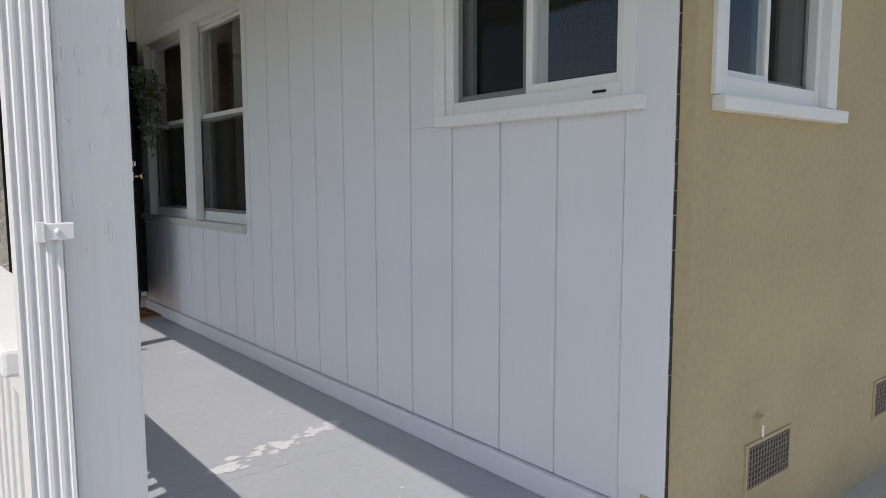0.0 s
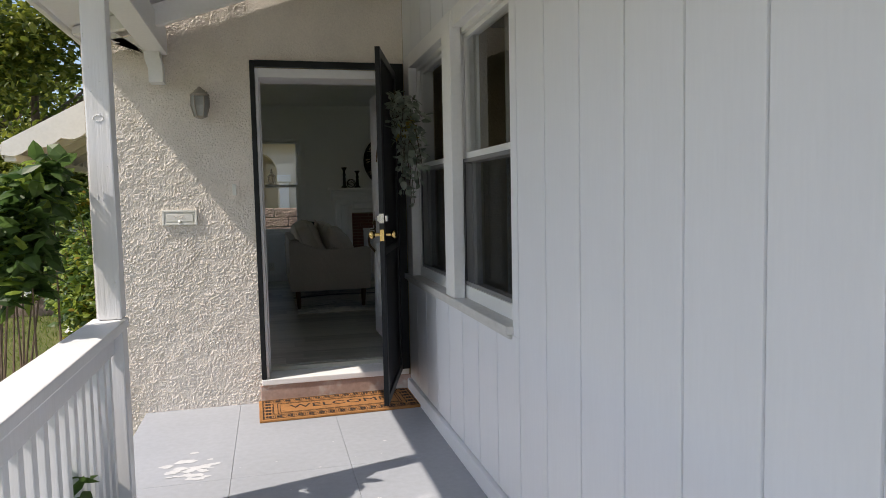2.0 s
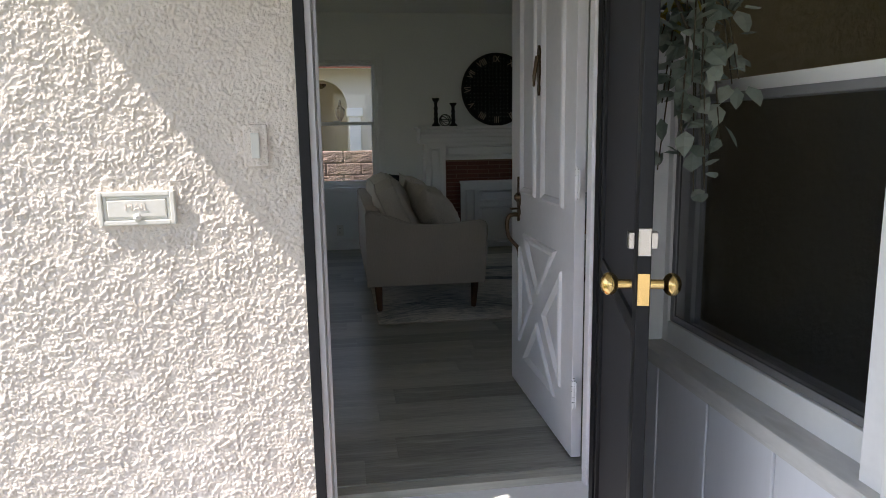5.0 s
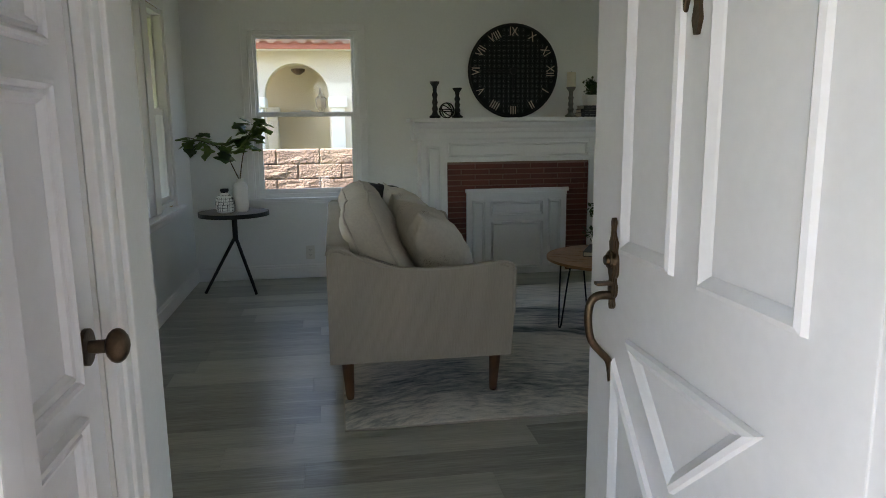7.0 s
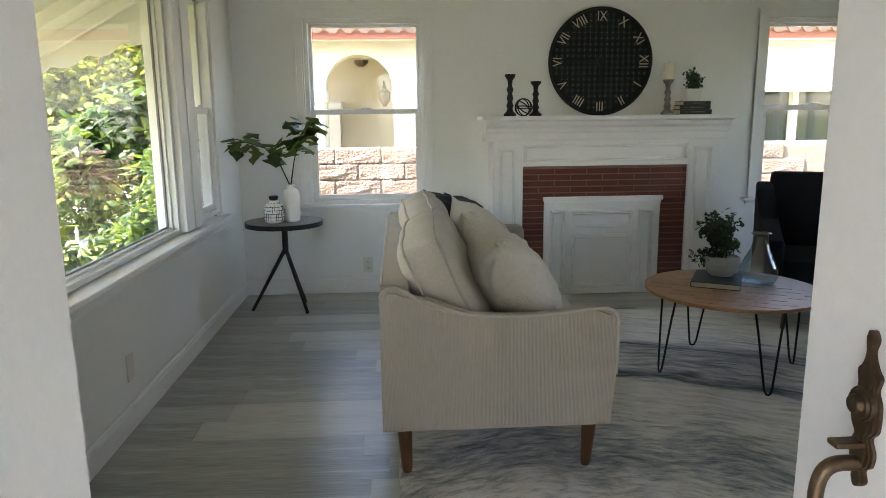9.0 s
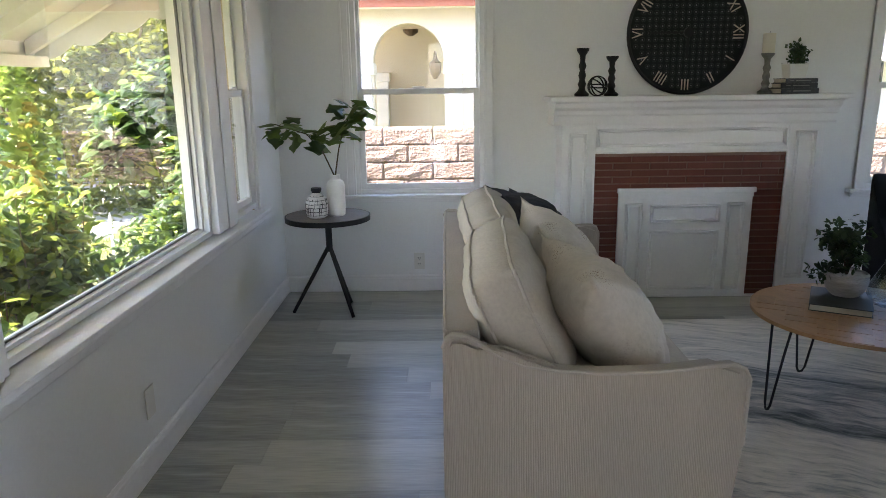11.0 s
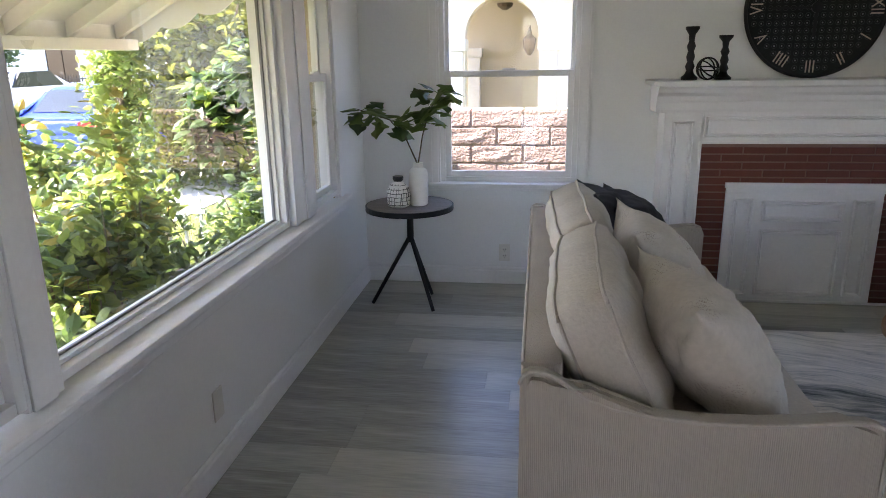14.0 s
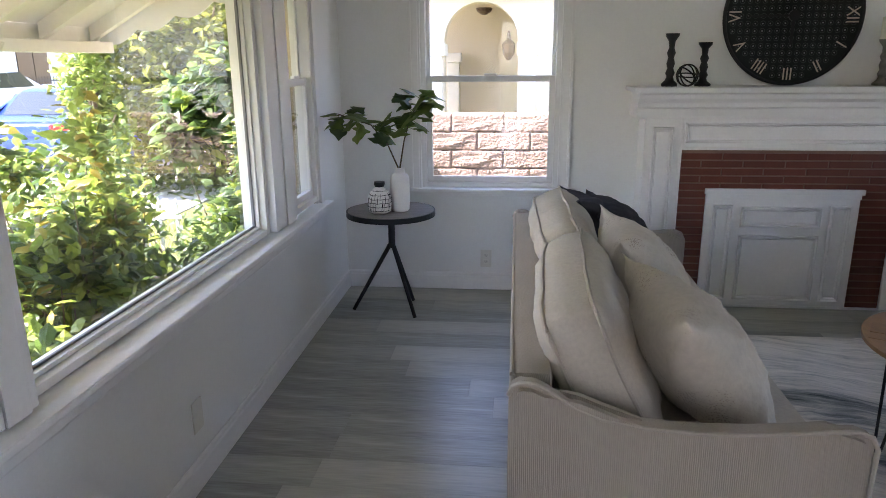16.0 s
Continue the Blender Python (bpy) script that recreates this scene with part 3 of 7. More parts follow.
# rough stucco sheet beside the door, raised and pitted
bm = bmesh.new()
NX, NZ = 300, 880
sx0, sx1, sz0, sz1 = 0.03, 1.0, GROUND, 2.70
grid = []
for j in range(NZ + 1):
    row = []
    for i in range(NX + 1):
        x, z = sx0 + (sx1 - sx0) * i / NX, sz0 + (sz1 - sz0) * j / NZ
        q = Vector((x * 108, 0, z * 108))
        w = Vector((noise.noise(q * 0.5), 0, noise.noise(q * 0.5 + Vector((9, 4, 2))))) * 0.9
        h = 0.9 * noise.noise(q * 0.72 + w) + 0.75 * noise.noise(q * 1.35 + w) + 0.22 * noise.noise(q * 0.3)
        full = min(1.0, max(0.30, 0.75 + 0.9 * noise.noise(q * 0.16)))
        d = 0.0050 * full * min(1.0, max(0.0, h * 1.7 + 0.42)) + 0.0014 * noise.noise(q * 2.3)
        row.append(bm.verts.new((x, SOUTH - 0.002 - d, z)))
    grid.append(row)
for j in range(NZ):
    for i in range(NX):
        bm.faces.new((grid[j][i], grid[j][i + 1], grid[j + 1][i + 1], grid[j + 1][i]))
ob = setting(part("wall_stucco", bm, M_STUCCO, smooth=False), "rough cream stucco beside the front door")
ob.data.shade_smooth()
wall("wall_stucco_corner", M_STUCCO, "x", 0.022, 0.034, SOUTH - 0.002, SOUTH + 0.25, GROUND, 2.70, (), "stucco corner")
wall("wall_stucco_head", M_STUCCO, "y", SOUTH - 0.004, SOUTH + 0.008, 1.0, 2.0, 2.235, 2.70, (), "stucco over the door")

# boards of the porch wall: each a plank with cut edges
siding = new("siding")
setting(siding, "white painted vertical board siding")
edges = [1.16] + [1.325 + 0.27 * k for k in range(18)] + [SOUTH - 0.003]
def plank_mesh(w, h):
    b = bmesh.new()
    box(b, -0.020, 0.0, 0.0, w, 0.0, h, 0.004)
    me = bpy.data.meshes.new("plank")
    b.to_mesh(me)
    b.free()
    me.materials.append(M_SIDING)
    return me
made = {}
for a, b in zip(edges, edges[1:]):
    spans = [(0.09, 2.95)]
    for h in ((1.25, 2.19, 1.31, 2.27), (4.10, 6.10, 0.785, 2.24)):
        if a < h[1] - 0.03 and b > h[0] + 0.03:
            spans = [(0.09, h[2]), (h[3], 2.95)]
            for u, v in ((a, h[0]), (h[1], b)):
                if v - u > 0.03:
                    shared("plank", plank_mesh(v - u - 0.006, h[3] - h[2]), siding, Matrix.Translation((SIDE + 0.021, u + 0.003, h[2])))
    for lo, hi in spans:
        if a > 1.2:
            boxes("joint_strip", M_SIDING, siding, [(SIDE + 0.009, SIDE + 0.0212, a - 0.006, a + 0.006, lo + 0.001, hi - 0.001)])
        key = (round(b - a - 0.008, 3), round(hi - lo, 3))
        if key not in made:
            made[key] = plank_mesh(*key)
        shared("plank", made[key], siding, Matrix.Translation((SIDE + 0.021, a + 0.004, lo)))
setting(boxes("baseboard_porch", M_SIDING, None, [(SIDE - 0.022, SIDE + 0.02, 1.16, SOUTH - 0.004, 0.0, 0.085)], 0.006), "white painted base board")
setting(boxes("corner_board", M_SIDING, None, [(SIDE - 0.012, SIDE + 0.021, 1.153, 1.32, 0.15, 2.9)], 0.005), "white corner board with a cracked edge")

# porch roof, beam and rafters
bm = bmesh.new()
prism(bm, [(0.08, 2.285), (2.10, 2.98), (2.10, 3.06), (0.08, 2.365)], "y", 0.2, SOUTH - 0.03)
setting(part("porch_ceiling", bm, M_TRIM), "white boarded underside of the porch roof")
setting(boxes("porch_fascia", M_TRIM, None, [(0.055, 0.082, 0.2, SOUTH - 0.03, 2.26, 2.40)], 0.004), "white fascia board")
setting(boxes("porch_beam", M_TRIM, None, [(0.40, 0.52, 0.6, SOUTH - 0.05, 2.24, 2.40)], 0.006), "white porch beam")
for k in range(5):
    y = 0.9 + 1.2 * k
    bm = bmesh.new()
    prism(bm, [(0.10, 2.25), (0.55, 2.32), (2.0, 2.84), (2.0, 2.94), (0.10, 2.285)], "y", y, y + 0.05)
    setting(part("rafter", bm, M_TRIM), "white painted rafter")
bm = bmesh.new()
prism(bm, [(0.22, 2.30), (0.22, 2.36), (0.40, 2.24), (0.40, 2.20), (0.42, 2.14), (0.42, 2.06), (0.50, 2.06), (0.50, 2.16), (0.485, 2.22), (0.50, 2.30), (0.40, 2.34)][::-1], "y", SOUTH - 0.16, SOUTH - 0.05)
setting(part("bracket_trim", bm, M_TRIM), "white carved beam bracket against the stucco")

# floor of grey oak planks
floor = setting(boxes("floor", M_PLANK, None, [(LEFT, 5.8, SOUTH + 0.2, FAR, FLOOR - 0.12, FLOOR - 0.006)]), "grey oak plank floor")
def floor_plank(w, d):
    b = bmesh.new()
    box(b, 0, w, 0, d, -0.006, 0.0, 0.0006)
    me = bpy.data.meshes.new("plank")
    b.to_mesh(me)
    b.free()
    me.materials.append(M_PLANK)
    return me
PW = 0.182
made = {}
for r in range(28):
    y = SOUTH + 0.255 + PW * r
    d = min(PW, FAR - y) - 0.0006
    x = LEFT - rnd.uniform(0, 1.0)
    while x < 5.8 and d > 0.02:
        a, b = max(x, LEFT), min(x + 1.22, 5.8)
        x += 1.22
        if b - a < 0.03:
            continue
        key = (round(b - a - 0.0006, 4), round(d, 4))
        if key not in made:
            made[key] = floor_plank(*key)
        shared("plank", made[key], floor, Matrix.Translation((a, y, FLOOR)))

# skirting, as a board with a moulded top
def skirting(name, axis, p, sign, a, b):
    bm = bmesh.new()
    prof = [(p, FLOOR), (p + sign * 0.014, FLOOR), (p + sign * 0.014, FLOOR + 0.085), (p + sign * 0.010, FLOOR + 0.092), (p + sign * 0.010, FLOOR + 0.102), (p + sign * 0.004, FLOOR + 0.112), (p, FLOOR + 0.112)]
    prism(bm, prof, axis, a, b)
    setting(part(name, bm, M_TRIM), "white moulded baseboard")
skirting("baseboard_west", "y", LEFT, 1, 7.40, FAR - 0.015)
skirting("baseboard_north", "x", FAR, -1, LEFT, 1.99)
skirting("baseboard_north_east", "x", FAR, -1, 3.69, 5.8)


# ---- windows ----
def rect_frame(bm, x0, x1, z0, z1, w, y0, y1, c=0.003, wb=None, wt=None):
    wb, wt = wb or w, wt or w
    box(bm, x0, x0 + w, y0, y1, z0, z1, c)
    box(bm, x1 - w, x1, y0, y1, z0, z1, c)
    box(bm, x0 + w, x1 - w, y0 + 0.001, y1 - 0.001, z0, z0 + wb, c)
    box(bm, x0 + w, x1 - w, y0 + 0.001, y1 - 0.001, z1 - wt, z1, c)


def frame_part(name, mat, parent, x0, x1, z0, z1, w, y0, y1, wb=None, wt=None, label=""):
    bm = bmesh.new()
    rect_frame(bm, x0, x1, z0, z1, w, y0, y1, 0.003, wb, wt)
    return part(name, bm, mat, parent, label)


def pane(parent, x0, x1, z0, z1, y, mat=None, name="pane", side=-1):
    bm = bmesh.new()
    quad(bm, (x0, y, z0), (x1, y, z0), (x1, y, z1), (x0, y, z1))
    ob = part(name, bm, mat or M_GLASS, parent)
    ob.visible_shadow = False
    if ob.data.polygons[0].normal.y * side < 0:
        ob.data.flip_normals()
    return ob


def hung_window(name, m, w, h, meet, label, screen=False, latch=True, dy=0.0, glass=None):
    """Double-hung unit in local x (width), y (outwards), z (height)."""
    win = new(name)
    win.matrix_basis = m
    setting(win, label)
    frame_part("window_frame", M_VINYL, win, 0, w, 0, h, 0.030, 0.02 + dy, 0.125 + dy, wb=0.07 if screen else 0.030)
    f = 0.032
    up = frame_part("upper_sash", M_VINYL, win, 0.031, w - 0.031, meet - 0.01, h - 0.031, 0.022, 0.078 + dy, 0.105 + dy, wb=0.052 if screen else 0.035)
    pane(up, 0.05, w - 0.05, meet + 0.02, h - 0.05, 0.091 + dy, glass, side=1 if screen else -1)
    lo = frame_part("lower_sash", M_VINYL, win, 0.031, w - 0.031, 0.031, meet + 0.028, 0.036, 0.045 + dy, 0.074 + dy, wt=0.038)
    pane(lo, 0.06, w - 0.06, 0.06, meet, 0.060 + dy, glass, side=1 if screen else -1)
    if latch:
        boxes("latch", M_VINYL, lo, [(w / 2 - 0.04, w / 2 + 0.04, 0.040 + dy, 0.06 + dy, meet + 0.028, meet + 0.042)], 0.003)
    if screen:
        s = frame_part("screen_frame", material_screenframe, win, 0.031, w - 0.031, 0.071, meet + 0.01, 0.020, 0.108 + dy, 0.118 + dy)
        pane(s, 0.045, w - 0.045, 0.045, meet, 0.114 + dy, M_SCREEN, "screen")
    return win


material_screenframe = material("grey_screen_frame", (0.20, 0.20, 0.20), 0.4, var=0.05, bump=0)
NORTH_H = 1.325
hung_window("window_1", pose(0.685, FAR, 0.865), 0.86, NORTH_H, 0.665, "white double-hung window onto a block wall")
hung_window("window_2", pose(4.085, FAR, 0.865), 0.86, NORTH_H, 0.665, "white double-hung window behind the armchair")


def casing(name, m, w, h, stool=True):
    """Moulded trim round an opening, in local x, z, proud of the wall towards -y."""
    bm = bmesh.new()
    for a0, a1, d in ((0.0, 0.068, 0.012), (0.012, 0.052, 0.017), (0.052, 0.068, 0.022)):
        for x0, x1 in ((-a1, -a0), (w + a0, w + a1)):
            box(bm, x0, x1, -d, -0.0005, -0.02, h + a0, 0.002)
        box(bm, -a1, w + a1, -d + 0.0006, -0.0005, h + a0, h + a1, 0.002)
    ob = part(name, bm, M_TRIM)
    ob.matrix_basis = m
    setting(ob, "white moulded window casing")
    if stool:
        st = new("window_sill")
        st.matrix_basis = m
        setting(st, "white window stool and moulded apron")
        boxes("stool", M_TRIM, st, [(-0.115, w + 0.115, -0.055, 0.02, -0.025, 0.0)], 0.006)
        boxes("apron", M_TRIM, st, [(-0.085, w + 0.085, -0.016, -0.001, -0.055, -0.026), (-0.085, w + 0.085, -0.028, -0.001, -0.040, -0.026)], 0.003)


casing("trim_window_1", pose(0.685, FAR, 0.865), 0.86, NORTH_H)
casing("trim_window_2", pose(4.085, FAR, 0.865), 0.86, NORTH_H)

# picture window: a fixed light between two hung ones
for name, y, wide in (("window_3", 8.22, 0.29), ("window_4", 10.585, 0.42)):
    side = hung_window(name, pose(LEFT - 0.01, y, 0.90, 0, 0, 90), wide, 1.33, 0.64, "white double-hung side window beside the large pane", dy=-0.035, glass=M_GLASS_DOUBLE)
    pane(side, 0.032, wide - 0.032, 0.032, 0.66, 0.078, M_SCREEN, "screen")
win = new("window_5")
win.matrix_basis = pose(LEFT, 8.635, 0.882, 0, 0, 90)
setting(win, "large fixed picture window onto the garden")
frame_part("window_frame", M_VINYL, win, 0, 1.664, 0, 1.348, 0.036, 0.03, 0.14, wb=0.026)
frame_part("glazing_bead", M_VINYL, win, 0.036, 1.628, 0.026, 1.312, 0.014, 0.06, 0.11, wb=0.014)
frame_part("spacer", material_screenframe, win, 0.050, 1.614, 0.040, 1.298, 0.007, 0.078, 0.092)
pane(win, 0.044, 1.620, 0.034, 1.300, 0.085, M_GLASS_DOUBLE)
setting(boxes("trim_mullion", M_TRIM, None, [(LEFT - 0.12, LEFT + 0.004, 8.511, 8.634, 0.885, 2.24), (LEFT - 0.12, LEFT + 0.004, 10.30, 10.584, 0.885, 2.24), (LEFT + 0.004, LEFT + 0.013, 10.44, 10.575, 0.885, 2.24), (LEFT + 0.004, LEFT + 0.013, 8.52, 8.60, 0.885, 2.24)], 0.004), "white window mullion")
setting(boxes("trim_picture", M_TRIM, None, [(LEFT + 0.001, LEFT + 0.02, 8.15, 8.22, 0.88, 2.33), (LEFT + 0.001, LEFT + 0.02, 11.005, 11.065, 0.88, 2.33), (LEFT + 0.001, LEFT + 0.02, 8.22, 11.005, 2.235, 2.33)], 0.004), "white casing round the picture window")
setting(boxes("window_sill_west", M_TRIM, None, [(LEFT - 0.13, LEFT + 0.058, 8.06, 11.12, 0.85, 0.878), (LEFT + 0.001, LEFT + 0.026, 8.09, 11.09, 0.80, 0.849)], 0.008), "deep white sill of the picture window")

# porch windows, seen from outside
for k, y in enumerate((4.135, 5.12)):
    hung_window("window_%d" % (6 + k), pose(SIDE + 0.15, y, 0.815, 0, 0, 90), 0.845 if k == 0 else 0.87, 1.36, 0.70, "white double-hung porch window with an insect screen", screen=True, dy=-0.02)
setting(boxes("trim_porch_windows", M_TRIM, None, [
    (SIDE + 0.03, SIDE + 0.12, 4.112, 4.134, 0.80, 2.25), (SIDE - 0.018, SIDE + 0.04, 4.90, 5.07, 0.80, 2.25), (SIDE + 0.0, SIDE + 0.12, 4.94, 5.14, 0.80, 2.25), (SIDE - 0.006, SIDE + 0.10, 5.99, 6.12, 0.80, 2.25), (SIDE - 0.004, SIDE + 0.10, 4.135, 5.99, 2.17, 2.26)], 0.004), "white trim between the porch windows")
setting(boxes("window_sill_porch", M_SILL, None, [(SIDE - 0.030, SIDE + 0.14, 4.085, 6.17, 0.786, 0.822), (SIDE - 0.012, SIDE + 0.02, 4.10, 6.16, 0.766, 0.785)], 0.006), "white painted window sill")
win = new("window_8")
win.matrix_basis = pose(SIDE + 0.14, 1.29, 1.346, 0, 0, 90)
setting(win, "white sliding kitchen window with a screen")
frame_part("window_frame", M_VINYL, win, 0, 0.86, 0, 0.86, 0.045, 0.05, 0.155)
s = frame_part("fixed_sash", M_VINYL, win, 0.045, 0.45, 0.045, 0.815, 0.03, 0.10, 0.14)
pane(s, 0.07, 0.43, 0.07, 0.79, 0.12, side=1)
s = frame_part("sliding_sash", M_VINYL, win, 0.42, 0.815, 0.045, 0.815, 0.03, 0.06, 0.098)
pane(s, 0.44, 0.79, 0.07, 0.79, 0.08, side=1)
s = frame_part("screen_frame", material_screenframe, win, 0.452, 0.815, 0.046, 0.814, 0.022, 0.118, 0.130)
pane(s, 0.47, 0.80, 0.06, 0.80, 0.124, M_SCREEN, "screen")
boxes("latch", M_BLACK, win, [(0.10, 0.15, 0.155, 0.158, 0.018, 0.026)])
setting(boxes("trim_kitchen_window", M_TRIM, None, [(SIDE - 0.004, SIDE + 0.05, 1.20, 1.29, 1.34, 2.30), (SIDE - 0.004, SIDE + 0.05, 2.15, 2.24, 1.34, 2.30), (SIDE - 0.014, SIDE + 0.05, 2.165, 2.20, 1.34, 2.30), (SIDE - 0.004, SIDE + 0.05, 1.29, 2.15, 2.22, 2.30)], 0.004), "white kitchen window trim")
setting(boxes("window_sill_kitchen", M_TRIM, None, [(SIDE - 0.045, SIDE + 0.10, 1.25, 2.19, 1.302, 1.345)], 0.006), "white painted kitchen window sill")
win = new("window_9")
win.matrix_basis = pose(2.11, 1.12, 1.338)
setting(win, "white sliding window in the stucco side wall")
frame_part("window_frame", M_VINYL, win, 0, 0.64, 0, 0.95, 0.035, -0.03, 0.10, wb=0.055)
frame_part("sash", M_VINYL, win, 0.035, 0.315, 0.055, 0.915, 0.022, -0.01, 0.02)
pane(win, 0.05, 0.30, 0.07, 0.90, 0.0)
sash = frame_part("screen_frame", material_screenframe, win, 0.315, 0.605, 0.055, 0.915, 0.016, 0.0, 0.012)
pane(sash, 0.325, 0.60, 0.06, 0.91, 0.006, M_SCREEN, "screen")
pane(win, 0.315, 0.605, 0.05, 0.92, 0.05)
setting(boxes("trim_side_window", M_TRIM, None, [(2.752, 2.80, 1.062, 1.12, 1.337, 2.3), (2.80, 2.86, 1.075, 1.12, 1.337, 2.3), (2.075, 2.109, 1.085, 1.12, 1.337, 2.3)], 0.004), "white trim of the side window")
setting(boxes("window_sill_side", M_TRIM, None, [(2.085, 2.925, 1.058, 1.13, 1.292, 1.336)], 0.008), "thick white sill of the side window")
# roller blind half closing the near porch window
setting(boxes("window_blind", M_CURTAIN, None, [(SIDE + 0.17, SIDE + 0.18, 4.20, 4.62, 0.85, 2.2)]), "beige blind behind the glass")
# unseen window in the east wall, added to let in more sky light
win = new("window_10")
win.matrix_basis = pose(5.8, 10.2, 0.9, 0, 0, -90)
setting(win, "unseen white window added in the side wall to brighten the room")
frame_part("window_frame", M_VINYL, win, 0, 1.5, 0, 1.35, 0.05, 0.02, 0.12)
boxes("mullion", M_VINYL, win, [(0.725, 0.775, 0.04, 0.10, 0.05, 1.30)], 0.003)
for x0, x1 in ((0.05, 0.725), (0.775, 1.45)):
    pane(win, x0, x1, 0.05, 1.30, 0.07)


# ---- porch ----
def railing():
    t = thing("railing", 0.445, 1.165, 0.0, "white painted wooden porch railing with square balusters", "railing")
    L = 3.435
    boxes("cap_rail", M_POST, t, [(-0.07, 0.066, 0.0, L, 0.83, 0.87)], 0.006)
    boxes("upper_rail", M_POST, t, [(-0.022, 0.022, 0.05, L - 0.08, 0.735, 0.829)], 0.004)
    boxes("lower_rail", M_POST, t, [(-0.045, 0.045, 0.0, L - 0.03, 0.075, 0.115), (-0.06, 0.06, L - 0.11, L + 0.02, 0.0, 0.075)], 0.004)
    b = bmesh.new()
    box(b, -0.019, 0.019, -0.019, 0.019, 0.115, 0.735, 0.003)
    me = bpy.data.meshes.new("baluster")
    b.to_mesh(me)
    b.free()
    me.materials.append(M_POST)
    for k in range(33):
        shared("baluster", me, t, Matrix.Translation((0, 0.06 + 0.1005 * k, 0)))


def porch_post(y, near):
    t = thing("porch_post", 0.490 if near else 0.452, y, 0.0, "square white painted wooden porch post with raised grain", "post", group="porch posts")
    boxes("shaft", M_POST, t, [(-0.046, 0.046, -0.046, 0.046, 0.0 if near else 0.872, 2.239)], 0.006)
    r = random.Random(5 if near else 6)
    bm = bmesh.new()
    for k in range(46 if near else 14):
        # hardened drips and blisters in the paint
        x, z = r.uniform(-0.040, 0.040), r.choice((r.uniform(1.18, 1.45), r.uniform(0.9, 2.1)))
        ball(bm, (x, -0.0462, z), 0.0016 + 0.0022 * r.random(), 5, 1, 0.7, r.choice((1, 1, 2.5, 5)))
    tagged(part("paint_drips", bm, M_POST, t), kind="stuff")
    bm = bmesh.new()
    for k in range(22):
        a = 2 * math.pi * k / 22
        ball(bm, (0.0 + 0.018 * math.cos(a), -0.0465, (1.55 if near else 1.67) + 0.012 * math.sin(a)), 0.0025, 5)
    part("knot", bm, M_POST, t)
    if not near:
        boxes("lower_shaft", M_POST, t, [(-0.046, 0.046, -0.046, 0.046, 0.0, 0.829)], 0.006)


railing()
porch_post(1.125, True)
porch_post(4.575, False)

# corrugated downspout strapped beside the near post
t = thing("downspout", 0.412, 1.075, 0.0, "white painted corrugated metal downspout strapped to the post", "downspout")
bm = bmesh.new()
outline = []
for k in range(13):
    outline.append((-0.026 + 0.052 * k / 12, -0.022 + (0.0045 if k % 3 == 1 else 0.0)))
outline += [(0.026, 0.018), (-0.026, 0.018)]
prism(bm, outline, "z", GROUND + 0.02, 2.25)
part("pipe", bm, M_POST, t)
bm = bmesh.new()
box(bm, -0.004, 0.040, -0.0275, -0.0225, 1.028, 1.050, 0.002)
box(bm, -0.004, 0.006, -0.0300, -0.0275, 1.026, 1.052, 0.001)
ball(bm, (0.020, -0.0285, 1.039), 0.004, 8)
part("strap", bm, M_POST, t)

# front doorway: sill, metal frame and jambs
setting(boxes("door_step", M_STEP, None, [(0.99, 2.02, SOUTH - 0.012, SOUTH + 0.03, 0.0, 0.115)], 0.006), "worn reddish concrete step under the door sill")
setting(boxes("door_sill", M_TRIM, None, [(1.0, 1.99, SOUTH - 0.02, SOUTH + 0.255, 0.116, 0.155)], 0.005), "worn white painted door sill")
setting(boxes("door_frame", M_BLACK, None, [(1.0, 1.032, SOUTH - 0.018, SOUTH + 0.005, 0.156, 2.232), (1.908, 1.995, SOUTH - 0.03, SOUTH + 0.005, 0.156, 2.232), (1.032, 1.908, SOUTH - 0.0295, SOUTH + 0.005, 2.19, 2.232)], 0.003), "black metal security door frame")
setting(boxes("door_jamb", M_DOORPAINT, None, [(1.031, 1.050, SOUTH + 0.006, SOUTH + 0.255, 0.156, 2.188), (1.968, 1.989, SOUTH + 0.006, SOUTH + 0.238, 0.156, 2.188), (1.050, 1.968, SOUTH + 0.006, SOUTH + 0.255, 2.13, 2.188), (1.051, 1.062, SOUTH + 0.16, SOUTH + 0.20, 0.156, 2.13), (1.955, 1.967, SOUTH + 0.16, SOUTH + 0.20, 0.156, 2.13)], 0.003), "white painted door jamb")
setting(boxes("trim_door_inside", M_TRIM, None, [(0.965, 1.04, SOUTH + 0.251, SOUTH + 0.272, FLOOR, 2.20), (2.005, 2.085, SOUTH + 0.251, SOUTH + 0.272, FLOOR, 2.20), (0.965, 2.06, SOUTH + 0.2515, SOUTH + 0.2715, 2.20, 2.29)], 0.004), "white door casing")

setting(boxes("weather_strip", M_BLACK, None, [(1.9635, 1.9675, SOUTH + 0.203, SOUTH + 0.208, 0.156, 2.12)]), "thin black weather strip in the door jamb")


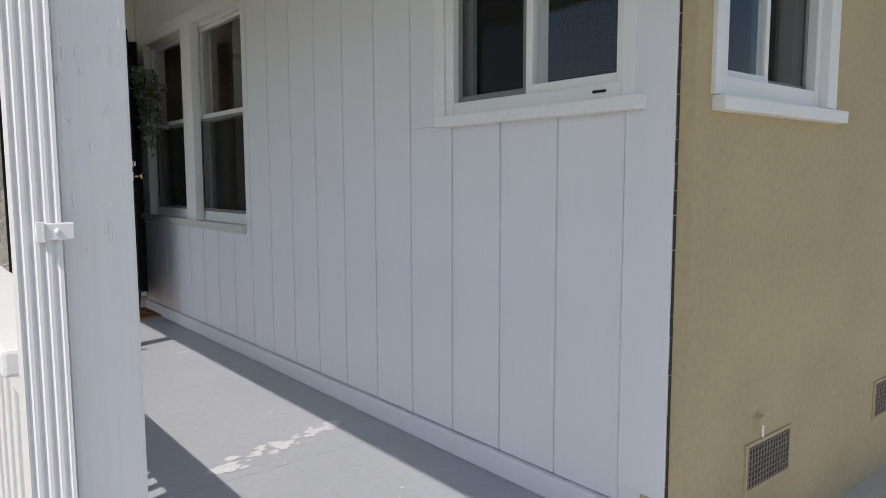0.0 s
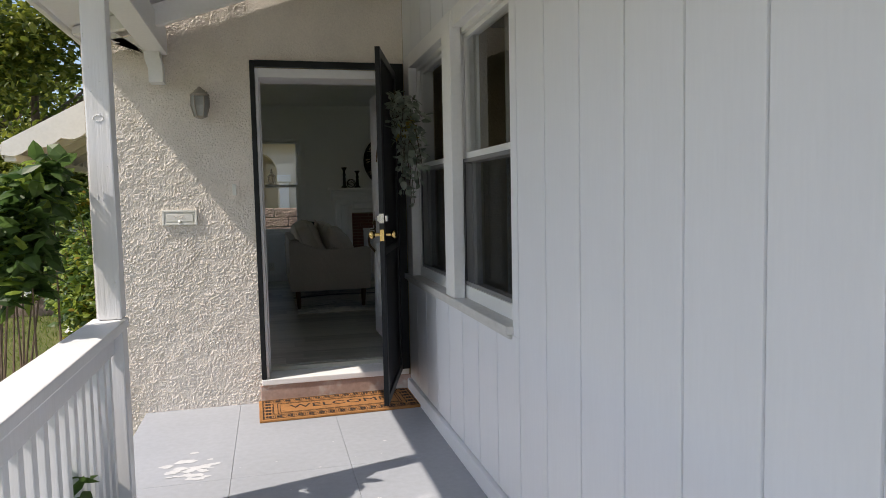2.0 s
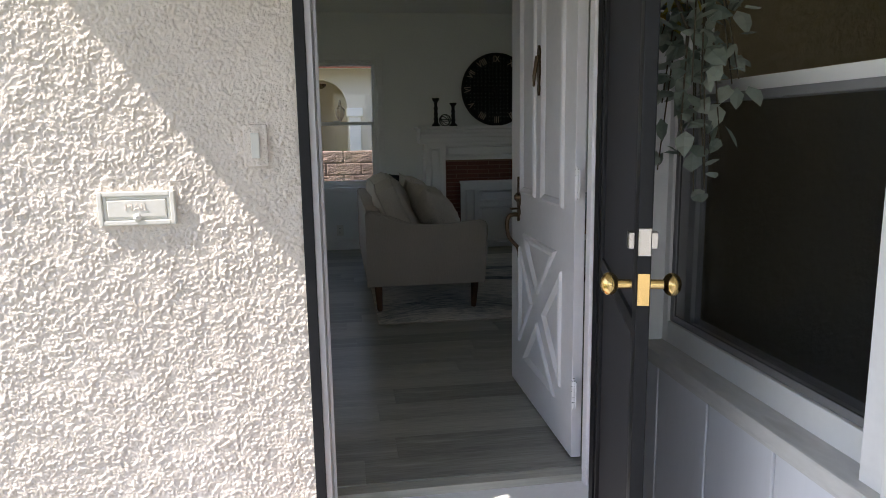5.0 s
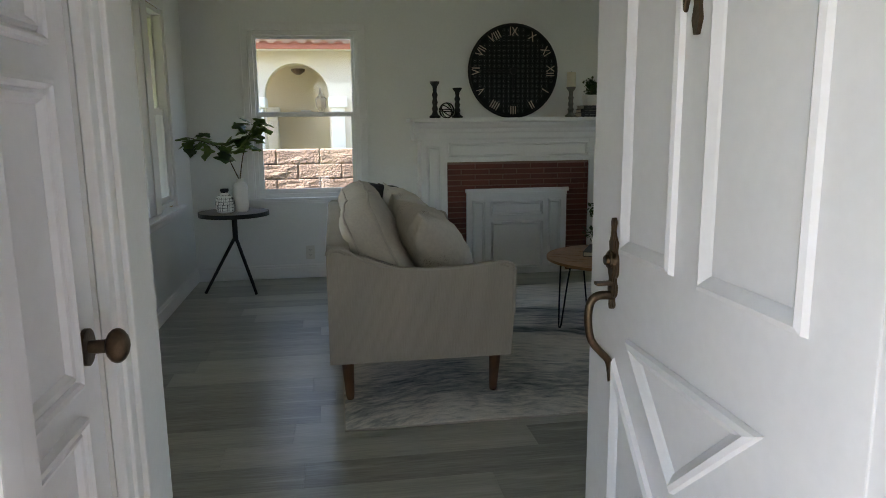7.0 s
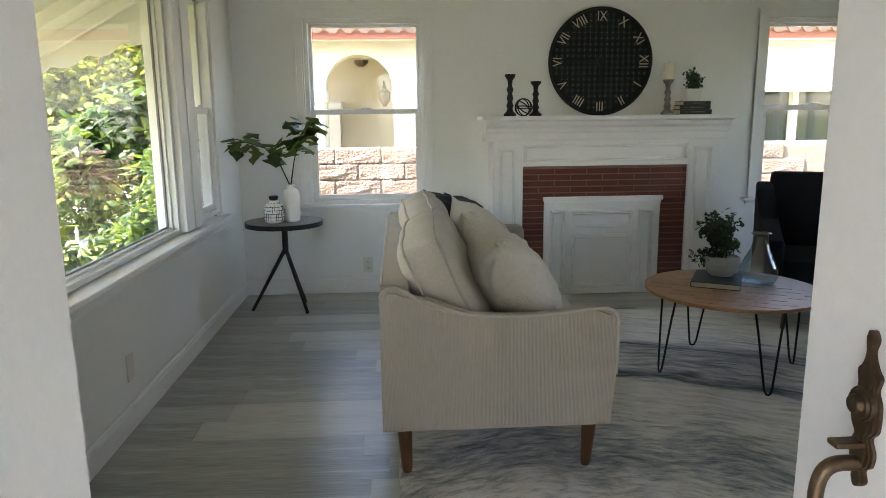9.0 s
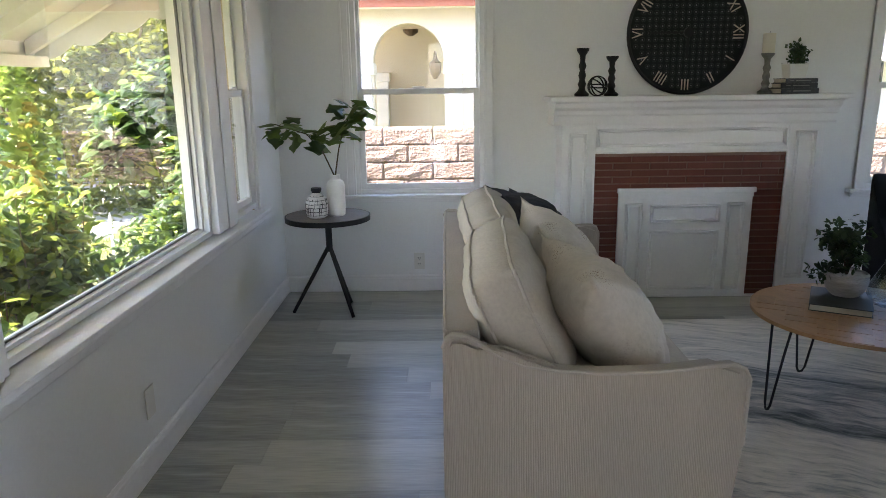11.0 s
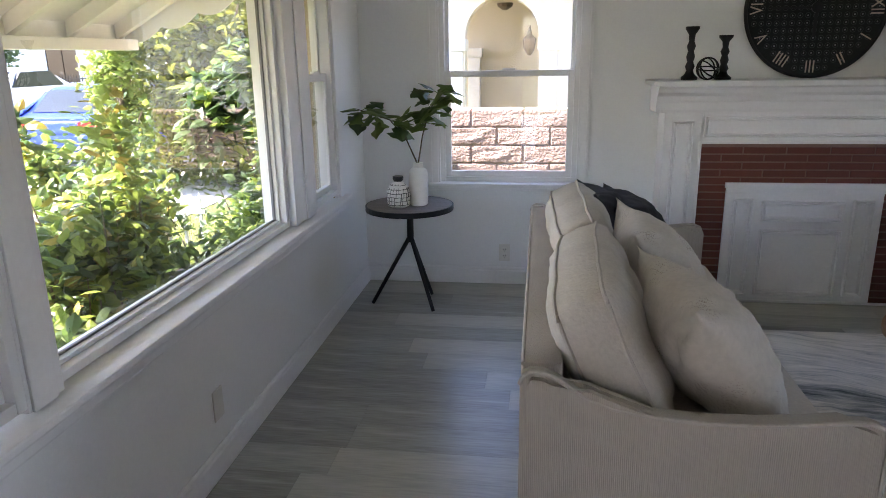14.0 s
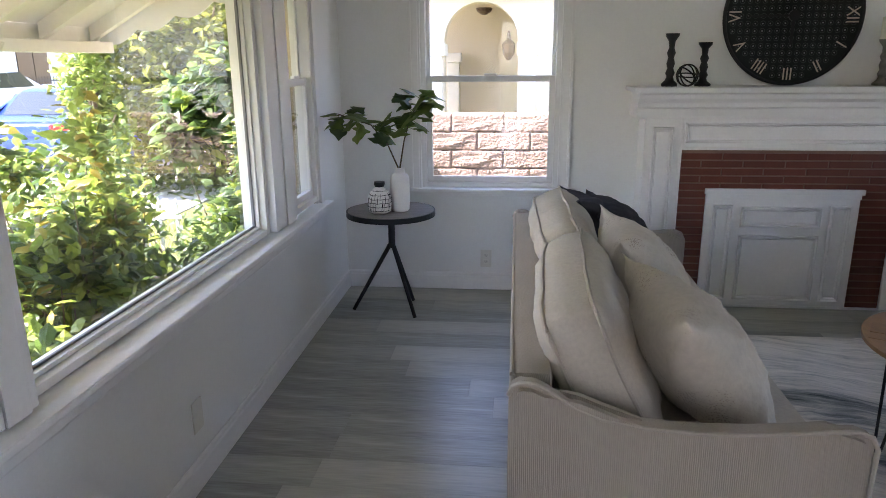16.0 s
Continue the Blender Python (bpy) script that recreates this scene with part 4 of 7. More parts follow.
def security_door():
    hx, hy, fx, fy = 1.925, 6.160, 1.697, 5.38
    a = math.degrees(math.atan2(fy - hy, fx - hx))
    w = math.hypot(fx - hx, fy - hy)
    t = thing("security_door", hx, hy, 0.15, "open black metal security screen door on the porch", "door", rz=a)
    bm = bmesh.new()
    rect_frame(bm, 0, w, 0, 2.02, 0.05, -0.014, 0.014, 0.003)
    part("door_frame", bm, M_BLACK, t)
    sc = boxes("mesh_panel", M_SECMESH, t, [(0.05, w - 0.05, -0.003, 0.003, 0.05, 1.97)])
    boxes("middle_rail", M_BLACK, t, [(0.05, w - 0.05, -0.011, 0.011, 0.86, 0.90)], 0.003)
    for z, nm in ((0.98, "knob"),):
        bm = bmesh.new()
        for s in (-1, 1):
            tube(bm, [(w - 0.04, s * 0.018, z), (w - 0.04, s * 0.045, z)], 0.010, 10)
            ball(bm, (w - 0.04, s * 0.062, z), 0.024, 12, 1, 0.8, 1)
        part("door_knob", bm, M_BRASS, t, "polished brass door knob", smooth=True)
    boxes("latch_plate", M_BRASS, t, [(w + 0.0005, w + 0.003, -0.012, 0.012, 0.945, 1.01)], 0.001, "brass latch plate")
    boxes("deadbolt_plate", M_CHROME, t, [(w + 0.0005, w + 0.003, -0.013, 0.013, 1.045, 1.10), (w - 0.055, w - 0.025, -0.028, -0.0145, 1.055, 1.088), (w - 0.055, w - 0.025, 0.0145, 0.030, 1.055, 1.088)], 0.002, "nickel deadbolt")
    for z in (0.2, 1.0, 1.8):
        bm = bmesh.new()
        tube(bm, [(-0.004, 0.0, z), (-0.004, 0.0, z + 0.09)], 0.009, 8)
        part("hinge", bm, M_BLACK, t)


M_SECMESH = screen_material("perforated_black_screen", (0.045, 0.046, 0.05), 0.88)
security_door()


def swag():
    """Leafy swag that hangs on the security door."""
    r = random.Random(11)
    t = thing("door_swag", 1.83, 5.62, 1.30, "grey-green eucalyptus swag hanging on the security door", "wreath")
    stems, lf = bmesh.new(), bmesh.new()
    pts = []
    for k in range(26):
        a = r.uniform(0, 6.28)
        top = Vector((0.02 * math.cos(a), 0.02 * math.sin(a), r.uniform(0.45, 0.68)))
        end = Vector((0.05 + 0.10 * r.uniform(-0.4, 1), 0.09 * math.sin(a), r.uniform(-0.02, 0.62)))
        mid = (top + end) / 2 + Vector((0.04, 0, 0.03))
        tube(stems, [top, mid, end], 0.003, 5, 0.0015)
        for i in range(16):
            u = i / 15
            p = top * (1 - u) ** 2 + mid * 2 * u * (1 - u) + end * u * u
            pts.append(p + Vector((r.gauss(0.01, 0.016), r.gauss(0, 0.016), r.gauss(0, 0.014))))
    leaves(lf, pts, 0.040, r, 0.9, 1.25)
    tagged(part("stem_bundle", stems, M_STEM, t), kind="stuff")
    part("leaves", lf, M_EUCA, t, "grey-green leaves")
    lf = bmesh.new()
    leaves(lf, [(0.07 + r.gauss(0, 0.02), r.gauss(0, 0.035), 0.44 + r.gauss(0, 0.035)) for _ in range(90)], 0.024, r, 0.9, 1.6)
    tagged(part("flower_tuft", lf, M_AUTUMN, t, "yellow-green flower tuft"), kind="stuff")


swag()


def front_door():
    hx, hy, fx, fy = 1.966, 6.462, 1.966, 7.410
    a = math.degrees(math.atan2(fy - hy, fx - hx))
    w, h = math.hypot(fx - hx, fy - hy), 1.965
    t = thing("front_door", hx, hy, FLOOR + 0.012, "open white panelled front door with cross-buck moulding", "door", rz=a)
    boxes("slab", M_DOORPAINT, t, [(0.034, w, -0.02, 0.02, 0, h)], 0.003)
    Y = 0.0205  # face towards the entry

    def mould(name, poly):
        """A raised moulding round a closed outline in x, z."""
        bm = bmesh.new()
        n = len(poly)
        cx, cz = sum(p[0] for p in poly) / n, sum(p[1] for p in poly) / n
        def off(i, d):
            p0, p1, p2 = Vector(poly[i - 1]), Vector(poly[i]), Vector(poly[(i + 1) % n])
            e1, e2 = (p1 - p0).normalized(), (p2 - p1).normalized()
            n1, n2 = Vector((-e1.y, e1.x)), Vector((-e2.y, e2.x))
            if n1.dot(Vector((cx, cz)) - p1) < 0:
                n1, n2 = -n1, -n2
            bis = (n1 + n2).normalized()
            return p1 + bis * d / max(0.25, bis.dot(n1))
        rows = [(0.0, 0.0), (0.004, 0.010), (0.014, 0.014), (0.024, 0.008), (0.030, 0.004), (0.034, 0.0)]
        rings = [[bm.verts.new((*(lambda q: (q.x, Y + hh, q.y))(off(i, d)),)) for i in range(n)] for d, hh in rows]
        for r0, r1 in zip(rings, rings[1:]):
            for i in range(n):
                bm.faces.new((r0[i], r0[(i + 1) % n], r1[(i + 1) % n], r1[i]))
        part(name, bm, M_DOORPAINT, t)
    # side is flipped: the entry face lies towards -x, which is +y here
    mould("panel_moulding", [(0.155, 0.945), (0.435, 0.945), (0.435, 1.84), (0.155, 1.84)])
    mould("panel_moulding", [(0.530, 0.95), (0.765, 0.95), (0.765, 1.84), (0.530, 1.84)])
    x0, x1, z0, z1, xm, zm, g = 0.165, 0.790, 0.165, 0.77, 0.490, 0.470, 0.065
    mould("panel_moulding", [(x0 + g, z1), (x1 - g, z1), (xm, zm + 0.06)][::-1])
    mould("panel_moulding", [(x0 + g, z0), (x1 - g, z0), (xm, zm - 0.06)])
    mould("panel_moulding", [(x0, z0 + g), (xm - 0.075, zm), (x0, z1 - g)])
    mould("panel_moulding", [(x1, z0 + g), (x1, z1 - g), (xm + 0.075, zm)])
    # knocker
    kn = bmesh.new()
    prism(kn, [(0.485 + 0.022 * sx * wv, z) for sx, rows in ((1, [(0.2, 1.38), (0.6, 1.405), (0.35, 1.43), (0.9, 1.48), (0.5, 1.52), (0.9, 1.55), (0.3, 1.58)]), (-1, [(0.3, 1.58), (0.9, 1.55), (0.5, 1.52), (0.9, 1.48), (0.35, 1.43), (0.6, 1.405), (0.2, 1.38)])) for wv, z in rows], "y", Y, Y + 0.008)
    tube(kn, [(0.472, Y + 0.012, 1.54), (0.475, Y + 0.024, 1.46), (0.485, Y + 0.026, 1.42), (0.495, Y + 0.024, 1.46), (0.498, Y + 0.012, 1.54)], 0.005, 8)
    part("knocker", kn, M_BRONZE, t, "aged bronze door knocker", smooth=True)
    # handle set: long shaped plate, thumb latch, curved grip
    hx0 = w - 0.143
    zs = lambda z: 1.026 - (1.165 - z) * 0.713
    bm = bmesh.new()
    prof = [(0.10, 1.165), (0.35, 1.15), (0.18, 1.125), (0.5, 1.10), (0.85, 1.085), (0.7, 1.06), (1.0, 1.035), (1.0, 0.99), (0.6, 0.97), (0.9, 0.945), (0.8, 0.92), (0.35, 0.905), (0.5, 0.885), (0.1, 0.87)]
    fine = []
    for i in range(len(prof) - 1):
        p0, p1, p2, p3 = (Vector(prof[max(0, min(len(prof) - 1, i + o))]) for o in (-1, 0, 1, 2))
        for k in range(5):
            u = k / 5
            fine.append(0.5 * (2 * p1 + (p2 - p0) * u + (2 * p0 - 5 * p1 + 4 * p2 - p3) * u * u + (3 * p1 - p0 - 3 * p2 + p3) * u ** 3))
    for wide, y0, y1 in ((0.025, Y, Y + 0.005), (0.020, Y + 0.005, Y + 0.008), (0.013, Y + 0.008, Y + 0.010)):
        poly = [(hx0 + wide * a_, zs(z)) for a_, z in fine] + [(hx0 - wide * a_, zs(z)) for a_, z in reversed(fine)]
        prism(bm, poly, "y", y0, y1)
    hs = part("handle_set", bm, M_BRONZE, t, "aged bronze entry handle set")
    bm = bmesh.new()
    tube(bm, [(hx0, Y, zs(1.03)), (hx0, Y + 0.013, zs(1.03))], 0.024, 22, 0.022)
    tube(bm, [(hx0, Y + 0.013, zs(1.03)), (hx0, Y + 0.017, zs(1.03))], 0.019, 22, 0.018)
    tube(bm, [(hx0, Y + 0.017, zs(1.03)), (hx0, Y + 0.024, zs(1.03))], 0.013, 18, 0.011)
    part("lock_cylinder", bm, M_BRONZE, hs, smooth=True)
    bm = bmesh.new()
    pts = [(hx0, Y + 0.004, 0.915), (hx0, Y + 0.045, 0.915), (hx0, Y + 0.066, 0.89), (hx0, Y + 0.070, 0.83), (hx0, Y + 0.060, 0.77), (hx0, Y + 0.035, 0.73), (hx0, Y + 0.012, 0.70), (hx0, Y + 0.004, 0.67)]
    pts = [(a_, Y + (b_ - Y) * 0.85, zs(c_)) for a_, b_, c_ in pts]
    fine = []
    for i in range(len(pts) - 1):
        p0, p1, p2, p3 = (Vector(pts[max(0, min(len(pts) - 1, i + o))]) for o in (-1, 0, 1, 2))
        fine += [0.5 * (2 * p1 + (p2 - p0) * u + (2 * p0 - 5 * p1 + 4 * p2 - p3) * u * u + (3 * p1 - p0 - 3 * p2 + p3) * u ** 3) for u in (0, 0.25, 0.5, 0.75)]
    tube(bm, fine + [Vector(pts[-1])], 0.0105, 10, 0.008)
    prism(bm, [(hx0 - 0.012, zs(0.70)), (hx0 + 0.012, zs(0.70)), (hx0 + 0.009, zs(0.66)), (hx0, zs(0.625)), (hx0 - 0.009, zs(0.66))], "y", Y, Y + 0.008)
    part("grip", bm, M_BRONZE, hs, smooth=True)
    boxes("thumb_latch", M_BRONZE, hs, [(hx0 - 0.011, hx0 + 0.011, Y + 0.004, Y + 0.045, zs(0.95), zs(0.95) + 0.008)], 0.003)
    for z in (0.22, 1.0, 1.75):
        bm = bmesh.new()
        for q in range(5):
            tube(bm, [(0.0, 0.026, z + 0.0205 * q), (0.0, 0.026, z + 0.0205 * q + 0.0185)], 0.0085, 10)
        tube(bm, [(0.0, 0.026, z - 0.008), (0.0, 0.026, z + 0.110)], 0.0045, 8)
        box(bm, -0.020, -0.006, 0.018, 0.0225, z, z + 0.10, 0.001)
        box(bm, 0.006, 0.026, 0.018, 0.0225, z, z + 0.10, 0.001)
        part("hinge", bm, M_DOORPAINT, t)


front_door()

# closet door in the entry
t = thing("closet_door", 0.925, 6.475, FLOOR + 0.01, "closed white panelled closet door in the entry", "door", rz=90)
boxes("slab", M_DOORPAINT, t, [(0.0, 0.518, 0.0, 0.035, 0, 1.97)], 0.002)
for (x0, x1, z0, z1) in ((0.07, 0.413, 1.35, 1.86), (0.07, 0.413, 0.845, 1.305), (0.07, 0.413, 0.14, 0.80)):
    bm = bmesh.new()
    panel_ring(bm, x0, x1, z0, z1, 0.036, 0.016, -0.0005)
    part("panel_moulding", bm, M_DOORPAINT, t)
bm = bmesh.new()
tube(bm, [(0.462, -0.001, 0.895), (0.462, -0.008, 0.895)], 0.030, 18)
tube(bm, [(0.462, -0.008, 0.895), (0.462, -0.035, 0.895)], 0.011, 12)
ball(bm, (0.462, -0.050, 0.895), 0.028, 14, 1, 0.65, 1)
part("door_knob", bm, M_BRONZE, t, "aged bronze knob", smooth=True)
setting(boxes("trim_closet", M_TRIM, None, [(0.931, 0.950, 7.0, 7.10, FLOOR, 2.27), (0.931, 0.957, 7.03, 7.065, FLOOR, 2.27), (0.931, 0.962, 7.08, 7.10, FLOOR, 2.27), (0.931, 0.949, 6.48, 7.0, 2.20, 2.28)], 0.004), "white moulded closet door casing")


def doormat():
    t = thing("doormat", 1.485, 5.985, 0.0, "orange-brown coir doormat with black print and the word WELCOME", "doormat", rz=1.0)
    W, D = 1.01, 0.44
    boxes("pad", M_MAT, t, [(-W / 2, W / 2, -D / 2, D / 2, 0.001, 0.016)], 0.005)
    z = 0.0165
    me = text_mesh("WELCOME", 0.105, 0.0006)
    me.materials.append(M_INK)
    shared("lettering", me, t, Matrix.Translation((0, 0.01, z + 0.0006)) @ Matrix.Diagonal((1.25, 1, 1, 1)))
    bm = bmesh.new()
    def line(x0, x1, y0, y1):
        box(bm, x0, x1, y0, y1, z - 0.001, z + 0.0012)
    for k, (i, wd) in enumerate(((0.02, 0.006), (0.085, 0.004), (0.112, 0.004), (0.128, 0.003))):
        a, b = W / 2 - i, D / 2 - i
        line(-a, a, b - wd, b)
        line(-a, a, -b, -b + wd)
        line(-a, -a + wd, -b, b)
        line(a - wd, a, -b, b)
    tagged(part("border_print", bm, M_INK, t), kind="stuff")
    bm = bmesh.new()
    def flower(cx, cy):
        for k in range(4):
            a = math.pi / 4 + k * math.pi / 2
            px, py = cx + 0.013 * math.cos(a), cy + 0.013 * math.sin(a)
            tube(bm, [(px, py, z - 0.001), (px, py, z + 0.0012)], 0.0095, 7)
        for s in (-1, 1):
            tube(bm, [(cx - 0.024 * s, cy - 0.018, z), (cx - 0.028 * s, cy, z), (cx - 0.024 * s, cy + 0.018, z)], 0.002, 5)
    n = 15
    for k in range(n):
        x = -W / 2 + 0.055 + (W - 0.11) * k / (n - 1)
        flower(x, D / 2 - 0.055)
        flower(x, -D / 2 + 0.055)
    for k in range(1, 5):
        y = -D / 2 + 0.055 + (D - 0.11) * k / 5
        flower(-W / 2 + 0.055, y)
        flower(W / 2 - 0.055, y)
    tagged(part("floral_print", bm, M_INK, t), kind="stuff")


doormat()

# wall lantern
t = thing("wall_lantern", 0.70, SOUTH - 0.012, 1.86, "beige metal porch lantern with frosted panes on the stucco", "wall lamp")
boxes("back_plate", M_LAMPMETAL, t, [(-0.04, 0.04, -0.002, 0.014, 0.06, 0.17)], 0.006)
bm = bmesh.new()
tube(bm, [(0, 0.0, 0.13), (0, -0.05, 0.165), (0, -0.085, 0.165)], 0.010, 8)
part("arm", bm, M_LAMPMETAL, t, smooth=True)
bm = bmesh.new()
lathe(bm, [(0.058, 0.125), (0.056, 0.138), (0.036, 0.152), (0.030, 0.165), (0.018, 0.172), (0.006, 0.185)], 16, 0, -0.085)
part("cap", bm, M_LAMPMETAL, t, smooth=True)
bm = bmesh.new()
lathe(bm, [(0.034, 0.005), (0.052, 0.07), (0.050, 0.125)], 6, 0, -0.085)
part("glass", bm, M_LAMPGLASS, t, "frosted glass")
bm = bmesh.new()
for k in range(6):
    a = 2 * math.pi * k / 6
    c, s = math.cos(a), math.sin(a)
    tube(bm, [(0.036 * c, -0.085 + 0.036 * s, 0.0), (0.055 * c, -0.085 + 0.055 * s, 0.07), (0.053 * c, -0.085 + 0.053 * s, 0.128)], 0.004, 6)
lathe(bm, [(0.012, -0.012), (0.038, 0.0), (0.038, 0.006), (0.01, 0.008)], 6, 0, -0.085)
part("cage", bm, M_LAMPMETAL, t)

# mail slot and door bell
t = thing("mail_slot", 0.54, SOUTH - 0.010, 1.24, "cream painted mail slot in the stucco wall", "mail slot")
bm = bmesh.new()
rect_frame(bm, -0.105, 0.105, -0.048, 0.048, 0.014, -0.012, 0.010)
rect_frame(bm, -0.091, 0.091, -0.034, 0.034, 0.010, -0.006, 0.010)
part("frame", bm, M_PLASTIC, t)
fl = boxes("flap", M_PLASTIC, t, [(-0.080, 0.080, -0.010, 0.008, -0.026, 0.024)], 0.003)
me = text_mesh("MAIL", 0.030, 0.0008)
me.materials.append(M_STUCCO)
shared("lettering", me, fl, pose(0, -0.0108, 0.002, 90, 0, 0))
bm = bmesh.new()
ball(bm, (0, -0.010, -0.026), 0.012, 8)
part("finger_tab", bm, M_PLASTIC, fl)
t = thing("doorbell", 0.878, SOUTH - 0.010, 1.41, "cream door bell button on a square plate", "doorbell")
boxes("plate", M_STUCCO, t, [(-0.034, 0.034, -0.006, 0.008, -0.06, 0.06)], 0.004)
boxes("button", M_PLASTIC, t, [(-0.012, 0.012, -0.016, -0.006, -0.036, 0.036)], 0.003)

# crawl-space vents in the side wall
for x, z in ((2.515, 0.165), (3.60, 0.165)):
    t = thing("foundation_vent", x, 1.098, z, "rusty mesh vent set in the tan stucco wall", "vent", group="foundation vents")
    bm = bmesh.new()
    rect_frame(bm, -0.16, 0.16, -0.085, 0.085, 0.014, -0.006, 0.004)
    part("frame", bm, M_STUCCO_SMOOTH, t)
    boxes("mesh", M_VENT, t, [(-0.147, 0.147, -0.003, 0.001, -0.072, 0.072)])
    bm = bmesh.new()
    for k in range(15):
        box(bm, -0.14 + 0.02 * k - 0.0015, -0.14 + 0.02 * k + 0.0015, -0.006, -0.003, -0.07, 0.07)
    for k in range(8):
        box(bm, -0.147, 0.147, -0.0055, -0.0035, -0.065 + 0.0186 * k - 0.001, -0.065 + 0.0186 * k + 0.001)
    part("wires", bm, M_LAMPMETAL, t)
plug = thing("pipe_plug", 2.43, 1.098, 0.315, "small stucco-coated pipe plug in the side wall", "pipe")
bm = bmesh.new()
tube(bm, [(0, 0.004, 0), (0, -0.018, 0)], 0.026, 14, 0.021)
part("cap", bm, M_STUCCO_SMOOTH, plug, smooth=True)
bm = bmesh.new()
tube(bm, [(0, -0.016, -0.01), (0, -0.020, -0.05)], 0.006, 6, 0.003)
part("drip", bm, M_TRIM, plug)
# open caulk joint between the corner board and the stucco
r = random.Random(14)
bm = bmesh.new()
zc = 0.10
while zc < 2.85:
    hc = r.uniform(0.02, 0.10)
    wc = r.uniform(0.0015, 0.004)
    box(bm, SIDE - 0.006 - wc, SIDE - 0.003 + wc * 0.5, 1.1455, 1.1525, zc, zc + hc * 0.96)
    zc += hc
setting(part("trim_caulk", bm, M_VENT), "dark cracked caulk line at the corner board")

# spots where the porch paint has peeled
r = random.Random(77)
bm = bmesh.new()
spots = [(1.15 + 0.66 * u + r.gauss(0, 0.012), 2.56 + 0.16 * u + r.gauss(0, 0.025), 0.010 + 0.016 * r.random()) for u in [r.random() for _ in range(60)]]
spots += [(0.64 + r.gauss(0, 0.055), 5.12 + r.gauss(0, 0.10), 0.012 + 0.035 * r.random() ** 2) for _ in range(26)]
spots += [(r.uniform(0.6, 1.9), r.uniform(1.4, 6.0), 0.003 + 0.005 * r.random()) for _ in range(60)]
for k, (x, y, s) in enumerate(spots):
    n = 9
    quadr = [bm.verts.new((x + s * (0.5 + r.random()) * math.cos(2 * math.pi * i / n) * 1.3, y + s * (0.5 + r.random()) * math.sin(2 * math.pi * i / n) * 0.8, 0.0012 + 0.00001 * k)) for i in range(n)]
    bm.faces.new(quadr)
chips = part("paint_chips", bm, M_CHIP)
tagged(chips, "peeled pale spots in the grey porch paint", "paint wear", kind="stuff")


# ---- living room ----
def pillow(w, h, t, r, corner=0.10, seed=0):
    """A stuffed square in local x, z with thickness along y: pinched ears, sides drawn in, slack creases."""
    bm = bmesh.new()
    N = 40
    off = Vector((seed * 3.1, 7.7, seed))
    for s in (1, -1):
        g = []
        for j in range(N + 1):
            row = []
            for i in range(N + 1):
                u, v = 2 * i / N - 1, 2 * j / N - 1
                x = u * w / 2 * (1 - corner * (1 - v * v) * abs(u) ** 3)
                z = v * h / 2 * (1 - corner * (1 - u * u) * abs(v) ** 3)
                fat = ((1 - u * u) * (1 - v * v)) ** r
                ear = (abs(u) * abs(v)) ** 2
                crease = 0.026 * math.sin(11 * (u - v if u * v > 0 else u + v) + 5 * noise.noise(Vector((u * 1.5, v * 1.5, s)) + off)) * ear ** 0.5 * fat ** 0.5
                slack = 0.020 * (1 - abs(noise.noise(Vector((u * 1.4 + v, v * 3.6 - u, s)) + off)) * 3) * fat ** 0.7 * (0.4 + ear)
                d = fat * t / 2 + crease + slack + 0.012 * fat * noise.noise(Vector((u * 3, v * 2, s)) + off) + 0.005 * noise.noise(Vector((u * 10, v * 6, s)) + off) * min(1, fat * 3)
                row.append(bm.verts.new((x, s * d, z)))
            g.append(row)
        for j in range(N):
            for i in range(N):
                q = (g[j][i], g[j][i + 1], g[j + 1][i + 1], g[j + 1][i])
                bm.faces.new(q if s < 0 else q[::-1])
    bmesh.ops.remove_doubles(bm, verts=bm.verts[:], dist=0.0004)
    return bm


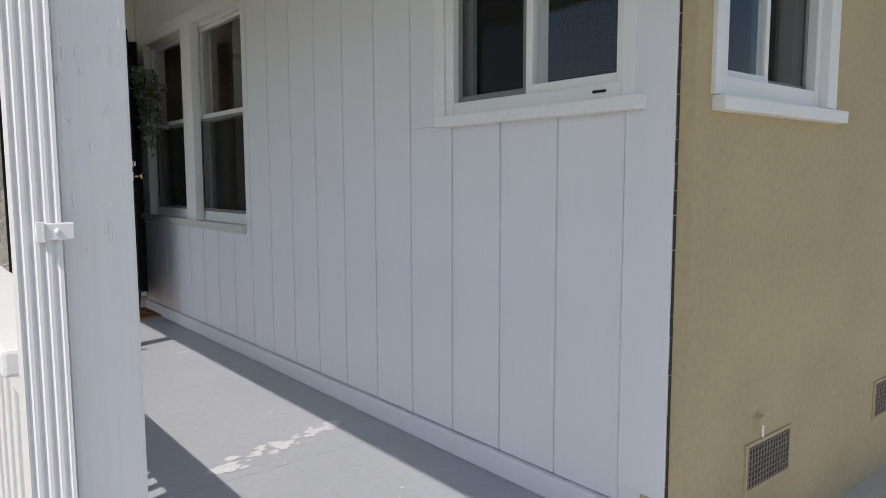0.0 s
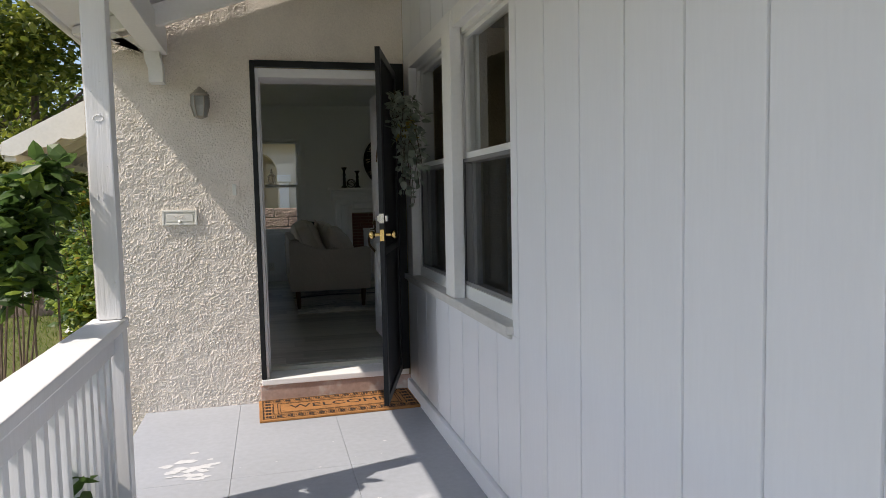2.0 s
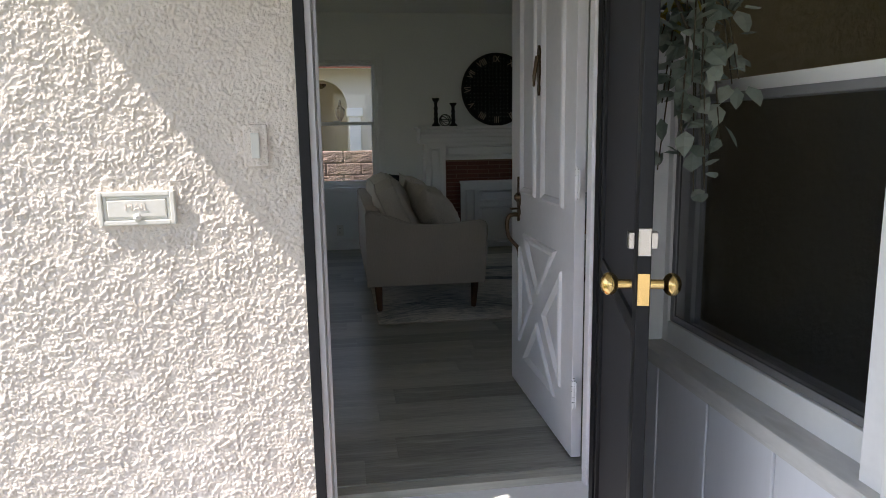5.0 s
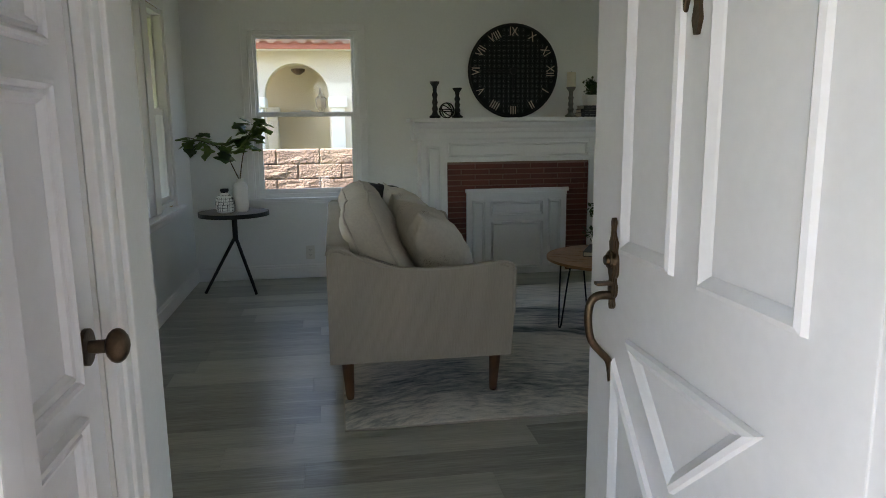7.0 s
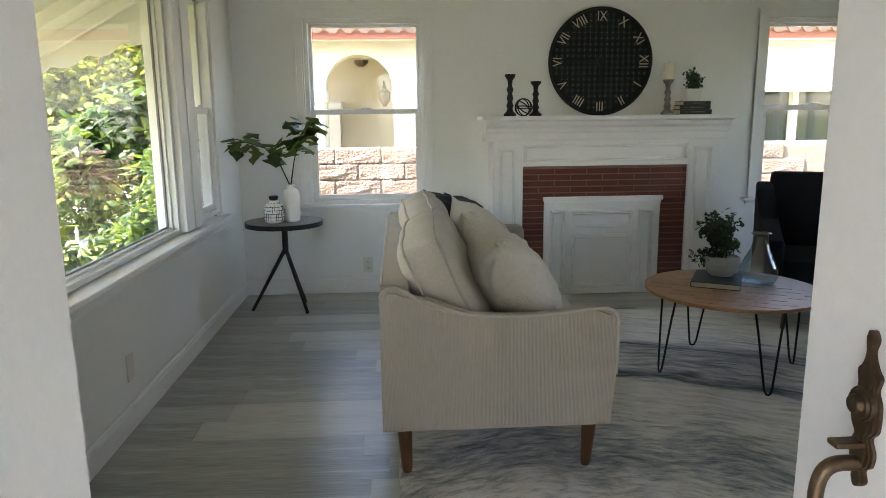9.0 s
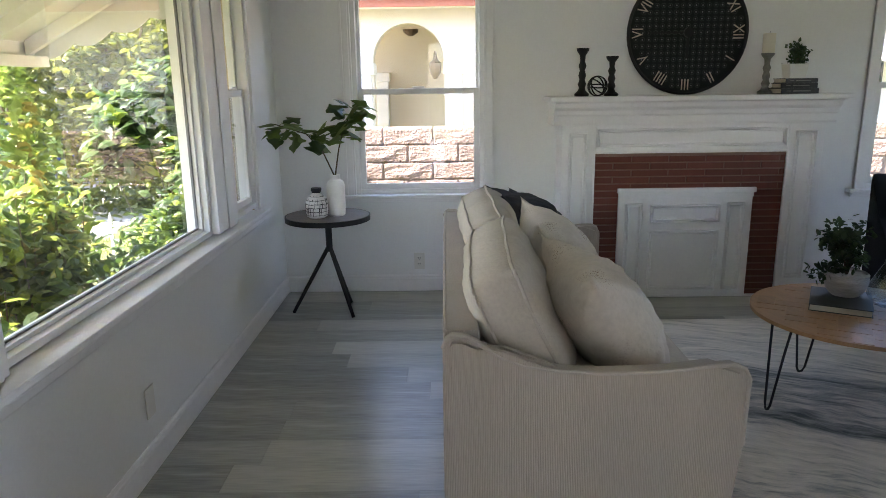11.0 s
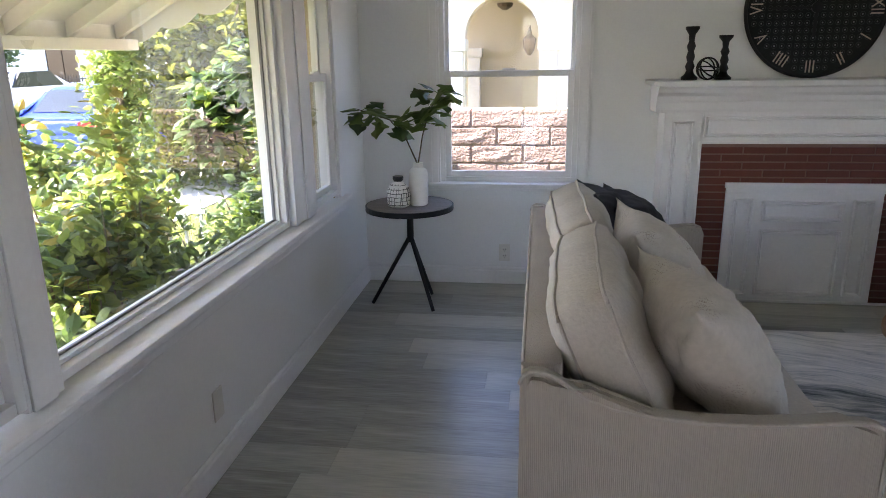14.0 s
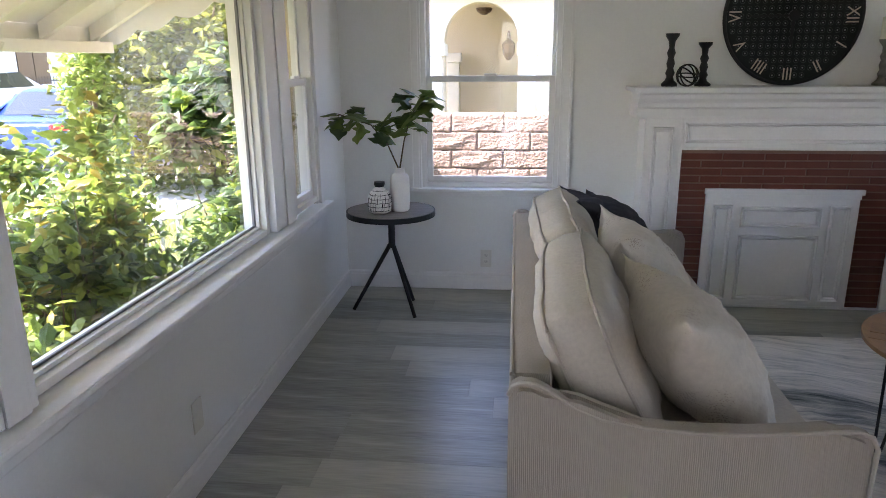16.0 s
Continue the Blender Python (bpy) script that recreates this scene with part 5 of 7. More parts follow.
def gusset_cushion(w, h, t, puff, seed):
    """A boxed cushion: two puffed faces joined by a soft band, with slack folds near the seams."""
    bm = bmesh.new()
    N, M = 30, 20
    off = Vector((seed * 4.7, 1.3, seed * 2.1))

    def rim_point(u, v):
        e = 1 - 0.05 * abs(u * v) ** 5
        sag = 0.010 * noise.noise(Vector((u * 2.5, v * 2.5, 0)) + off)
        return u * w / 2 * e, (v * h / 2 + 0.018 * (1 - u * u)) * e + sag
    grids = []
    for s in (1, -1):
        g = []
        for j in range(M + 1):
            row = []
            for i in range(N + 1):
                u, v = 2 * i / N - 1, 2 * j / M - 1
                x, z = rim_point(u, v)
                fat = ((1 - u ** 4) * (1 - v ** 4)) ** 0.55
                side = 1 - fat
                fold = 0.020 * noise.noise(Vector((u * 7, v * 1.6, s * 2)) + off) * fat * (0.3 + abs(v)) + 0.008 * noise.noise(Vector((u * 3, v * 3, s)) + off) * fat
                fold += 0.013 * math.sin(u * 31 + 3 * noise.noise(Vector((u * 4, v, s)) + off)) * (1 - abs(v)) ** 0.2 * max(0.0, abs(v) - 0.55) * fat
                row.append(bm.verts.new((x, s * (t / 2 + puff * fat) + fold + 0.006 * noise.noise(Vector((x * 6, z * 6, s)) + off), z)))
            g.append(row)
        grids.append(g)
        for j in range(M):
            for i in range(N):
                q = (g[j][i], g[j][i + 1], g[j + 1][i + 1], g[j + 1][i])
                bm.faces.new(q if s < 0 else q[::-1])
    rims = []
    loops = []
    for g in grids:
        lp = [g[0][i] for i in range(N)] + [g[j][N] for j in range(M)] + [g[M][i] for i in range(N, 0, -1)] + [g[j][0] for j in range(M, 0, -1)]
        loops.append(lp)
        rims.append([tuple(v.co) for v in lp] + [tuple(lp[0].co)])
    n = len(loops[0])
    mids = []
    for k in range(n):
        a, b = loops[0][k].co, loops[1][k].co
        m = (a + b) / 2
        out = Vector((m.x / w, 0, m.z / h)).normalized()
        mids.append(bm.verts.new(m + out * (0.008 + 0.010 * noise.noise(m * 26 + off) + 0.004 * math.sin(m.x * 110 + 4 * noise.noise(m * 9 + off)))))
    for k in range(n):
        q = (k + 1) % n
        bm.faces.new((loops[0][k], loops[0][q], mids[q], mids[k]))
        bm.faces.new((mids[k], mids[q], loops[1][q], loops[1][k]))
    bmesh.ops.recalc_face_normals(bm, faces=bm.faces[:])
    return bm, rims


SX, SY, SL = 1.275, 8.765, 1.93
sofa = thing("sofa", SX, SY, FLOOR, "oatmeal chenille two-seat sofa with sloping piped arms and walnut legs", "sofa")
# arm outline in x, z: high at the back, swooping to a low front
arm = [(0.0, 0.20), (0.0, 0.70)]
for x, z in ((0.008, 0.722), (0.025, 0.733), (0.060, 0.731), (0.092, 0.716), (0.122, 0.694), (0.160, 0.670), (0.22, 0.646), (0.32, 0.628), (0.44, 0.620), (0.56, 0.622), (0.66, 0.630), (0.74, 0.640), (0.795, 0.642), (0.826, 0.630), (0.840, 0.600)):
    arm.append((x, z))
arm += [(0.835, 0.40), (0.825, 0.20)]
AW = 0.058
for y0, outer in ((0.0, 0.004), (SL - AW, AW - 0.004)):
    bm = bmesh.new()
    prism(bm, arm, "y", y0, y0 + AW)
    bmesh.ops.bevel(bm, geom=[e for e in bm.edges if abs(e.verts[0].co.y - e.verts[1].co.y) < 1e-6], offset=0.019, segments=4, affect="EDGES")
    a = part("arm", bm, M_SOFA, sofa, smooth=True)
    bm = bmesh.new()
    tube(bm, [(x, y0 + outer, z) for x, z in arm[1:-1]], 0.0062, 8)
    part("piping", bm, M_PIPING, a, smooth=True)
bm = bmesh.new()
box(bm, 0.001, 0.105, AW + 0.001, SL - AW - 0.001, 0.20, 0.735, 0.022)
back = part("backrest", bm, M_SOFA, sofa, smooth=True)
bm = bmesh.new()
tube(bm, [(0.006, AW, 0.729), (0.006, SL - AW, 0.729)], 0.0055, 8)
part("piping", bm, M_PIPING, back, smooth=True)
bm = bmesh.new()
box(bm, 0.106, 0.82, AW + 0.001, SL - AW - 0.001, 0.20, 0.34, 0.012)
part("seat_frame", bm, M_SOFA, sofa, smooth=True)
for k in range(2):
    y = 0.084 + k * 0.884
    bm = bmesh.new()
    box(bm, 0.135, 0.85, y, y + 0.878, 0.342, 0.47, 0.035)
    part("seat_cushion", bm, M_CUSH, sofa, smooth=True)
for k, (y, hh) in enumerate(((0.520, 0.47), (1.385, 0.46))):
    bm, rims = gusset_cushion(0.83, hh, 0.128, 0.058, k + 1)
    c = part("back_cushion", bm, M_CUSH, sofa)
    c.data.shade_smooth()
    c.matrix_basis = pose(0.258, y, 0.650 if k == 0 else 0.65, -25, 0, 90 - (3 if k == 0 else -1))
    bm = bmesh.new()
    for rim in rims:
        tube(bm, rim, 0.0062, 6)
    part("piping", bm, M_PIPING, c, smooth=True)
b = bmesh.new()
lathe(b, [(0.016, 0.0), (0.020, 0.02), (0.029, 0.20)], 12)
me = bpy.data.meshes.new("leg")
b.to_mesh(me)
b.free()
me.materials.append(M_LEG)
me.shade_smooth()
me.set_sharp_from_angle(angle=radians(40))
for x, y, sx, sy in ((0.085, 0.085, -6, 6), (0.755, 0.085, 6, 6), (0.085, SL - 0.085, -6, -6), (0.755, SL - 0.085, 6, -6)):
    lg = shared("leg", me, sofa, pose(x, y, 0.012, 0.5 * sy, 0.4 * sx, 0))
    lg["label"] = "tapered walnut leg"
boxes("care_tag", M_PAGES, sofa, [(-0.006, -0.003, SL - 0.03, SL + 0.03, 0.56, 0.60)], 0.001, "printed sale tag")


def throw(x, y, z, s, tilt, turn, lean, mat, label, seed):
    t = thing("throw_pillow", x, y, z, label, "pillow", group="throw pillows")
    bm = pillow(s, s, 0.27, 0.70, 0.16, seed)
    ob = part("cover", bm, mat, t)
    ob.data.shade_smooth()
    ob.matrix_basis = pose(0, 0, 0, tilt, lean, turn)
    bm = bmesh.new()
    edge = [(u, -1 + 0.16 * (1 - u * u)) for u in (-1, -0.75, -0.5, -0.25, 0, 0.25, 0.5, 0.75, 1)]
    tube(bm, [(u * s / 2, 0, v * s / 2) for u, v in edge], 0.003, 5)
    part("seam", bm, mat, ob)


throw(1.800, 9.14, 0.850, 0.53, -35, 98, -2, M_PILLOW, "cream throw pillow with metallic speckle on the sofa", 5)
throw(1.755, 9.735, 0.872, 0.53, -32, 91, -2, M_PILLOW, "cream square throw pillow leaning on the sofa back", 6)
throw(1.625, 10.355, 0.880, 0.46, -28, 97, 2, M_DARKPILLOW, "charcoal velvet throw pillow on the sofa", 7)
throw(1.745, 10.375, 0.862, 0.44, -34, 92, -3, M_DARKPILLOW, "charcoal velvet throw pillow at the far sofa arm", 8)

# rug
rug = thing("rug", 2.83, 9.72, FLOOR, "grey and cream abstract area rug under the sofa", "rug")
boxes("rug_surface", M_RUG, rug, [(-1.50, 1.50, -1.20, 1.20, 0.001, 0.011)], 0.004)
bm = bmesh.new()
for y in (-1.198, 1.198):
    tube(bm, [(-1.5, y, 0.006), (1.5, y, 0.006)], 0.005, 6)
for x in (-1.498, 1.498):
    tube(bm, [(x, -1.2, 0.006), (x, 1.2, 0.006)], 0.005, 6)
part("binding", bm, M_PIPING, rug)

# coffee table with a herringbone top and hairpin legs
ct = thing("coffee_table", 3.02, 9.77, FLOOR + 0.011, "round honey-wood coffee table on black hairpin legs", "coffee table", rz=16)
bm = bmesh.new()
lathe(bm, [(0.40, 0.408), (0.425, 0.416), (0.425, 0.432)], 48)
top = part("tabletop", bm, M_TABLEWOOD, ct, smooth=True)
made = {}
for i in range(-8, 9):
    for j in range(-5, 6):
        cx, cy = i * 0.0505, j * 0.17 + (0.085 if i % 2 else 0)
        ang = 45 if i % 2 else -45
        bm = bmesh.new()
        c, s = math.cos(radians(ang)), math.sin(radians(ang))
        L, Wd = 0.115, 0.034
        pts = [(cx + c * a * L - s * b * Wd, cy + s * a * L + c * b * Wd) for a, b in ((-0.5, -1), (0.5, -1), (0.5, 1), (-0.5, 1))]
        if any(math.hypot(*p) > 0.418 for p in pts):
            bm.free()
            continue
        prism(bm, pts, "z", 0.432, 0.4335 + 0.0004 * (i % 3))
        part("inlay_strip", bm, M_TABLEWOOD, top)
b = bmesh.new()
tube(b, [(-0.075, 0.0, 0.41), (-0.055, 0.012, 0.28), (-0.02, 0.03, 0.03), (-0.010, 0.033, 0.008), (0.0, 0.034, 0.005), (0.010, 0.033, 0.008), (0.02, 0.03, 0.03), (0.055, 0.012, 0.28), (0.075, 0.0, 0.41)], 0.0055, 8)
me = bpy.data.meshes.new("hairpin_leg")
b.to_mesh(me)
b.free()
me.materials.append(M_BLACK)
me.shade_smooth()
for k in range(4):
    a = 90 * k - 12
    lg = shared("hairpin_leg", me, ct, pose(0.332 * math.cos(radians(a)), 0.332 * math.sin(radians(a)), 0, 0, 0, a - 90))
    lg["label"] = "black steel hairpin leg"
TZ = FLOOR + 0.011 + 0.4345


def book(x, y, z, w, d, h, rz, label):
    t = thing("book", x, y, z, label, "book", rz=rz, group="dark books")
    boxes("pages", M_PAGES, t, [(-w / 2 + 0.004, w / 2 - 0.005, -d / 2 + 0.005, d / 2 - 0.005, 0.0035, h - 0.0035)])
    bm = bmesh.new()
    box(bm, -w / 2, w / 2, -d / 2, d / 2, 0.0, 0.0035, 0.001)
    box(bm, -w / 2, w / 2, -d / 2, d / 2, h - 0.0035, h, 0.001)
    box(bm, -w / 2, -w / 2 + 0.0035, -d / 2, d / 2, 0.0035, h - 0.0035)
    cover = part("cover", bm, M_BOOK, t)
    boxes("lettering", M_GREYSTICK, cover, [(-w / 2 - 0.0008, -w / 2 - 0.0001, -d * 0.28, d * 0.18, h * 0.40, h * 0.62), (-w / 2 - 0.0008, -w / 2 - 0.0001, d * 0.24, d * 0.36, h * 0.45, h * 0.57)])


book(2.985, 9.86, TZ, 0.235, 0.29, 0.030, -29, "black hardback book lying on the coffee table")


def plant(name, x, y, z, pot, pot_mat, radii, n, size, label, seed, pot_label, sides=24):
    r = random.Random(seed)
    t = thing(name, x, y, z, label, "potted plant")
    bm = bmesh.new()
    lathe(bm, pot, sides)
    ob = part("pot", bm, pot_mat, t, pot_label, smooth=True)
    ob.matrix_basis = pose(0, 0, 0, 0, 0, 45)
    top = pot[-1][1]
    bm, st = bmesh.new(), bmesh.new()
    pts = cloud(r, (0, 0, top + radii[2] * 0.75), radii, n, 0.2)
    leaves(bm, pts, size, r, 0.9, 1.3)
    for k in range(14):
        p = r.choice(pts)
        tube(st, [(0, 0, top - 0.02), (p[0] * 0.4, p[1] * 0.4, (top + p[2]) / 2), p], 0.002, 5, 0.001)
    part("stems", st, M_STEM, t)
    part("foliage", bm, M_BOX, t, "small dark green leaves")
    return t


plant("potted_plant", 3.03, 9.915, TZ + 0.030, [(0.055, 0.0), (0.075, 0.02), (0.088, 0.06), (0.088, 0.095), (0.080, 0.102), (0.078, 0.09)], M_GREYPOT, (0.175, 0.175, 0.125), 900, 0.022, "leafy green plant in a grey washed pot on the coffee table", 21, "grey washed ribbed pot")
t = thing("glass_carafe", 3.185, 9.83, TZ, "smoky blue glass carafe on the coffee table", "vase")
bm = bmesh.new()
prof = [(0.055, 0.001), (0.080, 0.012), (0.098, 0.05), (0.094, 0.085), (0.070, 0.135), (0.047, 0.18), (0.038, 0.215), (0.036, 0.25), (0.046, 0.262)]
seg = 32
rings = [[bm.verts.new((r_ * math.cos(2 * math.pi * k / seg), r_ * math.sin(2 * math.pi * k / seg), z)) for k in range(seg)] for r_, z in prof]
for a, b in zip(rings, rings[1:]):
    for k in range(seg):
        bm.faces.new((a[k], a[(k + 1) % seg], b[(k + 1) % seg], b[k]))
bm.faces.new(rings[0][::-1])
part("body", bm, M_TUBGLASS, t, smooth=True)
bm = bmesh.new()
tube(bm, [(0.046 * math.cos(2 * math.pi * k / 24), 0.046 * math.sin(2 * math.pi * k / 24), 0.262) for k in range(25)], 0.003, 6)
part("lip", bm, M_TUBGLASS, t, smooth=True)

# side table
st_ = thing("side_table", 0.565, 11.15, FLOOR, "round side table with a weathered top and three splayed black legs", "side table")
bm = bmesh.new()
lathe(bm, [(0.248, 0.610), (0.250, 0.618), (0.250, 0.628)], 48)
part("tabletop", bm, M_GREYWOOD, st_, smooth=True)
bm = bmesh.new()
lathe(bm, [(0.245, 0.596), (0.258, 0.596), (0.258, 0.6265), (0.2505, 0.6265), (0.2505, 0.609), (0.245, 0.609)], 48)
part("rim", bm, M_BLACK, st_, "black metal rim")
bm = bmesh.new()
tube(bm, [(0, 0, 0.40), (0, 0, 0.60)], 0.020, 10)
lathe(bm, [(0.055, 0.592), (0.055, 0.597)], 16)
part("stem", bm, M_BLACK, st_, smooth=True)
for fx, fy in ((-0.245, 0.0), (0.145, -0.11), (0.09, 0.20)):
    bm = bmesh.new()
    tube(bm, [(fx * 0.04, fy * 0.04, 0.42), (fx, fy, 0.004)], 0.013, 8, 0.011)
    part("leg", bm, M_BLACK, st_, smooth=True)
SZ = FLOOR + 0.628
t = thing("bottle_vase", 0.52, 11.06, SZ, "small black and cream patterned bottle vase on the side table", "vase")
prof = [(0.042, 0.0), (0.062, 0.012), (0.067, 0.05), (0.064, 0.095), (0.050, 0.125), (0.028, 0.142), (0.024, 0.152), (0.030, 0.165), (0.029, 0.178), (0.022, 0.178)]
bm = bmesh.new()
lathe(bm, prof, 24)
part("body", bm, M_CERAMIC, t, smooth=True)
bm = bmesh.new()
r = random.Random(3)
rad = lambda z: next(a[0] + (b[0] - a[0]) * (z - a[1]) / (b[1] - a[1]) for a, b in zip(prof, prof[1:]) if a[1] <= z <= b[1]) + 0.0006
for z in (0.02, 0.042, 0.064, 0.086, 0.108, 0.13):
    tube(bm, [(rad(z) * math.cos(2 * math.pi * k / 24), rad(z) * math.sin(2 * math.pi * k / 24), z + r.uniform(-0.002, 0.002)) for k in range(25)], 0.0015, 4)
for k in range(44):
    a = 2 * math.pi * k / 44 + r.uniform(-0.08, 0.08)
    zz = [0.016 + 0.024 * i for i in range(6)]
    i0 = r.randint(0, 3)
    tube(bm, [(rad(z) * math.cos(a + 0.03 * i), rad(z) * math.sin(a + 0.03 * i), z) for i, z in enumerate(zz[i0:i0 + 3])], 0.0016, 4)
lathe(bm, [(0.0247, 0.150), (0.0310, 0.165), (0.0300, 0.1785), (0.0225, 0.179)], 24)
part("line_pattern", bm, M_BLACK, t, "black hand-drawn lines and lip")
t = thing("white_vase", 0.625, 11.13, SZ, "tall white ceramic vase with green fig branches", "vase")
bm = bmesh.new()
lathe(bm, [(0.044, 0.0), (0.052, 0.008), (0.055, 0.05), (0.055, 0.18), (0.048, 0.205), (0.030, 0.218), (0.026, 0.236), (0.030, 0.245), (0.022, 0.245)], 24)
part("body", bm, M_CERAMIC, t, smooth=True)
r = random.Random(8)


def fig_leaf(bm, p, d, up, s):
    """A lobed leaf, bent along its rib."""
    d = d.normalized()
    sd = d.cross(up).normalized()
    n = sd.cross(d)
    out = [(0, 0), (0.16, 0.22), (0.42, 0.20), (0.50, 0.48), (0.66, 0.40), (0.78, 0.20), (1.0, 0.0)]
    left = [bm.verts.new(p + d * a * s + sd * b * s * 1.2 - n * (0.14 * b + 0.18 * a * a) * s) for a, b in out]
    right = [left[0]] + [bm.verts.new(p + d * a * s - sd * b * s * 1.2 - n * (0.14 * b + 0.18 * a * a) * s) for a, b in out[1:-1]] + [left[-1]]
    mid = [bm.verts.new(p + d * a * s - n * 0.18 * a * a * s + n * 0.03 * s) for a, _ in out[1:-1]]
    for side in (left, right):
        bm.faces.new((side[0], side[1], mid[0]))
        for i in range(1, len(out) - 2):
            bm.faces.new((side[i], side[i + 1], mid[i], mid[i - 1]))
        bm.faces.new((side[-2], side[-1], mid[-1]))


lf = bmesh.new()
for pts in ([(0, 0, 0.23), (-0.06, -0.02, 0.38), (-0.15, -0.03, 0.49), (-0.33, -0.04, 0.55)], [(0, 0, 0.23), (0.03, 0.0, 0.40), (0.07, -0.02, 0.53), (0.15, -0.03, 0.66)]):
    pts = [Vector(p) for p in pts]
    bm = bmesh.new()
    tube(bm, pts, 0.005, 6, 0.003)
    part("branch", bm, M_STEM, t, smooth=True)
    for k in range(24):
        u = 0.50 + 0.50 * k / 23
        i = min(2, int(u * 3))
        p = pts[i].lerp(pts[i + 1], u * 3 - i)
        d = Vector((r.gauss(0, 1), r.gauss(0, 1), r.gauss(0.1, 0.7)))
        p2 = p + d.normalized() * 0.03
        tube(lf, [p, p2], 0.0015, 4)
        fig_leaf(lf, p2, d + Vector((0, 0, -0.2)), Vector((r.gauss(0, 0.3), r.gauss(0, 0.3), 1)), r.uniform(0.10, 0.145))
part("leaves", lf, M_FIG, t, "dark green lobed leaves")

# ---- fireplace ----
FX0, FX1, FB = 2.02, 3.67, 11.40      # body sides and face
BX0, BX1, BT = 2.235, 3.445, 1.14     # brick field
IX0, IX1, IT = 2.395, 3.255, 0.915    # closed insert
fp = thing("fireplace", (FX0 + FX1) / 2, FAR, FLOOR, "white panelled fireplace surround with a mantel and red brick facing", "fireplace")
ox, oy, oz = (FX0 + FX1) / 2, FAR, FLOOR
def R(x0, x1, y0, y1, z0, z1):
    return (x0 - ox, x1 - ox, y0 - oy, y1 - oy, z0 - oz, z1 - oz)
for x0, x1 in ((FX0, BX0 - 0.001), (BX1 + 0.001, FX1)):
    boxes("pilaster", M_TRIM, fp, [R(x0, x1, FB, FAR - 0.001, FLOOR, 1.32)], 0.004)
    bm = bmesh.new()
    panel_ring(bm, x0 - ox + 0.045, x1 - ox - 0.05, 0.12, 1.08, 0.026, 0.022, FB - oy - 0.0005)
    part("pilaster_moulding", bm, M_TRIM, fp)
boxes("frieze", M_TRIM, fp, [R(BX0, BX1, FB + 0.002, FAR - 0.001, BT, 1.32)], 0.003)
bm = bmesh.new()
panel_ring(bm, BX0 - ox + 0.01, BX1 - ox - 0.01, 0.985, 1.105, 0.024, 0.022, FB - oy + 0.0015)
part("frieze_moulding", bm, M_TRIM, fp)
bm = bmesh.new()
prof = [(0.0, 1.318), (-0.232, 1.318), (-0.240, 1.335), (-0.240, 1.375), (-0.252, 1.385), (-0.258, 1.41), (-0.285, 1.43), (-0.295, 1.455), (-0.315, 1.462), (-0.335, 1.466), (-0.335, 1.492), (0.0, 1.492)]
prism(bm, [(y, z - oz) for y, z in prof], "x", FX0 - 0.055 - ox, FX1 + 0.055 - ox)
box(bm, *R(FX0 - 0.09, FX1 + 0.09, FAR - 0.338, FAR - 0.001, 1.470, 1.495), 0.003)
part("mantel", bm, M_TRIM, fp)
bm = bmesh.new()
rect_frame(bm, BX0 - ox - 0.016, BX1 - ox + 0.016, 0.0, BT - oz + 0.016, 0.016, FB - oy - 0.010, FB - oy - 0.0005, 0.004)
part("opening_bead", bm, M_TRIM, fp)
boxes("mortar_bed", M_MORTAR, fp, [R(BX0, IX0, FB + 0.012, FAR - 0.001, FLOOR, BT), R(IX1, BX1, FB + 0.012, FAR - 0.001, FLOOR, BT), R(IX0, IX1, FB + 0.012, FAR - 0.001, IT, BT)])
bk = new("brick_facing")
bk.parent = fp
made = {}
BH, GAP = 0.0365, 0.008
def brick(x0, x1, z):
    w = round(x1 - x0, 3)
    if w not in made:
        b = bmesh.new()
        box(b, 0, w, 0, 0.02, 0, BH, 0.002)
        m = bpy.data.meshes.new("brick")
        b.to_mesh(m)
        b.free()
        m.materials.append(M_BRICK)
        made[w] = m
    shared("brick", made[w], fp, Matrix.Translation((x0 - ox, FB + 0.004 - oy, z - oz)))
z, k = FLOOR + 0.004, 0
while z + BH < BT:
    if z + BH < IT + 0.01:
        for x0, x1 in ((BX0 + 0.003, IX0 - 0.002), (IX1 + 0.002, BX1 - 0.003)):
            brick(x0, x1, z)
    else:
        L = 0.235
        x = BX0 + 0.003 - (L / 2 if k % 2 else 0)
        while x < BX1 - 0.01:
            a, b = max(x, BX0 + 0.003), min(x + L - GAP, BX1 - 0.003)
            if b - a > 0.02:
                brick(a, b, z)
            x += L
    z += BH + GAP
    k += 1
bpy.data.objects.remove(bk)
ins = boxes("insert_panel", M_TRIM, fp, [R(IX0, IX1, FB - 0.004, FAR - 0.002, FLOOR, IT)], 0.004, "white panelled fireplace cover")
bm = bmesh.new()
iy = FB - 0.0045 - oy
box(bm, IX0 - ox - 0.012, IX1 - ox + 0.012, iy - 0.022, iy, IT - oz - 0.028, IT - oz + 0.004, 0.004)
box(bm, IX0 - ox, IX1 - ox, iy - 0.012, iy, IT - oz - 0.055, IT - oz - 0.029, 0.003)
part("crown", bm, M_TRIM, ins)
for x0, x1, z0, z1 in ((0.045, 0.155, 0.05, 0.63), (0.70, 0.81, 0.05, 0.63), (0.205, 0.655, 0.50, 0.62), (0.205, 0.655, 0.05, 0.45)):
    bm = bmesh.new()
    panel_ring(bm, IX0 - ox + x0, IX0 - ox + x1, z0, z1, 0.026, 0.024, iy)
    part("panel_moulding", bm, M_TRIM, ins)
MZ = 1.4955

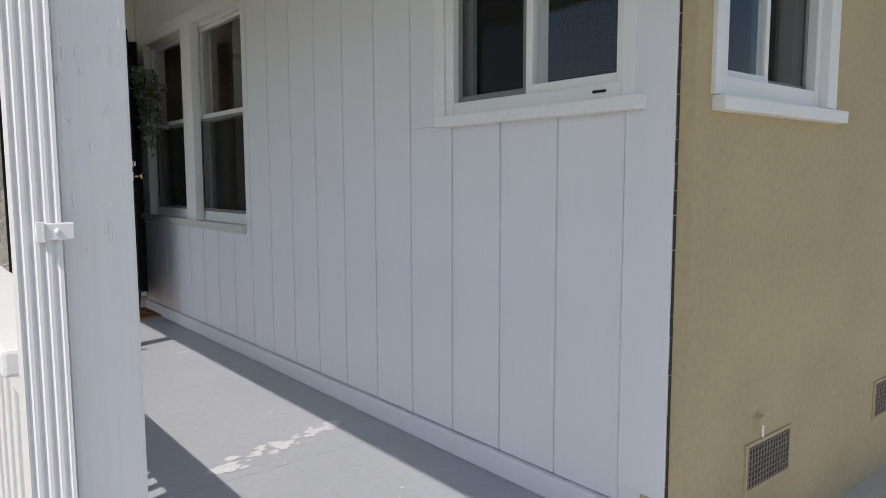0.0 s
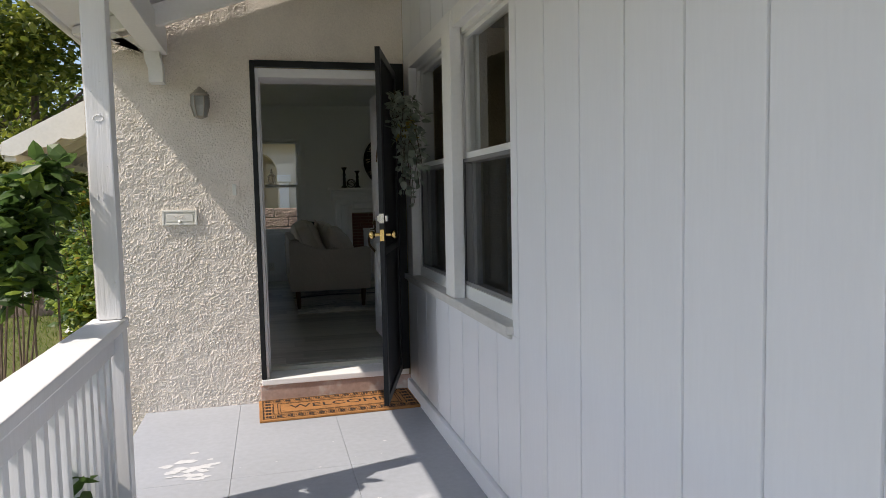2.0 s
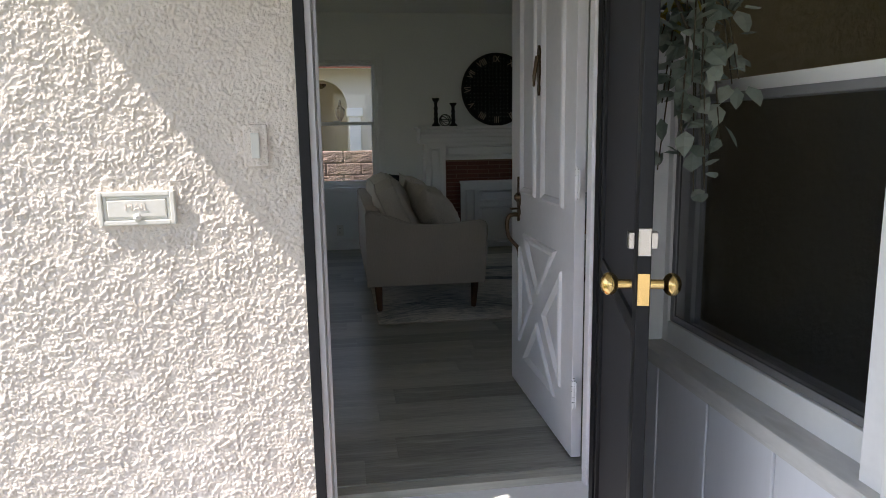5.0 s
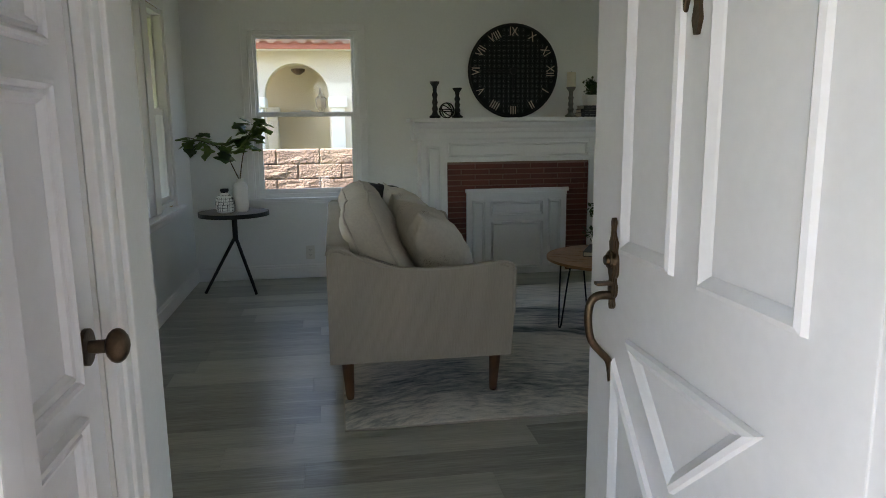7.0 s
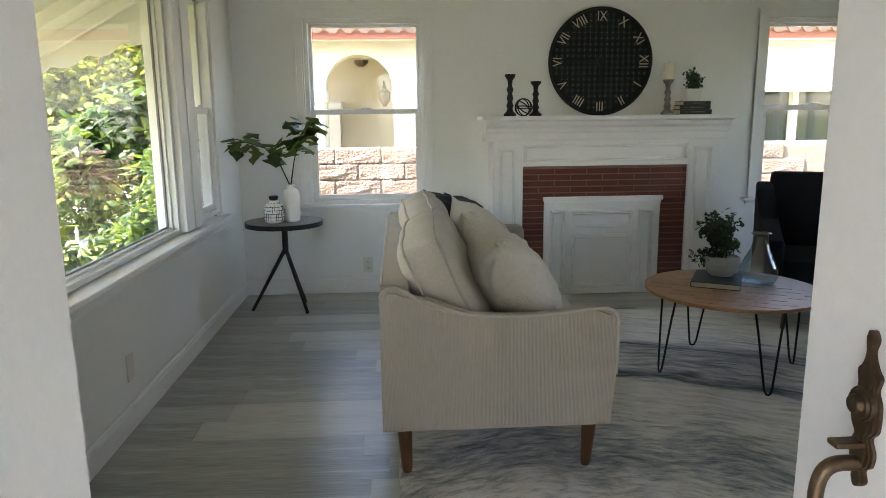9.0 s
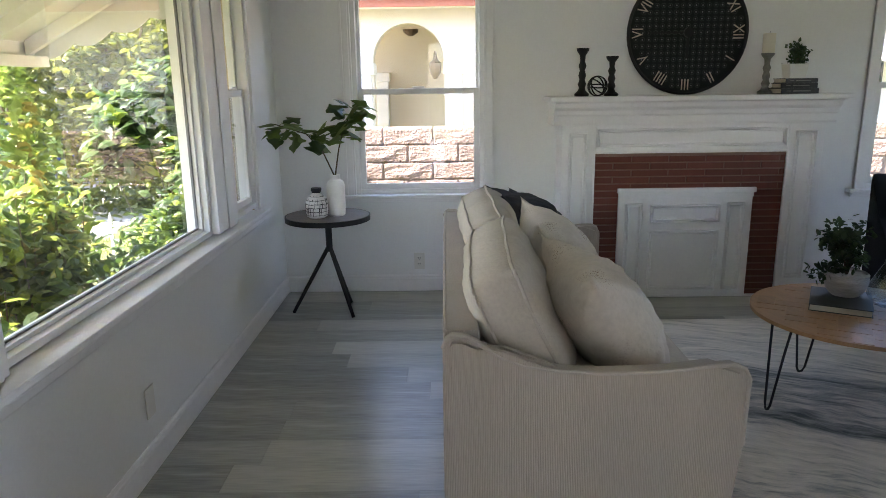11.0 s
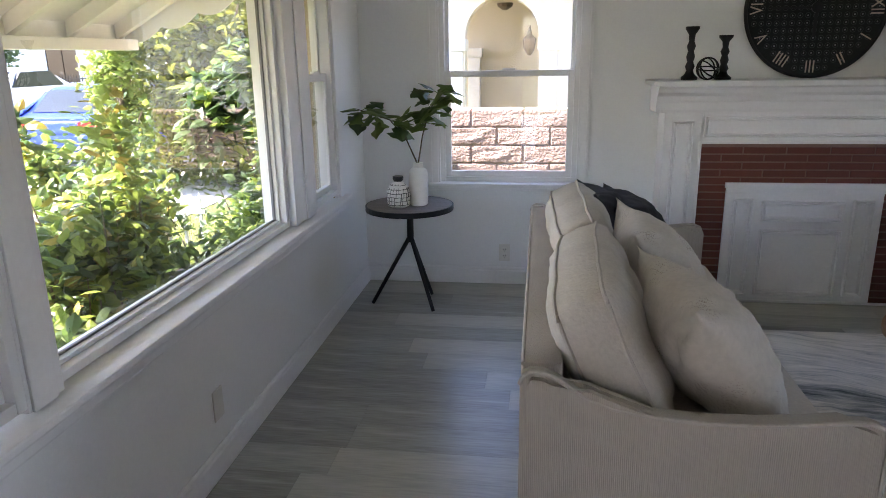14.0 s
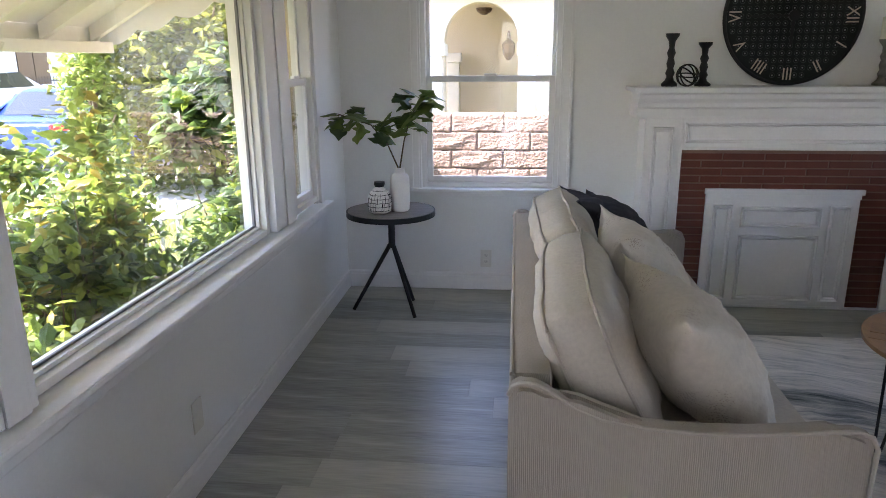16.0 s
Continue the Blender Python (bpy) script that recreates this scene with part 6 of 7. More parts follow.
# clock
CX, CZ, CR = 2.835, 1.88, 0.375
ck = thing("wall_clock", CX, FAR, CZ, "large round black clock with pale Roman numerals over the mantel", "clock")
bm = bmesh.new()
tube(bm, [(0, -0.004, 0), (0, -0.030, 0)], CR - 0.008, 72)
part("face", bm, M_CLOCK, ck)
bm = bmesh.new()
tube(bm, [(CR * math.cos(2 * math.pi * k / 72), -0.022, CR * math.sin(2 * math.pi * k / 72)) for k in range(73)], 0.012, 8)
part("rim", bm, M_BLACK, ck, smooth=True)
dots, cells = bmesh.new(), bmesh.new()
for i in range(-9, 10):
    for j in range(-9, 10):
        x, z = i * 0.041, j * 0.041
        if math.hypot(x, z) < CR - 0.030:
            tube(dots, [(x, -0.0298, z), (x, -0.0312, z)], 0.0042, 6)
            tube(cells, [(x + 0.0145 * math.cos(q * math.pi / 4), -0.0305, z + 0.0145 * math.sin(q * math.pi / 4)) for q in range(9)], 0.0015, 4)
tagged(part("dot_pattern", dots, M_DOT, ck), kind="stuff")
tagged(part("lattice", cells, M_LATTICE, ck, "dark green-grey embossed lattice"), kind="stuff")
for k, num in enumerate(("XII", "I", "II", "III", "IIII", "V", "VI", "VII", "VIII", "IX", "X", "XI")):
    # the clock hangs turned: IX reads at the top
    a = math.pi / 2 - 2 * math.pi * ((k + 3) % 12) / 12
    me = text_mesh(num, 0.098, 0.001)
    me.materials.append(M_NUMERAL)
    rr = CR - 0.058
    shared("numeral", me, ck, Matrix.Translation((rr * math.cos(a), -0.0315, rr * math.sin(a))) @ pose(0, 0, 0, 90) @ pose(0, 0, 0, 0, 0, math.degrees(a) - 90) @ Matrix.Diagonal((0.8, 1, 1, 1)))
boxes("hour_hand", M_BLACK, ck, [(-0.009, 0.009, -0.036, -0.033, -0.16, 0.03)], 0.001)
boxes("minute_hand", M_BLACK, ck, [(-0.25, 0.03, -0.040, -0.037, -0.006, 0.006)], 0.001)
bm = bmesh.new()
tube(bm, [(0, -0.031, 0), (0, -0.044, 0)], 0.03, 20)
part("hub", bm, M_BLACK, ck)

# mantel objects
STICK = [(0.052, 0.0), (0.054, 0.014), (0.030, 0.032), (0.022, 0.05), (0.031, 0.07), (0.020, 0.095), (0.028, 0.12), (0.019, 0.15), (0.029, 0.175), (0.018, 0.20), (0.022, 0.235), (0.044, 0.262), (0.046, 0.275)]
def candlestick(x, y, s, mat, label, candle=False):
    t = thing("candlestick", x, y, MZ, label, "candlestick", group="mantel candlesticks")
    bm = bmesh.new()
    lathe(bm, [(r_ * 0.85, z * s) for r_, z in STICK], 20)
    part("stick", bm, mat, t, smooth=True)
    if candle:
        bm = bmesh.new()
        lathe(bm, [(0.036, 0.0), (0.037, 0.008), (0.037, 0.115), (0.030, 0.118)], 20)
        c = part("candle", bm, M_WAX, t, "ivory pillar candle", smooth=True)
        c.matrix_basis = Matrix.Translation((0, 0, 0.2755 * s))
        bm = bmesh.new()
        tube(bm, [(0, 0, 0.117), (0.001, 0, 0.130)], 0.0012, 5)
        part("wick", bm, M_BLACK, c)
candlestick(2.15, 11.47, 1.06, M_BLACK, "tall turned black candlestick on the mantel")
candlestick(2.335, 11.47, 0.88, M_BLACK, "shorter turned black candlestick on the mantel")
candlestick(3.30, 11.47, 0.90, M_GREYSTICK, "grey turned candlestick holding an ivory candle on the mantel", True)
t = thing("wire_sphere", 2.245, 11.455, MZ, "small black open metal orb on the mantel", "ornament")
for k in range(5):
    bm = bmesh.new()
    m = pose(0, 0, 0.062, 20 * k + 10, 36 * k, 0)
    ring = [m @ Vector((0.060 * math.cos(2 * math.pi * i / 28), 0.060 * math.sin(2 * math.pi * i / 28), 0)) for i in range(29)]
    tube(bm, ring, 0.0042, 6)
    part("ring", bm, M_BLACK, t, smooth=True)
book(3.475, 11.46, MZ, 0.16, 0.235, 0.034, 92, "black hardback book stacked on the mantel")
book(3.475, 11.46, MZ + 0.0345, 0.155, 0.22, 0.030, 87, "black hardback book stacked on the mantel")
book(3.48, 11.46, MZ + 0.065, 0.15, 0.205, 0.028, 94, "black hardback book stacked on the mantel")
plant("small_potted_plant", 3.47, 11.46, MZ + 0.0935, [(0.066, 0.0), (0.068, 0.012), (0.082, 0.085), (0.078, 0.087), (0.072, 0.078)], M_CERAMIC, (0.105, 0.105, 0.085), 420, 0.02, "small green plant in a white pot on stacked books", 31, "square white pot", 4)


def slab(bm, pts, axis, a, b, c=0.03):
    """A padded panel: an outline drawn out along an axis, all edges rounded."""
    lo = len(bm.edges)
    prism(bm, pts, axis, a, b)
    bm.edges.ensure_lookup_table()
    bmesh.ops.bevel(bm, geom=bm.edges[lo:], offset=c, segments=4, affect="EDGES", profile=0.6)


def armchair(x, y, rz, cloth, label, tall, kind):
    """A tub chair: a broad raked back, sloping padded sides, a seat and four short legs."""
    t = thing("armchair", x, y, FLOOR, label, kind, rz=rz)
    bm = bmesh.new()
    slab(bm, [(0.22, 0.20), (0.34, 0.20), (0.44, tall), (0.33, tall)], "x", -0.34, 0.34, 0.035)
    for v in bm.verts:
        v.co.x *= 1 + 0.10 * (tall - v.co.z)
    part("backrest", bm, cloth, t, smooth=True)
    for q in (-1, 1):
        bm = bmesh.new()
        slab(bm, [(-0.34, 0.18), (0.30, 0.18), (0.37, tall - 0.06), (0.25, tall - 0.10), (0.05, 0.64), (-0.36, 0.56)], "x", q * 0.38 - 0.055, q * 0.38 + 0.055, 0.03)
        part("arm", bm, cloth, t, smooth=True)
    bm = bmesh.new()
    box(bm, -0.32, 0.32, -0.33, 0.24, 0.17, 0.31, 0.02)
    part("seat_frame", bm, cloth, t, smooth=True)
    bm = bmesh.new()
    box(bm, -0.315, 0.315, -0.36, 0.235, 0.312, 0.45, 0.045)
    part("seat_cushion", bm, cloth, t, smooth=True)
    for lx, ly in ((-0.28, -0.28), (0.28, -0.28), (-0.26, 0.24), (0.26, 0.24)):
        bm = bmesh.new()
        tube(bm, [(lx * 1.06, ly * 1.06, 0.013), (lx, ly, 0.18)], 0.013, 8, 0.020)
        part("leg", bm, M_LEG, t, smooth=True)


armchair(4.05, 10.55, -22, M_ARMCHAIR, "black velvet armchair with a broad back near the far window", 0.92, "armchair")
armchair(4.30, 9.35, -100, M_GREYCLOTH, "light grey upholstered armchair beside the coffee table", 0.80, "armchair")

# outlets
def plate(name, m, label, sockets):
    t = new(name)
    t.matrix_basis = m
    tagged(t, label, "wall plate")
    boxes("plate", M_PLASTIC, t, [(-0.036, 0.036, -0.006, 0.0, -0.058, 0.058)], 0.003)
    if sockets:
        for z in (-0.021, 0.021):
            s = boxes("socket", M_PLASTIC, t, [(-0.017, 0.017, -0.009, -0.006, z - 0.014, z + 0.014)], 0.003)
            boxes("slots", M_BLACK, s, [(-0.008, -0.005, -0.0098, -0.009, z - 0.003, z + 0.007), (0.005, 0.008, -0.0098, -0.009, z - 0.003, z + 0.007), (-0.002, 0.002, -0.0098, -0.009, z - 0.010, z - 0.006)])


plate("wall_outlet", pose(1.10, FAR - 0.0005, 0.40), "ivory double power outlet on the far wall", True)
plate("blank_plate", pose(LEFT + 0.0005, 9.365, 0.455, 0, 0, 90), "ivory blank cover plate under the picture window", False)


# ---- garden and street ----
def shrub(name, x, y, lumps, n, size, mat, label, seed, trunk=5, kinds=()):
    r = random.Random(seed)
    t = thing(name, x, y, GROUND + 0.02, label, "shrub")
    pts, st = [], bmesh.new()
    for (cx, cy, cz, rx, ry, rz_) in lumps:
        pts += cloud(r, (cx, cy, cz), (rx, ry, rz_), n // len(lumps), 0.15, 6)
    pts = [p for p in pts if p[2] > 0.05]
    for k in range(trunk * 6):
        p = r.choice(pts)
        b = (r.gauss(0, 0.05), r.gauss(0, 0.08), 0)
        b = (p[0] * 0.35 + b[0], p[1] * 0.6 + b[1], 0)
        tube(st, [b, ((b[0] + p[0]) / 2 + r.gauss(0, 0.03), (b[1] + p[1]) / 2 + r.gauss(0, 0.03), p[2] * 0.55), p], 0.009, 6, 0.002)
    part("stems", st, M_BARK, t)
    groups = [(mat, 1.0 - sum(f for _, f in kinds))] + list(kinds)
    r.shuffle(pts)
    i = 0
    for m, f in groups:
        k = int(len(pts) * f)
        bm = bmesh.new()
        leaves(bm, pts[i:i + k], size, r, 0.6, 2.2 if size > 0.06 else 1.6)
        part("foliage", bm, m, t)
        i += k
    return t


# bush outside the picture window
shrub("shrub", -0.62, 9.7, [(-0.05, 0.1, 0.72, 0.42, 0.75, 0.55), (-0.2, 0.75, 0.88, 0.45, 0.60, 0.52), (0.0, -0.65, 0.55, 0.42, 0.65, 0.50), (-0.55, 0.5, 0.85, 0.45, 0.85, 0.50)], 7600, 0.056, M_SHRUB, "dense green garden shrub with yellowing leaves outside the window", 41, 9, ((M_SHRUBDARK, 0.34), (M_AUTUMN, 0.08)))
shrub("sapling", -0.75, 10.25, [(0.0, 0.05, 1.25, 0.22, 0.30, 0.50), (-0.1, 0.30, 1.0, 0.30, 0.35, 0.5)], 520, 0.050, M_SHRUB, "lanky yellow-green sapling rising over the garden shrub", 45, 3, ((M_AUTUMN, 0.22),))
shrub("shrub", -0.42, 10.9, [(0, 0, 0.70, 0.45, 0.65, 0.58), (0.05, 0.6, 0.75, 0.40, 0.5, 0.58), (-0.75, 0.4, 0.75, 0.5, 0.8, 0.66), (-1.3, 0.9, 0.8, 0.6, 0.9, 0.7)], 7600, 0.048, M_SHRUBDARK, "dark green shrub at the corner of the house", 43, 5, ((M_SHRUB, 0.3),))
shrub("tall_shrub", -0.62, 12.7, [(0.0, 0.0, 0.9, 0.60, 0.45, 0.75), (0.35, 0.05, 1.3, 0.45, 0.40, 0.75), (-0.3, 0.1, 1.6, 0.5, 0.4, 0.7)], 5200, 0.085, M_SHRUBDARK, "tall dark green shrub at the end of the block wall", 49, 5, ((M_SHRUB, 0.2),))
# shrub outside the porch railing
shrub("porch_shrub", 0.12, 4.15, [(0.08, 0.05, 0.55, 0.16, 0.32, 0.40), (0.06, 0.12, 0.40, 0.16, 0.34, 0.34), (0.08, 0.14, 1.48, 0.13, 0.18, 0.36)], 3000, 0.058, M_SHRUBDARK, "dark leafy shrub growing against the porch railing", 47, 5, ((M_SHRUB, 0.25),))


# awning over the picture window
aw = thing("window_awning", 0.03, 9.53, 2.42, "cream metal window awning with a scalloped edge", "awning")
bm = bmesh.new()
prism(bm, [(0.0, 0.0), (-1.06, -0.58), (-1.06, -0.56), (0.0, 0.02)], "y", -1.53, 1.53)
part("canopy", bm, M_AWNING, aw)
for k in range(8):
    y = -1.45 + 0.414 * k
    bm = bmesh.new()
    prism(bm, [(-0.01, -0.085), (-1.05, -0.655), (-1.05, -0.575), (-0.01, -0.006)], "y", y - 0.022, y + 0.022)
    part("rafter", bm, M_AWNING, aw)
boxes("front_beam", M_AWNING, aw, [(-1.055, -0.965, -1.50, 1.50, -0.715, -0.656)], 0.006, "white beam with peeling paint")
bm = bmesh.new()
n = 30
pts = [(-1.53, -0.575)]
for k in range(n * 6 + 1):
    y = -1.53 + 3.06 * k / (n * 6)
    pts.append((y, -0.66 - 0.035 * abs(math.sin(math.pi * k / 6))))
pts.append((1.53, -0.575))
prism(bm, pts, "x", -1.07, -1.062)
part("valance", bm, M_AWNING, aw)
for y in (-1.532, 1.527):
    bm = bmesh.new()
    out = [(0.0, 0.0), (-1.06, -0.58), (-1.06, -0.69)]
    for k in range(25):
        x = -1.06 + 0.90 * k / 24
        out.append((x, -0.66 + 0.50 * (x + 1.06) / 0.90 * 0.55 - 0.04 * abs(math.sin(math.pi * k / 6))))
    prism(bm, out[::-1], "y", y, y + 0.006)
    part("side_valance", bm, M_AWNING, aw)

# brick edging and a garden tap beside the house
bed = thing("brick_edging", -0.95, 8.2, GROUND, "red brick garden edging set at a slant", "edging")
b = bmesh.new()
box(b, -0.05, 0.05, -0.03, 0.03, 0, 0.10, 0.006)
me = bpy.data.meshes.new("brick")
b.to_mesh(me)
b.free()
me.materials.append(M_EDGEBRICK)
for k in range(34):
    shared("brick", me, bed, pose(0.28 - 0.002 * k, -1.6 + 0.075 * k, 0.02, 24, 0, 4))
tap = thing("garden_tap", -0.12, 6.55, GROUND + 0.02, "white painted garden valve pipe in dry soil", "tap")
bm = bmesh.new()
tube(bm, [(0, 0, 0.0), (0, 0, 0.30)], 0.022, 10)
tube(bm, [(0, 0, 0.26), (-0.10, -0.02, 0.26)], 0.016, 8)
part("pipe", bm, M_WHITEIRON, tap, smooth=True)
bm = bmesh.new()
tube(bm, [(0.0, 0, 0.30), (0, 0, 0.35)], 0.008, 8)
lathe(bm, [(0.03, 0.35), (0.035, 0.36), (0.02, 0.365)], 10)
part("handle", bm, M_WHITEIRON, tap, smooth=True)
# low white plastic seat on the lawn
sw = thing("garden_chair", -1.06, 10.15, GROUND, "low white plastic garden seat with a hooped back on the lawn", "garden chair", rz=-32)
hoop = [(0.0, 0.19 * math.cos(a) * (1 - 0.35 * max(0.0, math.sin(a))), 0.34 + 0.34 * math.sin(a)) for a in (math.pi * (-0.22 + 1.44 * k / 20) for k in range(21))]
bm = bmesh.new()
tube(bm, hoop, 0.022, 8)
part("back_hoop", bm, M_CERAMIC, sw, smooth=True)
for q in (-0.07, 0.0, 0.07):
    bm = bmesh.new()
    tube(bm, [(0.0, q, 0.20), (0.0, q * 0.75, 0.62)], 0.014, 6)
    part("slat", bm, M_CERAMIC, sw, smooth=True)
bm = bmesh.new()
slab(bm, [(-0.06, 0.20), (-0.02, 0.08), (0.16, 0.005), (0.34, 0.005), (0.46, 0.20)], "y", -0.20, 0.20, 0.02)
part("seat_shell", bm, M_CERAMIC, sw, smooth=True)
for q in (-0.185, 0.185):
    bm = bmesh.new()
    tube(bm, [(-0.03, q, 0.20), (0.15, q, 0.27), (0.44, q, 0.22)], 0.02, 8)
    part("armrest", bm, M_CERAMIC, sw, smooth=True)

# low block wall with white pickets across the yard
fence = thing("garden_fence", -3.6, 12.1, GROUND, "white metal picket fence on a low block wall", "fence")
boxes("base_wall", M_BLOCK, fence, [(-0.95, 2.4, -0.1, 0.1, 0, 0.25)], 0.01)
boxes("pillar", M_BLOCK, fence, [(-1.3, -0.95, -0.18, 0.18, 0, 0.95)], 0.01)
boxes("rail", M_WHITEIRON, fence, [(-0.95, 2.4, -0.015, 0.015, 0.32, 0.345), (-0.95, 2.4, -0.015, 0.015, 0.70, 0.725)])
b = bmesh.new()
box(b, -0.011, 0.011, -0.011, 0.011, 0.25, 0.80)
lathe(b, [(0.018, 0.80), (0.012, 0.82), (0.001, 0.86)], 6)
me = bpy.data.meshes.new("picket")
b.to_mesh(me)
b.free()
me.materials.append(M_WHITEIRON)
for k in range(25):
    shared("picket", me, fence, Matrix.Translation((-0.88 + 0.135 * k, 0, 0)))

# block wall between the gardens, seen through the far window
bw = thing("block_wall", 0.0, 13.2, GROUND, "tan split-face block garden wall", "garden wall")
boxes("core", M_JOINT, bw, [(-0.05, 6.0, 0.014, 0.16, 0, 1.36)])
blocks = [bmesh.new() for _ in range(4)]
meshes = []
for q, b in enumerate(blocks):
    box(b, 0, 0.435, 0, 0.20, 0, 0.148, 0.012)
    bmesh.ops.subdivide_edges(b, edges=[e for e in b.edges if e.calc_length() > 0.1], cuts=3, use_grid_fill=True)
    for v in b.verts:
        if v.co.y < 0.1:
            v.co.y += 0.014 * noise.noise(v.co * 14 + Vector((q * 5, 0, 0)))
    me = bpy.data.meshes.new("block")
    b.to_mesh(me)
    b.free()
    me.materials.append(M_BLOCK)
    meshes.append(me)
for row in range(9):
    z = row * 0.155
    for k in range(3, 15):
        x = -1.5 + 0.447 * k + (0.2235 if row % 2 else 0)
        shared("block", meshes[(row * 7 + k * 3) % 4], bw, Matrix.Translation((x, 0, z)))


def neighbour():
    """House next door: an arched porch, red fascia, tiled eave and a side window."""
    Y = 15.5
    t = thing("neighbour_house", 3.0, Y, GROUND, "cream stucco neighbour house with an arched porch and tiled roof", "house")
    X0, X1, H = -0.9, 14.0, 2.62
    ax, ar, sp = 0.86 - 3.0, 0.425, 2.035     # arch centre, radius, springing height above ground
    bm = bmesh.new()
    N = 20
    top = [(ax + ar * math.cos(math.pi * k / N), sp + ar * math.sin(math.pi * k / N)) for k in range(N + 1)]
    def strip(x0, x1, z0, z1):
        box(bm, x0, x1, 0, 0.25, z0, z1)
    strip(X0 - 3, ax - ar, 0, H)
    strip(ax + ar, 2.75, 0, H)
    strip(2.75, 4.45, 0, 1.28)
    strip(2.75, 4.45, 2.12, H)
    strip(4.45, X1 - 3, 0, H)
    for (xa, za), (xb, zb) in zip(top, top[1:]):
        for y in (0, 0.25):
            quad(bm, (xa, y, za), (xb, y, zb), (xb, y, H), (xa, y, H))
        quad(bm, (xa, 0, za), (xb, 0, zb), (xb, 0.25, zb), (xa, 0.25, za))
    part("wall", bm, M_HOUSE, t)
    boxes("porch_back", M_HOUSE, t, [(ax - 1.7, ax + 2.5, 1.5, 1.6, 0, H), (ax + 2.0, ax + 2.1, 0.25, 1.5, 0, H)])
    for s in (-1, 1):
        bm = bmesh.new()
        x = ax + s * (ar + 0.115)
        box(bm, x - 0.09, x + 0.09, -0.05, 0.27, 0, sp - 0.16, 0.01)
        box(bm, x - 0.13, x + 0.13, -0.09, 0.31, sp - 0.16, sp - 0.02, 0.02)
        part("column", bm, M_HOUSETRIM, t)
    boxes("fascia", M_REDTRIM, t, [(X0 - 3.3, X1 - 2.7, -0.42, -0.38, H - 0.02, H + 0.12)], 0.01)
    boxes("soffit", M_HOUSETRIM, t, [(X0 - 3.3, X1 - 2.7, -0.38, 0.3, H, H + 0.03)])
    roof = boxes("roof", M_ROOF, t, [(X0 - 3.3, X1 - 2.7, 0.3, 0.34, H + 0.03, H + 0.3)])
    bm = bmesh.new()
    prism(bm, [(-0.44, H + 0.10), (5.0, H + 2.3), (5.0, H + 2.2), (-0.40, H + 0.04)], "x", X0 - 3.3, X1 - 2.7)
    part("roof_slope", bm, M_ROOF, roof)
    b = bmesh.new()
    tube(b, [(0, -0.50, H + 0.115), (0, 1.6, H + 0.96)], 0.085, 8, 0.075)
    me = bpy.data.meshes.new("roof_tile")
    b.to_mesh(me)
    b.free()
    me.materials.append(M_ROOF)
    for k in range(82):
        shared("roof_tile", me, roof, Matrix.Translation((X0 - 3.2 + 0.188 * k, 0, 0)))
    wn_ = boxes("window", M_CARGLASS, t, [(2.8, 4.4, 0.12, 0.14, 1.3, 2.1)])
    bm = bmesh.new()
    rect_frame(bm, 2.7, 4.5, 1.22, 2.18, 0.10, -0.04, 0.10, 0.006)
    box(bm, 3.56, 3.64, -0.01, 0.09, 1.32, 2.08)
    part("window_frame", bm, M_HOUSETRIM, wn_)
    bm = bmesh.new()
    prism(bm, [(-0.5, 1.96), (-0.48, 1.94), (0.0, 2.16), (0.0, 2.2)], "x", 2.65, 4.55)
    part("window_hood", bm, M_AWNING, wn_)
    lamp = bmesh.new()
    lathe(lamp, [(0.02, -0.24), (0.07, -0.16), (0.08, -0.05), (0.03, 0.0), (0.012, 0.10)], 8, 1.17 - 3.0, 0.40)
    for v in lamp.verts:
        v.co.z += 2.06
    part("porch_lantern", lamp, M_BRONZE, t, "bronze hanging lantern")
    lamp = bmesh.new()
    lathe(lamp, [(0.03, 2.36), (0.09, 2.40), (0.10, 2.44)], 10, ax, 0.7)
    part("ceiling_lamp", lamp, M_BRONZE, t)
    bm = bmesh.new()
    box(bm, ax - 0.52, ax - 0.36, 1.30, 1.48, 0, 1.80, 0.01)
    box(bm, ax - 0.55, ax - 0.33, 1.27, 1.49, 1.80, 1.92, 0.015)
    part("inner_column", bm, M_HOUSETRIM, t)
    boxes("porch_ceiling", M_HOUSE, t, [(ax - 1.7, ax + 2.1, 0.25, 1.5, 2.54, 2.58)])


neighbour()


def tree(name, x, y, h, crown, n, size, seed, label, mat=None):
    r = random.Random(seed)
    t = thing(name, x, y, GROUND, label, "tree")
    bm = bmesh.new()
    tube(bm, [(0, 0, 0), (0.05, 0.03, h * 0.25), (-0.05, 0.06, h * 0.5), (0.02, 0, h * 0.75)], 0.03 * h, 9, 0.01 * h)
    for k in range(7):
        a = r.uniform(0, 6.28)
        z = h * r.uniform(0.3, 0.6)
        tube(bm, [(0, 0, z), (crown * 0.4 * math.cos(a), crown * 0.4 * math.sin(a), z + h * 0.12), (crown * 0.75 * math.cos(a), crown * 0.75 * math.sin(a), z + h * 0.22)], 0.012 * h, 7, 0.004 * h)
    part("trunk", bm, M_BARK, t)
    bm = bmesh.new()
    leaves(bm, cloud(r, (0, 0, h * 0.66), (crown, crown, h * 0.42), n, 0.3, 14), size, r, 0.7, 1.5)
    part("crown", bm, mat or M_TREE, t)


